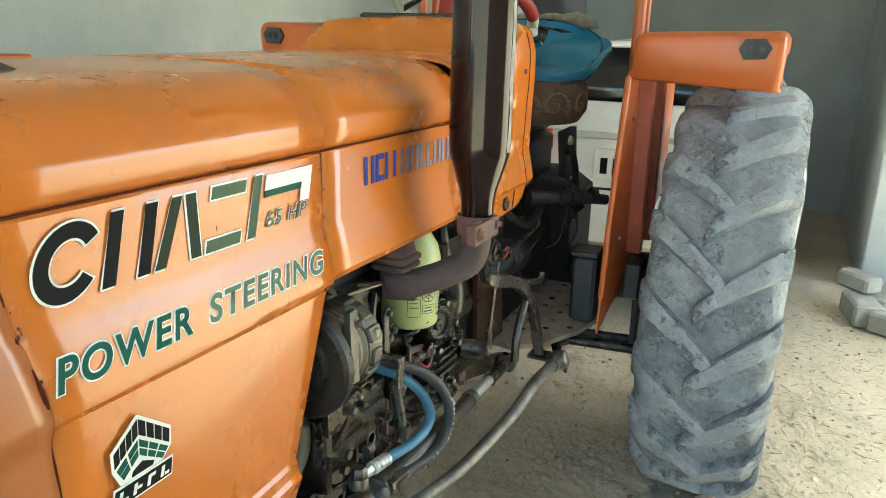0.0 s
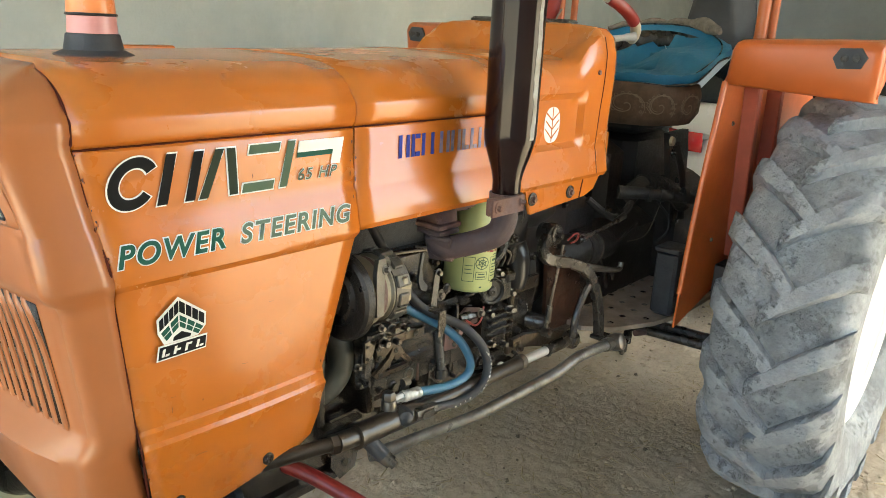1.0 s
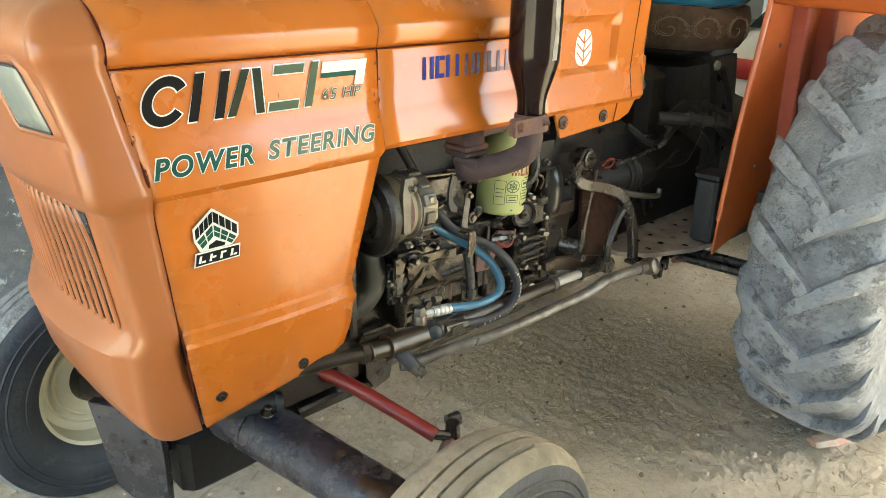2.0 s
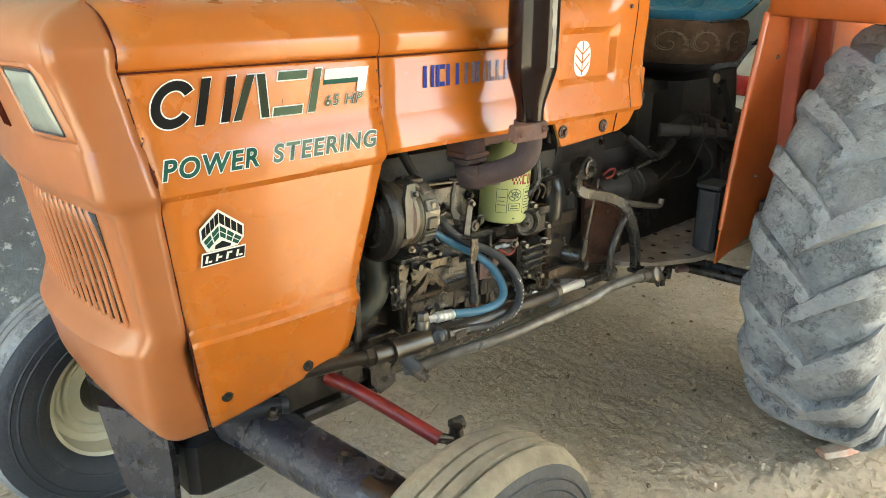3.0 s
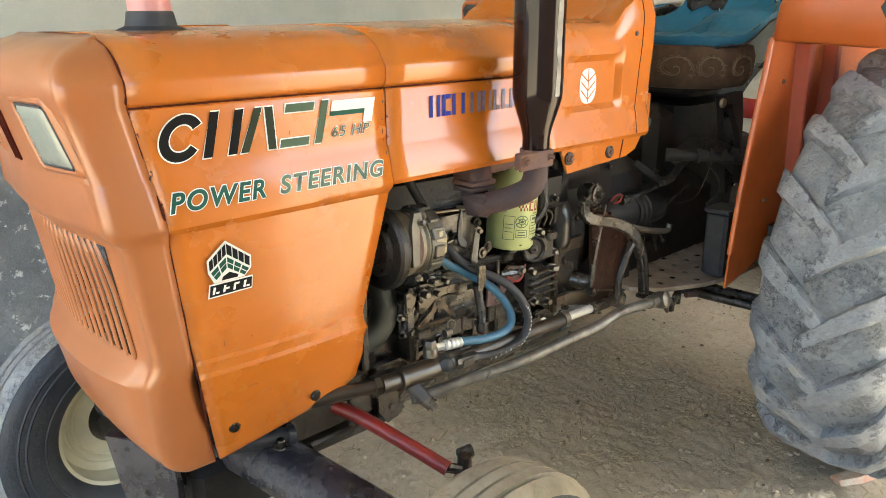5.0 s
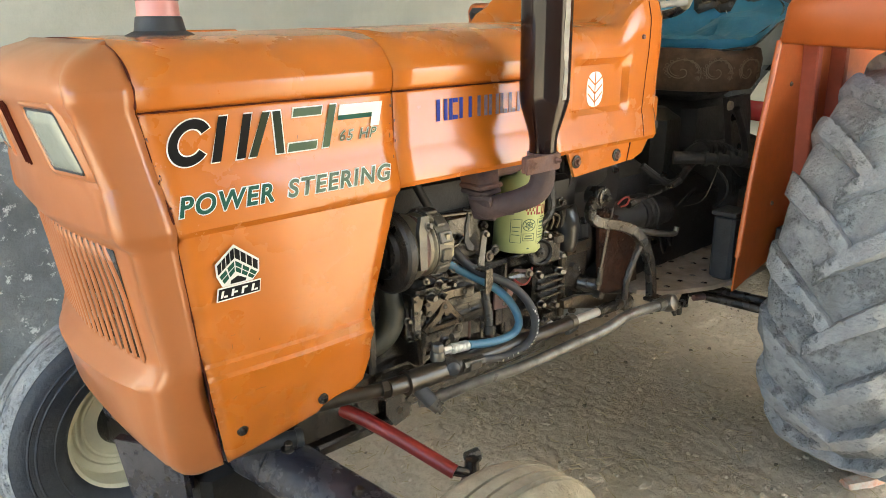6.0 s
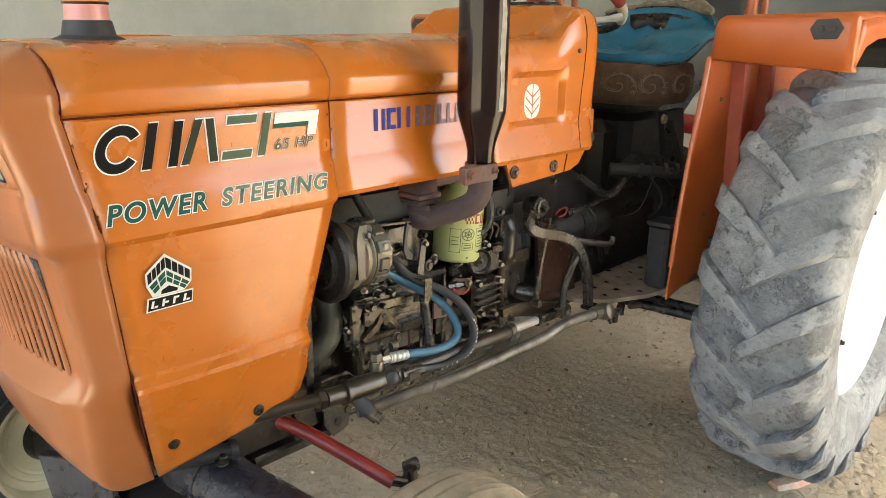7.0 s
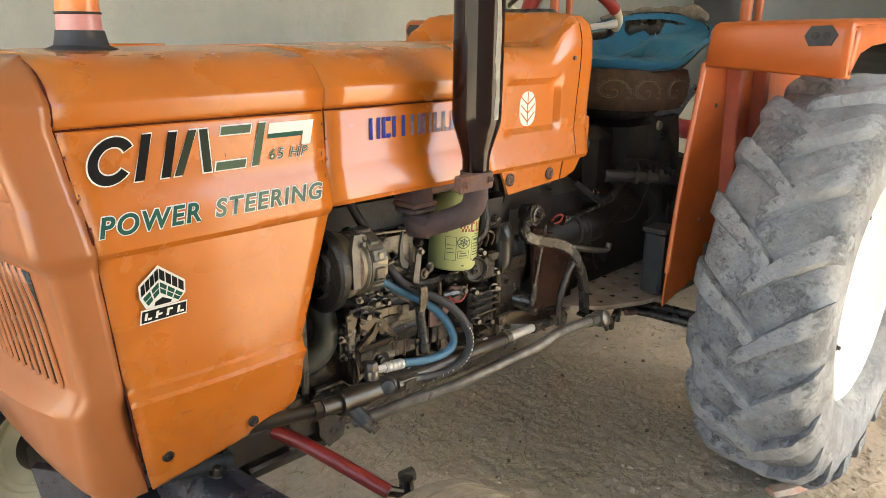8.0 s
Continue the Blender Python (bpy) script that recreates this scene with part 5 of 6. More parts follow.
for k in range(4):
    part("injector_line", Geo().tube([(1.06 + 0.025 * k, -0.21, 0.975), (1.05 + 0.02 * k, -0.22, 1.02), (0.95 - 0.02 * k, -0.19, 1.05), (0.72 + 0.12 * k, -0.15, 1.06)], 0.0035, 6), STEEL, tractor)
part("red_wire", Geo().tube([(0.93, -0.245, 0.880), (0.955, -0.255, 0.862), (0.985, -0.25, 0.868), (1.005, -0.24, 0.895)], 0.0025, 6), RED_PAINT, tractor)
part("drain_cock", Geo().tube([(0.905, -0.235, 0.85), (0.905, -0.235, 0.925)], [0.009, 0.005], 8).tube([(0.915, -0.235, 0.884), (0.99, -0.24, 0.878)], [0.010, 0.008], 8).tube([(0.94, -0.235, 0.882), (0.955, -0.236, 0.881)], 0.0125, 8), GRIME, tractor)
bolt((0.985, -0.245, 0.885), (0, -1, 0), 0.011, STEEL, tractor, 0.012)
rear_plate = part("rear_plate", Geo().plate([(1.172, -0.198, 0.915), (1.290, -0.198, 0.916), (1.275, -0.198, 0.735), (1.178, -0.198, 0.715)], (0, -1, 0), 0.008), GRIME, tractor, "oily brown cover plate")
part("plate_edge", Geo().bar((1.176, -0.202, 0.91), (1.182, -0.202, 0.70), 0.014, 0.02, 0.004), BRACKET, rear_plate)
hb = part("drilled_bar", Geo().plate([(1.178, -0.206, 0.915), (1.286, -0.206, 0.917), (1.290, -0.206, 0.883), (1.181, -0.206, 0.883)], (0, -1, 0), 0.010), BRACKET, rear_plate)
drilled(hb, ((1.204, 0.899), (1.271, 0.901)), -0.2175, 0.008)
for p in ((1.212, -0.206, 0.850), (1.216, -0.206, 0.763), (1.261, -0.235, 0.727), (1.187, -0.235, 0.728), (1.24, -0.19, 0.98), (1.275, -0.19, 0.965)):
    bolt(p, (0, -1, 0), 0.0105, GRIME if p[1] > -0.23 else BRACKET, rear_plate, 0.014)
for k in range(7):
    a = radians(-40 + 13 * k)
    part("scale_mark", Geo().box((1.225 + 0.035 * math.cos(a), -0.2067, 0.805 + 0.045 * math.sin(a)), (0.0035, 0.0012, 0.005), 0.0004), BARE, rear_plate)
part("round_knob", Geo().tube([(1.262, -0.20, 0.785), (1.284, -0.245, 0.781)], [0.026, 0.024], 16).tube([(1.284, -0.245, 0.781), (1.287, -0.252, 0.781)], [0.017, 0.015], 12), GRIME, tractor)
part("gearbox_side", Geo().plate([(1.33, -0.196, 0.99), (1.52, -0.196, 0.93), (1.56, -0.196, 0.71), (1.36, -0.196, 0.72)], (0, -1, 0), 0.012), PLATE_BROWN, tractor, "oily brown gearbox side")
part("bell_housing", Geo().lathe([(1.10, 0.0), (1.10, 0.165), (1.112, 0.175), (1.30, 0.178), (1.312, 0.19), (1.33, 0.19), (1.34, 0.18), (1.42, 0.172), (1.44, 0.15), (1.45, 0.0)], 40, Matrix.Translation((0, 0, 0.895)) @ pose(0, 0, 0, 0, 90, 0)), OIL_BLACK, tractor, "oily cast bell housing")
part("breather_strap", Geo().tube([(1.075, -0.22, 1.16), (1.08, -0.235, 1.06), (1.065, -0.235, 1.02), (1.04, -0.225, 1.00)], 0.011, 8), BLACK, tractor)
# VOID parts from here to the seat carry the shade in their colour.
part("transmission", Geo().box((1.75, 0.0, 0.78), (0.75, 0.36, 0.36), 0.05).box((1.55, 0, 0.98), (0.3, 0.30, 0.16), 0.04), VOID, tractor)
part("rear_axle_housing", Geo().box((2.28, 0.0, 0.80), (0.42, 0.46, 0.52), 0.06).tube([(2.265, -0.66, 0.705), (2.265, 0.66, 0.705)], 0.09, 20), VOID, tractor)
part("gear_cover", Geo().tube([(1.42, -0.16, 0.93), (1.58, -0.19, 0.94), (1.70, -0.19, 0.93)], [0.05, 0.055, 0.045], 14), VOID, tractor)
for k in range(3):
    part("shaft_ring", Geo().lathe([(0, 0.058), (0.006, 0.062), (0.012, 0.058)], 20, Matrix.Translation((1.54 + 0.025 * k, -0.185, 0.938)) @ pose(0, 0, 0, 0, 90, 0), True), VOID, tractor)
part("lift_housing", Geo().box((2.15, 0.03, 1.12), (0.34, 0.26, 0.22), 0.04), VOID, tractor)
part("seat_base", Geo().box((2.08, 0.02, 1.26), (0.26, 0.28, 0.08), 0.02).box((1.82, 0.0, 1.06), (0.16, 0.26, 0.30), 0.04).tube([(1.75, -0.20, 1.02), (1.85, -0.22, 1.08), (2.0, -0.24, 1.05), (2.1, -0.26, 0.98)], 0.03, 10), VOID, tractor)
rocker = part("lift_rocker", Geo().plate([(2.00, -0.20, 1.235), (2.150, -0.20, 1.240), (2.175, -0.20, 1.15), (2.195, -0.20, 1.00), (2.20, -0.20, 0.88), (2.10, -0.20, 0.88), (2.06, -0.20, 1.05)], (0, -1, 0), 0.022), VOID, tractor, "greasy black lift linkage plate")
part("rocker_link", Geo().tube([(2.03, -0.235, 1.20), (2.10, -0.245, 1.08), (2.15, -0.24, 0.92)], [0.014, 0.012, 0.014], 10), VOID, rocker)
for p in ((2.05, -0.222, 1.205), (2.12, -0.222, 1.10), (2.15, -0.222, 0.95)):
    bolt(p, (0, -1, 0), 0.012, GRIME, rocker, 0.014)
for k in range(5):
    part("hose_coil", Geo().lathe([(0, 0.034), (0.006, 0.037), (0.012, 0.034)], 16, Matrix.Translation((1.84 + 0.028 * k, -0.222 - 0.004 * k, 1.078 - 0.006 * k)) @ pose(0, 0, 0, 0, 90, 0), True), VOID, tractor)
part("spring_lug", Geo().lathe([(0, 0.016), (0.01, 0.014)], 14, Matrix.Translation((1.93, -0.26, 1.22)) @ pose(0, 0, 0, 90), True), ALU, tractor)
part("wire", Geo().tube([(1.66, -0.28, 0.93), (1.74, -0.30, 0.94), (1.80, -0.30, 1.0), (1.84, -0.30, 1.07)], 0.0014, 6), STEEL, tractor)
tangle = random.Random(31)
for k in range(4):
    x0, z0 = tangle.uniform(1.55, 1.95), tangle.uniform(0.86, 1.16)
    part("cable", Geo().tube([(x0, -0.16, z0), (x0 + tangle.uniform(0.02, 0.10), -0.22, z0 + tangle.uniform(-0.08, 0.08)), (x0 + tangle.uniform(0.10, 0.20), -0.23, z0 + tangle.uniform(-0.12, 0.10)), (x0 + 0.26, -0.15, z0 + tangle.uniform(-0.1, 0.1))], tangle.choice((0.004, 0.007, 0.012)), 8), VOID, tractor)
    bolt((x0 + 0.05, -0.205, z0 - 0.03), (0, -1, 0.1), 0.010, PEDAL if k % 3 == 0 else GRIME, tractor, 0.014)
part("battery_box", Geo().box((1.76, -0.39, 0.805), (0.09, 0.072, 0.21), 0.010).box((1.76, -0.39, 0.915), (0.098, 0.080, 0.016), 0.005), BOX_BLUE, tractor, "scuffed blue-black battery box")
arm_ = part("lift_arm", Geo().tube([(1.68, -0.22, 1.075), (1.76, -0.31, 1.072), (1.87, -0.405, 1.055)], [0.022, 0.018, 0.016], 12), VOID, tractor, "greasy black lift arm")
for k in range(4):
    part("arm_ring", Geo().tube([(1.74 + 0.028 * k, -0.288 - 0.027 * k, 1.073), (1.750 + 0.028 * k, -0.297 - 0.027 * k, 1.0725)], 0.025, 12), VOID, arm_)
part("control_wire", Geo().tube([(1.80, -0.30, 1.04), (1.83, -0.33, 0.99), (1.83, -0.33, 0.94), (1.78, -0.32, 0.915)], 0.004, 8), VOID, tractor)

# small fittings over the engine side
gb = random.Random(21)
for k in range(34):
    x, z = gb.uniform(0.68, 1.20), gb.choice((gb.uniform(0.66, 0.76), gb.uniform(0.86, 0.98)))
    kind = k % 4
    if kind == 0:
        part("stud", Geo().tube([(x, -0.15, z), (x, -0.205, z)], 0.006, 8).hexbolt((x, -0.195, z), (0, -1, 0), 0.010, 0.009), GRIME if k % 8 else STEEL, block)
    elif kind == 1:
        part("lug", Geo().box((x, -0.175, z), (gb.uniform(0.02, 0.05), 0.03, gb.uniform(0.015, 0.035)), 0.005), GRIME, block)
    elif kind == 2:
        part("pipe_union", Geo().tube([(x, -0.16, z), (x + 0.01, -0.205, z + 0.012), (x + 0.05, -0.21, z + 0.025), (x + 0.09, -0.17, z + 0.01)], 0.0055, 8), PEDAL if k % 3 == 0 else GRIME, block)
    else:
        part("plug", Geo().lathe([(0, 0.014), (0.012, 0.014), (0.014, 0.010), (0.022, 0.010)], 12, Matrix.Translation((x, -0.165, z)) @ pose(0, 0, 0, 90), True), GRIME, block)

# steering and pedals
ram = part("steering_cylinder", Geo().tube([(0.17, -0.19, 0.714), (0.36, -0.255, 0.730), (0.47, -0.288, 0.731)], 0.0155, 14).tube([(0.452, -0.284, 0.731), (0.466, -0.288, 0.731)], 0.021, 6, smooth=False)
           .tube([(0.466, -0.288, 0.731), (0.512, -0.291, 0.728)], 0.0205, 18).tube([(0.512, -0.291, 0.728), (0.522, -0.291, 0.7275)], 0.0285, 22).tube([(0.522, -0.291, 0.7275), (0.70, -0.292, 0.717)], 0.0250, 22)
           .tube([(0.70, -0.292, 0.717), (1.105, -0.294, 0.704)], 0.0185, 20), OIL_BROWN, tractor, "greasy steering cylinder")
part("piston_rod", Geo().tube([(1.095, -0.294, 0.706), (1.222, -0.295, 0.702)], 0.0125, 14), CHROME, ram, "bright chromed rod")
part("rod_collar", Geo().tube([(1.085, -0.294, 0.7065), (1.105, -0.294, 0.7058)], 0.0205, 16), STEEL, ram)
part("rod_eye_shank", Geo().tube([(1.216, -0.295, 0.702), (1.325, -0.293, 0.697)], 0.016, 14).tube([(1.214, -0.295, 0.702), (1.224, -0.295, 0.701)], 0.0185, 6, smooth=False), LINK, ram)
part("clevis", Geo().lathe([(-0.018, 0.0), (-0.018, 0.022), (-0.012, 0.026), (0.012, 0.026), (0.018, 0.022), (0.018, 0.014), (0.024, 0.012), (0.026, 0)], 20, Matrix.Translation((1.350, -0.292, 0.695)) @ pose(0, 0, 0, 90)), LINK, ram)
part("ram_bracket", Geo().box((0.50, -0.262, 0.715), (0.10, 0.05, 0.04), 0.010), GRIME, ram)
part("grease_smear", Geo().tube([(0.562 + 0.021 * math.cos(a), -0.303 - 0.004 * math.sin(3 * a), 0.711 + 0.017 * math.sin(a)) for a in (0.5 * k for k in range(11))], [0.004 + 0.003 * ((k * 5) % 3) / 2 for k in range(11)], 7), GREASE, ram, "pale dried grease")
joint = part("ball_joint", Geo().tube([Vector((0.545, -0.285, 0.712)).lerp(Vector((0.566, -0.322, 0.672)), q / 16) for q in range(17)], [0.0170 + 0.0006 * (q % 2) for q in range(17)], 18, smooth=False), BOX_BLUE, tractor, "scuffed blue-black ball joint")
part("joint_tip", Geo().tube([(0.566, -0.322, 0.672), (0.574, -0.338, 0.660)], [0.0165, 0.015], 14, smooth=False).tube([(0.574, -0.338, 0.660), (0.577, -0.345, 0.654)], 0.010, 12), LINK, joint)
link = part("drag_link", Geo().tube([(0.545, -0.30, 0.672), (0.580, -0.315, 0.675), (0.655, -0.345, 0.692), (0.78, -0.395, 0.714), (0.94, -0.42, 0.730), (1.06, -0.425, 0.733), (1.11, -0.426, 0.739), (1.15, -0.427, 0.745), (1.20, -0.427, 0.744), (1.31, -0.428, 0.735)], [0.012, 0.016, 0.0125, 0.0132, 0.014, 0.0145, 0.0145, 0.0145, 0.0145, 0.0145], 14), DRAG, tractor, "worn steel drag link with bare patches")
part("link_end", Geo().tube([(1.30, -0.428, 0.736), (1.325, -0.428, 0.734)], 0.019, 8, smooth=False).tube([(1.325, -0.428, 0.734), (1.345, -0.429, 0.731)], 0.015, 12).lathe([(-0.024, 0.010), (-0.02, 0.021), (0, 0.026), (0.02, 0.023), (0.026, 0.012)], 16, Matrix.Translation((1.358, -0.43, 0.729)) @ pose(0, 0, 0, 70, 20, 0), True), STEEL, link)
part("grease_nipple", Geo().tube([(1.362, -0.445, 0.712), (1.368, -0.448, 0.695)], [0.009, 0.005], 8), BLACK, link)
part("drop_arm", Geo().plate([(1.123, -0.245, 0.776), (1.184, -0.245, 0.777), (1.277, -0.25, 0.760), (1.385, -0.26, 0.738), (1.395, -0.26, 0.714), (1.282, -0.25, 0.716), (1.205, -0.245, 0.735), (1.125, -0.245, 0.752)], (0, -1, 0), 0.014), BRACKET, tractor)
arm_pts = [(1.206, -0.288, 1.036), (1.182, -0.287, 1.028), (1.166, -0.288, 1.008), (1.172, -0.291, 0.984), (1.200, -0.30, 0.968), (1.280, -0.315, 0.946), (1.336, -0.332, 0.912), (1.366, -0.35, 0.845), (1.366, -0.365, 0.778), (1.352, -0.378, 0.735)]
fine_arm = []
for i in range(len(arm_pts) - 1):
    a, b, c, d = (Vector(arm_pts[max(0, min(len(arm_pts) - 1, i + k))]) for k in (-1, 0, 1, 2))
    fine_arm += [0.5 * ((2 * b) + (c - a) * t + (2 * a - 5 * b + 4 * c - d) * t * t + (3 * b - a - 3 * c + d) * t ** 3) for t in (0, 0.2, 0.4, 0.6, 0.8)]
fine_arm.append(Vector(arm_pts[-1]))
rings = []
for i, p in enumerate(fine_arm):
    d = fine_arm[min(i + 1, len(fine_arm) - 1)] - fine_arm[max(i - 1, 0)]
    n_ = Vector((-d.z, 0, d.x)).normalized()
    rings.append([p + n_ * u * 0.0155 + Vector((0, v * 0.011, 0)) for u, v in ((-1, -0.7), (-0.8, -1), (0.8, -1), (1, -0.7), (1, 0.7), (0.8, 1), (-0.8, 1), (-1, 0.7))])
pedal = part("clutch_pedal", Geo().loft(rings), PEDAL, tractor, "worn dark steel clutch pedal arm", 30)
part("pivot", Geo().lathe([(-0.03, 0.028), (0.01, 0.031), (0.014, 0.028), (0.014, 0)], 24, Matrix.Translation((1.206, -0.285, 1.036)) @ pose(0, 0, 0, 90), True), BLACK, pedal)
part("washer", Geo().lathe([(0.0, 0.024), (0.003, 0.024), (0.004, 0.021), (0.004, 0)], 22, Matrix.Translation((1.208, -0.301, 1.037)) @ pose(0, 0, 0, 90), True), PEDAL, pedal)
bolt((1.208, -0.303, 1.037), (0, -1, 0), 0.014, PEDAL, pedal, 0.016)
part("pedal_stay", Geo().tube([(1.352, -0.338, 0.885), (1.328, -0.336, 0.862), (1.305, -0.335, 0.825), (1.288, -0.335, 0.785), (1.284, -0.335, 0.735)], 0.0105, 10), GRIME, pedal)
part("pedal_pad", Geo().box((1.395, -0.375, 0.715), (0.05, 0.07, 0.012), 0.004), GRIME, pedal)
part("hand_lever", Geo().tube([(1.40, -0.262, 1.008), (1.52, -0.26, 1.017), (1.655, -0.255, 1.03)], [0.006, 0.0055, 0.006], 10).tube([(1.395, -0.262, 1.007), (1.435, -0.262, 1.010)], 0.012, 12).tube([(1.63, -0.255, 1.028), (1.69, -0.25, 1.036)], [0.009, 0.011], 12), BLACK, tractor)
part("wire_loop", Geo().tube([(1.33, -0.27, 1.02), (1.35, -0.275, 1.035), (1.385, -0.27, 1.03), (1.375, -0.27, 1.012), (1.345, -0.27, 1.01)], 0.003, 6), RED_PAINT, tractor)
part("foot_lever", Geo().tube([(1.42, -0.26, 0.930), (1.50, -0.28, 0.908), (1.575, -0.295, 0.892), (1.610, -0.297, 0.890), (1.618, -0.297, 0.908)], [0.010, 0.010, 0.009, 0.009, 0.009], 8), STEEL, tractor)
pull = part("pull_rod", Geo().tube([(1.292, -0.28, 1.016), (1.254, -0.28, 0.837), (1.248, -0.28, 0.774)], [0.004, 0.004, 0.004], 8, smooth=False), BRACKET, tractor)
part("collar", Geo().tube([(1.256, -0.28, 0.848), (1.251, -0.28, 0.80)], 0.0085, 8).tube([(1.248, -0.27, 0.772), (1.248, -0.295, 0.772)], 0.013, 12), LINK, pull)

# hoses
blue = part("blue_hose", Geo().tube([(0.68, -0.17, 0.955), (0.738, -0.19, 0.929), (0.768, -0.205, 0.909), (0.80, -0.225, 0.888), (0.833, -0.245, 0.865), (0.866, -0.27, 0.828), (0.886, -0.287, 0.782), (0.884, -0.29, 0.752), (0.855, -0.29, 0.738), (0.798, -0.288, 0.738), (0.713, -0.286, 0.756)], 0.0105, 14), BLUE_HOSE, tractor, "blue rubber hydraulic hose")
part("ferrule", Geo().tube([(0.712 - 0.0022 * q, -0.286 + 0.0002 * q, 0.7557 + 0.0002 * q) for q in range(25)], [0.0112 + 0.0024 * abs(math.sin(q * 0.55)) for q in range(25)], 14, smooth=False).tube([(0.660, -0.281, 0.761), (0.636, -0.280, 0.762)], 0.0095, 6, smooth=False), CHROME, blue, "crimped bright ferrule")
fit_ = part("banjo_fitting", Geo().lathe([(0, 0.0175), (0.018, 0.0175), (0.022, 0.0155)], 20, Matrix.Translation((0.621, -0.279, 0.745)), True), STEEL, tractor, "worn steel banjo nut")
part("cap_nut", Geo().lathe([(0, 0.015), (0.016, 0.015), (0.020, 0.012)], 6, Matrix.Translation((0.621, -0.279, 0.766)), True), PEDAL, fit_)
part("port_boss", Geo().lathe([(0, 0.026), (0.02, 0.024), (0.024, 0.02)], 18, Matrix.Translation((0.621, -0.279, 0.722)), True).box((0.74, -0.272, 0.735), (0.11, 0.03, 0.016), 0.005), GRIME, tractor)
black = part("black_hose", Geo().tube([(0.650, -0.165, 1.152), (0.686, -0.17, 1.09), (0.714, -0.175, 1.044), (0.746, -0.187, 0.983), (0.774, -0.21, 0.932), (0.803, -0.235, 0.905), (0.845, -0.265, 0.882), (0.873, -0.29, 0.858), (0.898, -0.31, 0.822), (0.914, -0.32, 0.775), (0.906, -0.322, 0.733), (0.874, -0.32, 0.710), (0.819, -0.315, 0.702), (0.783, -0.31, 0.707), (0.725, -0.31, 0.718)],
                                          0.0108, 14), RUBBER_DARK, tractor, "black rubber hydraulic hose")
for k in range(18):
    a = radians(lerp(55, -80, (k - 5) / 12)) if k > 4 else 0.0
    p = (0.862 + 0.0525 * math.cos(a), -0.3325, 0.765 + 0.056 * math.sin(a)) if k > 4 else (0.845 - 0.018 * k, -0.3285, 0.7065 - 0.0008 * k)
    part("print_mark", Geo().box((0, 0, 0), (0.0012 if k % 3 else 0.0045, 0.0015, 0.0055), 0.0003, Matrix.Translation(p) @ Matrix.Rotation(-a + 0.3, 4, "Y")), PRINT, black)
part("ferrule", Geo().tube([(0.735, -0.31, 0.717), (0.670, -0.308, 0.723)], 0.0155, 8, smooth=False).box((0.700, -0.326, 0.7205), (0.035, 0.004, 0.018), 0.002), LINK, black)
part("elbow_nut", Geo().lathe([(-0.02, 0.020), (0.008, 0.020), (0.018, 0.016), (0.022, 0.008)], 16, Matrix.Translation((0.642, -0.305, 0.729)) @ pose(0, 0, 0, 80, 0, -30), True), BOX_BLUE, black)
strap = part("hose_strap", Geo().plate([(0.839, -0.201, 0.994), (0.857, -0.201, 0.992), (0.824, -0.222, 0.911), (0.804, -0.222, 0.916)], (0, -1, 0), 0.005), LINK, tractor, "grey steel hose strap")
part("strap_loop", Geo().box((0.802, -0.236, 0.916), (0.030, 0.045, 0.006), 0.002).plate([(0.796, -0.258, 0.919), (0.818, -0.258, 0.917), (0.820, -0.258, 0.880), (0.810, -0.258, 0.856), (0.794, -0.258, 0.856), (0.795, -0.258, 0.885)], (0, -1, 0), 0.005), LINK, strap)
bolt((0.848, -0.206, 0.988), (0, -1, 0), 0.0095, STEEL, strap, 0.012)
part("strap_stay", Geo().tube([(0.806, -0.248, 0.862), (0.806, -0.26, 0.803), (0.801, -0.27, 0.763)], 0.0115, 12).tube([(0.802, -0.269, 0.775), (0.800, -0.271, 0.755)], 0.016, 12), BLACK, strap)
ringp = [(0.713 + 0.014 * math.cos(a), -0.25, 0.786 + 0.014 * math.sin(a)) for a in (2 * math.pi * k / 14 for k in range(15))]
part("dipstick", Geo().tube(ringp, 0.0016, 6).tube([(0.703, -0.25, 0.776), (0.701, -0.25, 0.745)], [0.008, 0.012], 10).tube([(0.693, -0.25, 0.770), (0.712, -0.25, 0.770)], 0.010, 10), STEEL, tractor)
part("stain_chip", Geo().box((1.022, -0.283, 0.7215), (0.016, 0.010, 0.008), 0.003), WHITE, ram)

# the engine sits nose-up by about a degree; what hangs outside it is set apart
apart = {mani, elbow, pipe, clamp, can, ram, joint, link, pedal, blue, black, strap, fit_}
still = ("transmission", "rear_axle_housing", "lift_housing", "seat_base", "lift_rocker", "rocker_link", "hose_coil", "spring_lug", "wire", "battery_box", "lift_arm", "arm_ring", "control_wire", "filter_head", "dipstick", "port_boss")
tilt = Matrix.Translation((0.65 - 0.016, 0, 0.8 - 0.014)) @ Matrix.Rotation(0.017, 4, "Y") @ Matrix.Translation((-0.65, 0, -0.8))
for ob in sorted(set(bpy.data.objects) - earlier, key=lambda o_: o_.name):
    if ob.type == "MESH" and not {ob, ob.parent} & apart and ob.name.split(".")[0] not in still:
        ob.data.transform(tilt)

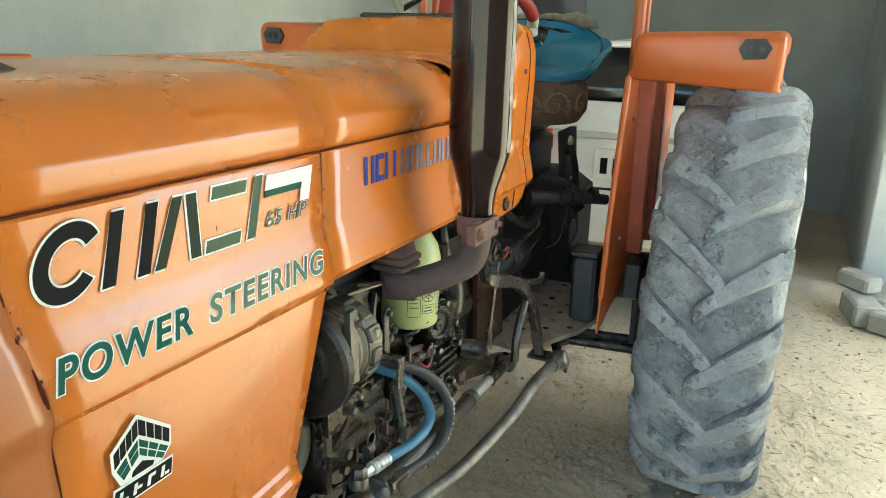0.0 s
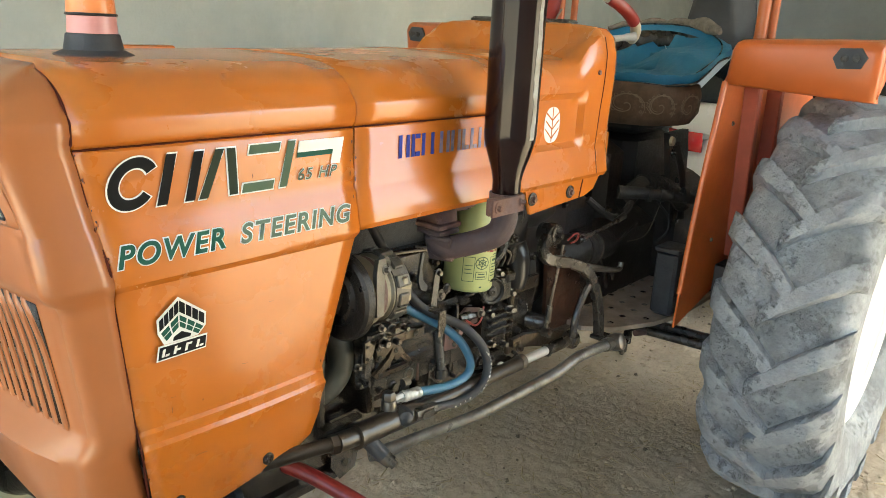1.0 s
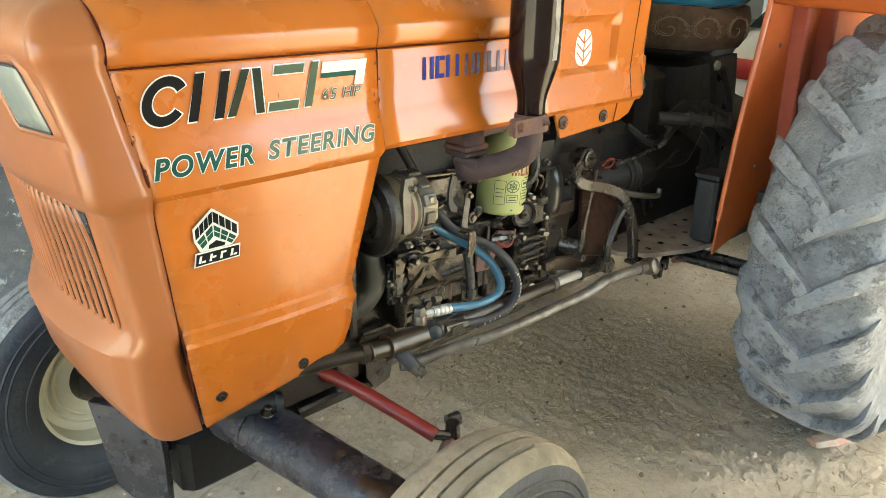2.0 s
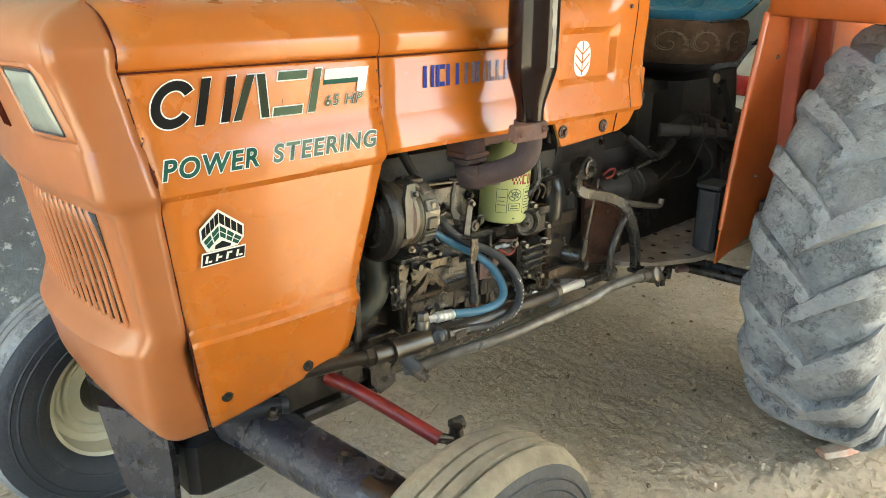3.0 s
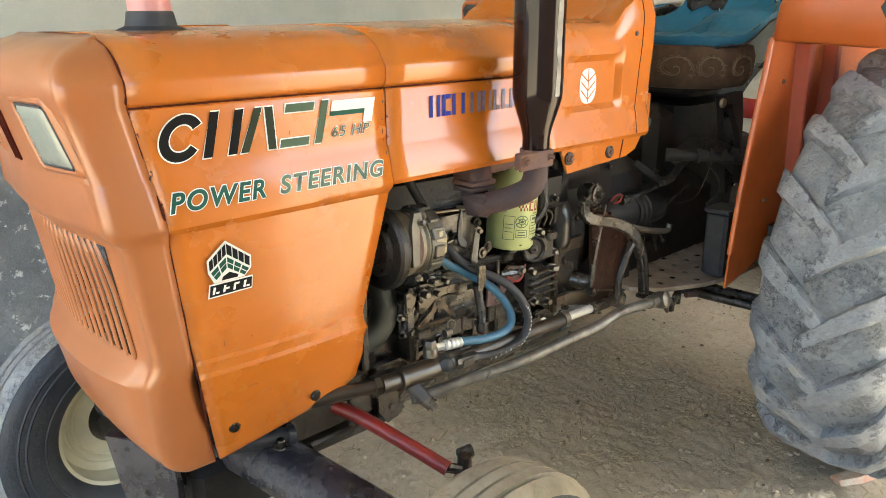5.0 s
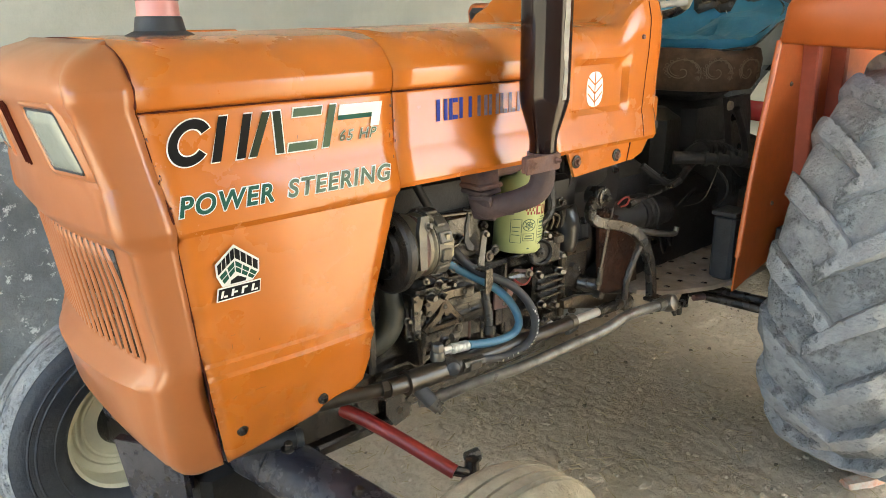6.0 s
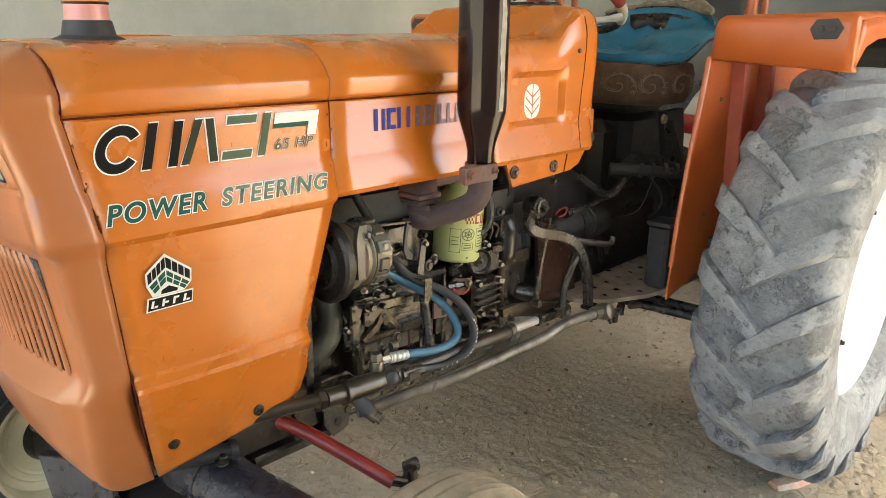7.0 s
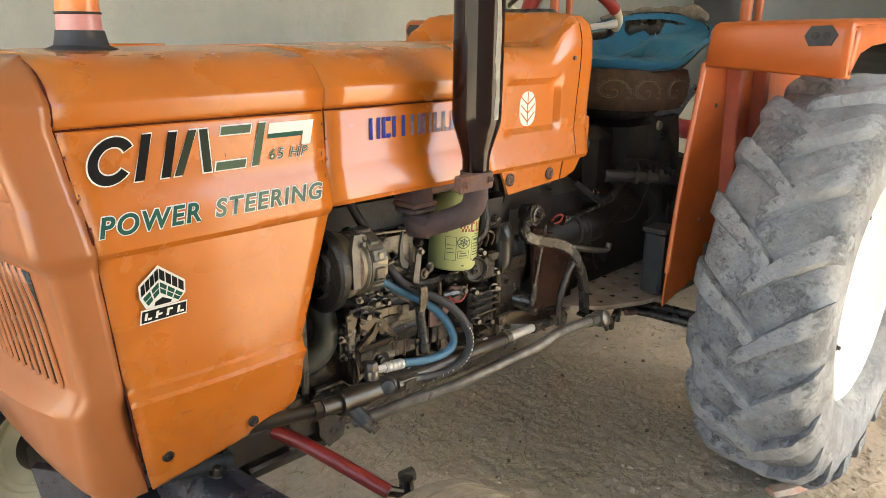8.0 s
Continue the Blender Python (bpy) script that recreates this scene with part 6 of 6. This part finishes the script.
# ---- platform ----
o = [(1.455, -0.265), (1.465, -0.205), (1.51, -0.155), (1.86, -0.12), (2.08, -0.18), (2.08, -0.43), (1.78, -0.43), (1.66, -0.405), (1.52, -0.34)]
foot = part("foot_plate", Geo().plate([(x, y, 0.684) for x, y in o], (0, 0, 1), 0.014), FOOT, tractor, "worn perforated steel foot plate")
for i in range(7):
    for j in range(4):
        x, y = 1.545 + 0.076 * i + 0.038 * (j % 2), -0.19 - 0.062 * j
        if x < 2.05 and (x - 1.51) * 0.6 > -(y + 0.31):
            mm = Matrix.Translation((x, y, 0.698))
            part("dimple", Geo().lathe([(0, 0.017), (0.002, 0.013), (0.0025, 0.0105), (0.001, 0.009)], 12, mm), FOOT, foot, smooth=50)
            part("punch_hole", Geo().lathe([(0.0005, 0.0105), (0.0022, 0.0105)], 12, mm, True), BLACK, foot)
for dx in (0.0, 0.075):
    part("platform_tube", Geo().tube([(1.74 + dx, -0.12, 0.618), (1.86 + dx, -0.56, 0.588)], 0.016, 12), BLACK, tractor)
part("red_coupling", Geo().tube([(1.66, -0.345, 0.640), (1.70, -0.36, 0.638)], [0.010, 0.011], 10), RUST, tractor)
part("under_bracket", Geo().tube([(1.43, -0.41, 0.70), (1.50, -0.39, 0.675), (1.60, -0.35, 0.665)], 0.012, 8).tube([(1.47, -0.40, 0.69), (1.475, -0.40, 0.655)], [0.014, 0.010], 8).tube([(1.56, -0.37, 0.675), (1.565, -0.37, 0.645)], [0.012, 0.009], 8), BLACK, tractor)

# ---- fenders ----
for s in (-1, 1):
    y0, y1 = 0.462, 0.850
    fr = []
    for z, xx, lean in ((1.404, 1.822, 1.0), (1.410, 1.816, 1.0), (1.47, 1.806, 0.5), (1.53, 1.800, 0.1), (1.548, 1.806, 0.0), (1.558, 1.822, 0.0), (1.560, 1.86, 0.0), (1.566, 2.1, 0.0), (1.572, 2.35, 0.0), (1.565, 2.62, 0.0), (1.52, 2.72, 0.0)):
        row = []
        for f, inset in ((0, 0.022), (0.02, 0.008), (0.06, 0), (0.3, 0), (0.7, 0), (0.94, 0), (0.98, 0.008), (1, 0.022)):
            low = 0.020 * (1 - f) * lean
            row.append((xx + (inset if z < 1.55 else 0), s * (lerp(y0, y1, f) - 0.018 * (1 - f) * lean), z + low - (inset * 0.9 if z >= 1.548 else 0) - 0.010 * (1 - f) * (1 - lean)))
        fr.append(row)
    fender = part("fender", Geo().grid(fr), ORANGE_DULL, tractor, "faded orange fender", solid=0.004)
    lipz = [[(xx, s * (y1 - 0.001), z) for z in (zt, zt - dz)] for xx, zt, dz in ((1.83, 1.535, 0.12), (1.90, 1.545, 0.075), (2.0, 1.55, 0.06), (2.3, 1.556, 0.05), (2.6, 1.55, 0.05))]
    part("fender_lip", Geo().grid(lipz), ORANGE_DULL, fender, solid=0.004)
    lampb = part("fender_lamp", Geo().plate([(1.797, s * 0.735, 1.514), (1.797, s * 0.750, 1.540), (1.797, s * 0.800, 1.542), (1.797, s * 0.818, 1.518), (1.797, s * 0.805, 1.490), (1.797, s * 0.750, 1.487)], (-1, 0, 0), 0.010), RUBBER_DARK, fender, "black rubber fender lamp socket")
    part("socket", Geo().lathe([(0, 0.010), (0.004, 0.010), (0.004, 0.005)], 12, Matrix.Translation((1.787, s * 0.765, 1.515)) @ pose(0, 0, 0, 0, -90, 0), True).lathe([(0, 0.010), (0.004, 0.010), (0.004, 0.005)], 12, Matrix.Translation((1.787, s * 0.793, 1.515)) @ pose(0, 0, 0, 0, -90, 0), True), BLACK, lampb)
    plate = part("fender_plate", Geo().plate([(1.700, s * 0.445, 0.68), (1.712, s * 0.445, 0.80), (1.745, s * 0.445, 1.05), (1.822, s * 0.445, 1.43), (1.84, s * 0.445, 1.45), (2.75, s * 0.445, 1.45), (2.75, s * 0.445, 0.95), (2.02, s * 0.445, 0.775), (1.98, s * 0.445, 0.745)], (0, s, 0), 0.006), PLATE, tractor, "orange inner fender plate")
    part("plate_lip", Geo().tube([(1.708, s * 0.450, 0.79), (1.741, s * 0.450, 1.05), (1.818, s * 0.450, 1.43)], 0.009, 8), PLATE, plate)
    part("plate_channel", Geo().bar((2.00, s * 0.472, 1.44), (2.06, s * 0.472, 0.85), 0.05, 0.035, 0.004), RED_POST, plate, "red oxide channel")
    part("plate_channel", Geo().bar((2.22, s * 0.472, 1.44), (2.25, s * 0.472, 0.85), 0.05, 0.035, 0.004), RED_POST, plate)
    part("stay", Geo().bar((1.93, s * 0.52, 0.86), (1.93, s * 0.52, 0.56), 0.05, 0.02, 0.003).box((1.93, s * 0.505, 0.80), (0.09, 0.05, 0.12), 0.006), BOX_BLUE, plate)
    for p in ((1.72, 0.86), (1.90, 0.93), (1.93, 1.30)):
        bolt((p[0], s * 0.451, p[1]), (0, s, 0), 0.007, STEEL, plate, 0.006)
    for px, r_ in ((2.25, 0.020), (2.36, 0.0145)):
        px, py = (px, -0.382) if s < 0 else (px + 0.06, 0.458)
        part("canopy_post", Geo().tube([(px, py, 1.42), (px, py, 2.65)], r_, 16), ORANGE_DULL, tractor, "orange canopy post")



# ---- seat ----
def super_ring(cx, cy, rx, ry, z, n=36, e=2.6, f=lambda a: 0.0):
    out = []
    for k in range(n):
        a = 2 * math.pi * k / n
        c, sn = math.cos(a), math.sin(a)
        out.append((cx + rx * math.copysign(abs(c) ** (2 / e), c), cy + ry * math.copysign(abs(sn) ** (2 / e), sn), z + f(a)))
    return out


CUSH = ((0.14, 0.19, 1.255), (0.175, 0.238, 1.262), (0.188, 0.262, 1.30), (0.190, 0.266, 1.36), (0.182, 0.256, 1.395), (0.15, 0.22, 1.405))


def on_cushion(a, z, out=0.0015):
    """A point on the cushion's side wall: angle about it and height."""
    i = max(k for k in range(len(CUSH) - 1) if CUSH[k][2] <= z or k == 0)
    t = (z - CUSH[i][2]) / (CUSH[i + 1][2] - CUSH[i][2])
    rx_, ry_ = lerp(CUSH[i][0], CUSH[i + 1][0], t) + out, lerp(CUSH[i][1], CUSH[i + 1][1], t) + out
    return (2.065 + rx_ * math.copysign(abs(math.cos(a)) ** (2 / 2.6), math.cos(a)), ry_ * math.copysign(abs(math.sin(a)) ** (2 / 2.6), math.sin(a)), z)


cush = part("seat_cushion", Geo().loft([super_ring(2.065, 0, rx, ry, z) for rx, ry, z in CUSH]), BROWN, tractor, "brown paisley seat cushion cloth", 60)


def motif(a_deg, z, pts, r):
    """Printed or stitched line on the cushion; pts in metres along and up from its centre."""
    part("paisley", Geo().tube([on_cushion(radians(a_deg) + u / 0.24, z + v) for u, v in pts], r, 5, smooth=False), TAN, cush)


for a_deg in (196, 226, 262):
    motif(a_deg, 1.325, [(0.060 * (1 - q) * math.cos(9 * q) + 0.004, 0.046 * (1 - q) * math.sin(9 * q)) for q in (k / 40 for k in range(38))], 0.0017)
    motif(a_deg, 1.325, [(0.072 * (1 - 0.7 * q) * math.cos(5 * q - 0.6) + 0.006, 0.054 * (1 - 0.7 * q) * math.sin(5 * q - 0.6)) for q in (k / 24 for k in range(25))], 0.0013)
    for k in range(11):
        b = -0.4 + 0.42 * k
        motif(a_deg, 1.325, [(0.066 * (1 - 0.045 * k) * math.cos(b) + 0.005 * math.cos(j), 0.050 * (1 - 0.045 * k) * math.sin(b) + 0.005 * math.sin(j)) for j in range(7)], 0.0011)
    for k in range(12):
        motif(a_deg + 13 + 1.9 * (k % 4), 1.305 + 0.016 * (k // 4), [(-0.0016, 0), (0.0016, 0.0012)], 0.0017)


def back(a):
    c = math.cos(a)
    return 0.055 * max(0, c + 0.35) ** 1.2


def sag(a):
    return -0.016 * max(0, -math.sin(a - 0.4)) + 0.005 * math.sin(5 * a) + 0.003 * math.sin(11 * a + 1)


def swept(a):
    """The cover's side edge, drawn up towards the back."""
    t = max(0.0, min(1.0, (math.degrees(a) % 360 - 232) / 46))
    return 0.115 * t * t * (3 - 2 * t) * (1.0 if math.degrees(a) % 360 < 330 else 0.8)


def cover_ring(rx, ry, z, f):
    k_ = max(0.0, 1 - (z - 1.41) / 0.12)
    crease = 0.004 * max(0.0, 1 - abs(z - 1.47) / 0.06)
    return super_ring(2.14, -0.01, rx, ry, z - 0.022, n=72, f=lambda a: f(a) + k_ * swept(a) + crease * math.sin(17 * a + z * 90))


def dip(a):
    """The rim falls towards the front and the near side."""
    return -0.080 * max(0.0, 0.3 - math.cos(a)) / 1.3 - 0.030 * max(0.0, -math.sin(a))


rim_rings = ((0.20, 0.25, 1.410, sag), (0.232, 0.285, 1.415, sag), (0.242, 0.302, 1.43, lambda a: 0.2 * back(a) + 0.5 * sag(a)), (0.240, 0.300, 1.45, lambda a: 0.45 * back(a)), (0.238, 0.299, 1.475, lambda a: 0.7 * back(a) + 0.3 * dip(a)),
             (0.228, 0.286, 1.515, lambda a: 1.0 * back(a) + 0.8 * dip(a)), (0.212, 0.268, 1.525, lambda a: 1.15 * back(a) + dip(a)), (0.192, 0.245, 1.505, lambda a: 0.8 * back(a) + 0.8 * dip(a)), (0.150, 0.19, 1.46, lambda a: 0.2 * back(a)), (0.05, 0.08, 1.445, lambda a: 0.0))
cover = part("seat_cover", Geo().loft([cover_ring(*q) for q in rim_rings]), TEAL, tractor, "blue vinyl seat cover, creased and torn", 60)
hem = cover_ring(0.2390, 0.2965, 1.4215, lambda a: 0.09 * back(a) + 0.78 * sag(a))
part("cover_hem", Geo().tube(hem + hem[:1], 0.0042, 6, smooth=False), BLACK, cover)
part("rolled_cloth", Geo().tube([(2.14 + 0.235 * math.cos(a), -0.01 + 0.27 * math.sin(a), 1.516 + 1.15 * back(a) + 0.004 * math.sin(k * 1.9)) for k, a in ((k, radians(-58 + 7 * k)) for k in range(17))], [0.007, 0.014, 0.020, 0.025, 0.026, 0.022, 0.016, 0.012, 0.011, 0.010, 0.012, 0.011, 0.010, 0.012, 0.011, 0.010, 0.008], 12), CLOTH, tractor, "patterned tan cloth rolled behind the seat")
for p0, p1, p2 in (((2.285, -0.03, 1.520), (2.262, -0.06, 1.490), (2.24, -0.11, 1.468)), ((2.27, -0.12, 1.50), (2.285, -0.15, 1.52), (2.30, -0.16, 1.54))):
    part("crease", Geo().tube([p0, p1, p2], 0.0012, 5), WHITE, cover)
tear = []
for k in range(13):
    a = radians(26 - 4.8 * k)
    row = []
    for q in (-0.28, 0.16 + 0.2 * ((k * 7) % 4) / 3):
        r0, r1 = rim_rings[7], rim_rings[8]
        rx_, ry_ = lerp(r0[0], r1[0], q) - 0.009, lerp(r0[1], r1[1], q) - 0.009
        z_ = lerp(r0[2] + r0[3](a), r1[2] + r1[3](a), q) - 0.022
        row.append((2.14 + rx_ * math.copysign(abs(math.cos(a)) ** (2 / 2.6), math.cos(a)), -0.01 + ry_ * math.copysign(abs(math.sin(a)) ** (2 / 2.6), math.sin(a)), z_))
    tear.append(row)
part("tear", Geo().grid(tear), BLACK, cover, "black torn strip along the cover's back", solid=0.003)
top_hem = [(2.14 + 0.213 * math.copysign(abs(math.cos(a)) ** (2 / 2.6), math.cos(a)), -0.01 + 0.269 * math.copysign(abs(math.sin(a)) ** (2 / 2.6), math.sin(a)), 1.506 + 1.15 * back(a) + dip(a)) for a in (radians(-110 + 5 * k) for k in range(33))]
part("cover_hem", Geo().tube(top_hem, 0.0035, 6, smooth=False), BLACK, cover)

# steering wheel
mw = pose(1.70, 0.02, 1.60, 0, 28, 0)


def wheel_arc(a0, a1, r, material, name, label=""):
    n_ = max(4, int(abs(a1 - a0) / 10))
    return part(name, Geo().tube([mw @ Vector((0.205 * math.cos(radians(lerp(a0, a1, k / n_))), 0.205 * math.sin(radians(lerp(a0, a1, k / n_))), 0)) for k in range(n_ + 1)], r, 12, smooth=False), material, tractor, label)


wheel_arc(-250, -120, 0.016, CREAM, "wheel_rim", "cream taped steering wheel rim")
wheel_arc(-120, -82, 0.0185, RED_PAINT, "wheel_grip", "red taped grip")
wheel_arc(-82, -48, 0.0165, CREAM, "wheel_rim")
wheel_arc(-48, 60, 0.015, BLACK, "wheel_rim")
wheel_arc(60, 110, 0.016, CREAM, "wheel_rim")
column = part("steering_column", Geo().tube([(1.43, -0.02, 1.43), (1.50, -0.018, 1.565), (1.56, -0.005, 1.68)], [0.030, 0.027, 0.024], 16), RED_PAINT, tractor, "dark red steering column")
part("column_sticker", Geo().box((0, 0, 0), (0.003, 0.030, 0.06), 0.001, pose(1.508, -0.046, 1.585, 0, 28, -50)), CLOTH, column)
part("wheel_spoke", Geo().tube([mw @ Vector((-0.205, 0.0, 0)), (1.56, -0.005, 1.68), mw @ Vector((0.0, 0.205, 0))], 0.009, 8), BLACK, tractor)
part("spinner", Geo().tube([(1.655, -0.13, 1.532), (1.70, -0.175, 1.540)], 0.010, 10).tube([(1.70, -0.175, 1.540), (1.722, -0.195, 1.545)], [0.012, 0.013], 12), CHROME, tractor, "bright metal wheel fitting")

# ---- car ----
car = thing("car", "white hatchback car parked behind the tractor", "car")
CX, CY = 3.50, -0.19
ring_ = [(0.80, 0.30), (0.835, 0.45), (0.845, 0.72), (0.825, 0.91), (0.745, 1.10), (0.645, 1.255), (0.55, 1.40), (0.45, 1.50), (0.30, 1.555), (0.0, 1.585)]


def car_ring(x, k, zt, low=0.0):
    hp_ = [(CY - y * k, max(z * zt if z > 1.0 else z, low)) for y, z in ring_]
    return [(x, y, z) for y, z in hp_] + [(x, 2 * CY - y, z) for y, z in reversed(hp_[:-1])]


secs = []
for x, k, zt in ((0.34, 0.90, 0.945), (0.40, 0.94, 0.968), (0.62, 0.985, 0.988), (1.2, 1.0, 1.005), (2.2, 1.0, 1.005), (2.9, 0.99, 0.96)):
    secs.append(car_ring(CX + x, k, zt))
body = part("body", Geo().loft(secs), WHITE_CAR, car, "white painted car body", 40)
# tail: rounded hatch below the glass
tail = []
for z, x, k in ((0.42, 0.10, 0.86), (0.48, 0.02, 0.92), (0.62, 0.00, 0.95), (0.74, 0.03, 0.95), (0.79, 0.07, 0.95), (1.02, 0.085, 0.885), (1.14, 0.105, 0.815), (1.215, 0.14, 0.765)):
    w_ = 0.85 * k
    tail.append([(CX + x + 0.35, CY - w_, z), (CX + x + 0.16, CY - w_ + 0.004, z), (CX + x + 0.06, CY - w_ + 0.05, z), (CX + x + 0.02, CY - w_ + 0.14, z), (CX + x, CY - w_ * 0.45, z), (CX + x - 0.01, CY, z),
                 (CX + x, CY + w_ * 0.45, z), (CX + x + 0.02, CY + w_ - 0.14, z), (CX + x + 0.06, CY + w_ - 0.05, z), (CX + x + 0.16, CY + w_ - 0.004, z), (CX + x + 0.35, CY + w_, z)])
part("tailgate", Geo().grid(tail), WHITE_CAR, car, solid=0.01)
part("rear_window", Geo().grid([[(CX + lerp(0.155, 0.345, t) - 0.012 * (1 - abs(f)), CY + f * lerp(0.615, 0.45, t), lerp(1.22, 1.495, t)) for f in (-1, -0.6, 0, 0.6, 1)] for t in (0, 0.5, 1)]), GLASS_DARK, car, "dark rear window", solid=0.006)
part("spoiler", Geo().box((CX + 0.36, CY, 1.515), (0.16, 0.84, 0.035), 0.012), WHITE_CAR, car)
for s in (-1, 1):
    part("tail_lamp", Geo().grid([[(CX + x0, CY + s * y, z) for x0, y in ((0.070, 0.47), (0.075, 0.55), (0.090, 0.62), (0.14, 0.69), (0.20, 0.712))] for z in (0.955, 1.01, 1.06)]), TAIL, car, "red tail lamp", solid=0.02)
    part("reflector", Geo().box((CX + 0.03, CY + s * 0.66, 0.56), (0.03, 0.14, 0.035), 0.006), TAIL, car)
    for wx in (0.72, 2.6):
        mwc = Matrix.Translation((CX + wx, CY + s * 0.72, 0.295)) @ pose(0, 0, 0, 90)
        wh = part("wheel", Geo().lathe([(-0.09, 0.17), (-0.095, 0.26), (-0.08, 0.29), (0.08, 0.29), (0.095, 0.26), (0.09, 0.17)], 36, mwc), RUBBER_DARK, car)
        part("rim", Geo().lathe([(-0.085, 0.18), (-0.05, 0.17), (0.05, 0.17), (0.085, 0.18)], 30, mwc, True), ALU, wh)
part("garnish", Geo().box((CX + 0.072, CY, 1.045), (0.02, 0.96, 0.035), 0.006), CHROME, car, "chrome tailgate strip")
pl_ = part("number_plate", Geo().box((CX + 0.066, CY + 0.0, 0.895), (0.012, 0.46, 0.165), 0.004), WHITE, car, "white number plate with black bars")
for k in range(6):
    part("plate_bar", Geo().box((CX + 0.0585, CY + 0.175 - 0.068 * k, 0.885), (0.003, 0.038, 0.085), 0.001), INK, pl_)
part("bumper_shadow_gap", Geo().box((CX + 0.05, CY, 0.765), (0.04, 1.3, 0.012), 0.003), BLACK, car)

bundle = Geo().loft([[(3.98 + r_ * math.cos(a) * (1 + 0.16 * math.sin(3 * a + 9 * z_)), 0.43 + 1.2 * r_ * math.sin(a) * (1 + 0.14 * math.cos(2 * a + 5 * z_)), 1.50 + z_) for a in (2 * math.pi * j / 28 for j in range(28))] for z_, r_ in ((0.0, 0.13), (0.06, 0.16), (0.14, 0.165), (0.22, 0.145), (0.30, 0.13), (0.38, 0.10), (0.44, 0.05))])
tagged(obj("tarpaulin", bundle, RUBBER_DARK, 60), "dark crumpled tarpaulin lying on the car roof", "tarpaulin")

# ---- loose things ----
blocks = [(4.35, -1.42, 0.07, 10, (0.32, 0.16, 0.14)), (4.60, -1.55, 0.06, -25, (0.30, 0.15, 0.12)), (4.52, -1.40, 0.19, 40, (0.24, 0.13, 0.10)), (4.15, -1.58, 0.06, 60, (0.26, 0.14, 0.12))]
for x, y, z, rz, sz in blocks:
    ob = obj("concrete_block", Geo().box((0, 0, 0), sz, 0.015), BLOCK)
    ob.matrix_world = pose(x, y, z - 0.005, 0, 0, rz)
    tagged(ob, "broken grey concrete block lying on the dirt", "block", "loose concrete blocks")
box_ = thing("socket_box", "small grey switch box on the pier", "switch box")
part("cover", Geo().box((4.985, -1.56, 0.95), (0.035, 0.10, 0.14), 0.008), PLASTER_DARK, box_)
pk = obj("litter_packet", Geo().loft([[(x, y * (1 - 0.25 * abs(x) / 0.08), 0.012 + h_ + 0.006 * math.sin(9 * x + 5 * y)) for y, h_ in ((-0.035, 0.0), (-0.02, 0.014), (0.02, 0.016), (0.036, 0.0), (0.02, -0.008), (-0.02, -0.008))] for x in (-0.085, -0.05, 0.0, 0.05, 0.08)]), PACKET)
pk.matrix_world = pose(2.055, -0.815, 0.0, 0, 0, -28)
tagged(pk, "crumpled orange and white paper packet on the dirt", "litter")


def litter(name, label, n, seed, maker, material):
    g_ = Geo()
    r_ = random.Random(seed)
    for _ in range(n):
        x, y = r_.uniform(-0.3, 4.6), r_.uniform(-1.5, 1.5)
        maker(g_, r_, x, y, height(x, y))
    return tagged(obj(name, g_, material, 0), label, kind="stuff")


def straw_bit(g_, r_, x, y, z):
    a, l_, w_ = r_.uniform(0, 6.3), r_.uniform(0.012, 0.06), r_.uniform(0.0012, 0.0028)
    c, sn = math.cos(a), math.sin(a)
    p = Vector((x, y, z + 0.003))
    d, e = Vector((c * l_ / 2, sn * l_ / 2, r_.uniform(-0.002, 0.004))), Vector((-sn * w_, c * w_, 0))
    u = Vector((0, 0, 0.002))
    g_.loft([[p - d - e, p - d + e, p - d + u], [p + d - e, p + d + e, p + d + u]])


def pebble(g_, r_, x, y, z):
    s_ = r_.choice((0.003, 0.004, 0.005, 0.007, 0.011))
    o_ = [(x + s_ * math.cos(k * 1.2566) * r_.uniform(0.7, 1.2), y + s_ * math.sin(k * 1.2566) * r_.uniform(0.7, 1.2)) for k in range(5)]
    g_.loft([[(a, b, z - 0.002) for a, b in o_], [(lerp(x, a, 0.8), lerp(y, b, 0.8), z + s_ * 0.55) for a, b in o_], [(lerp(x, a, 0.3), lerp(y, b, 0.3), z + s_ * 0.75) for a, b in o_]])


litter("straw_litter", "scattered chopped straw on the dirt", 2600, 5, straw_bit, STRAW)
litter("dirt_crumbs", "small clods and crumbs of dirt", 3600, 6, pebble, DIRT)
litter("dark_crumbs", "dark crumbs of soil and chaff", 500, 8, pebble, CRUMB)
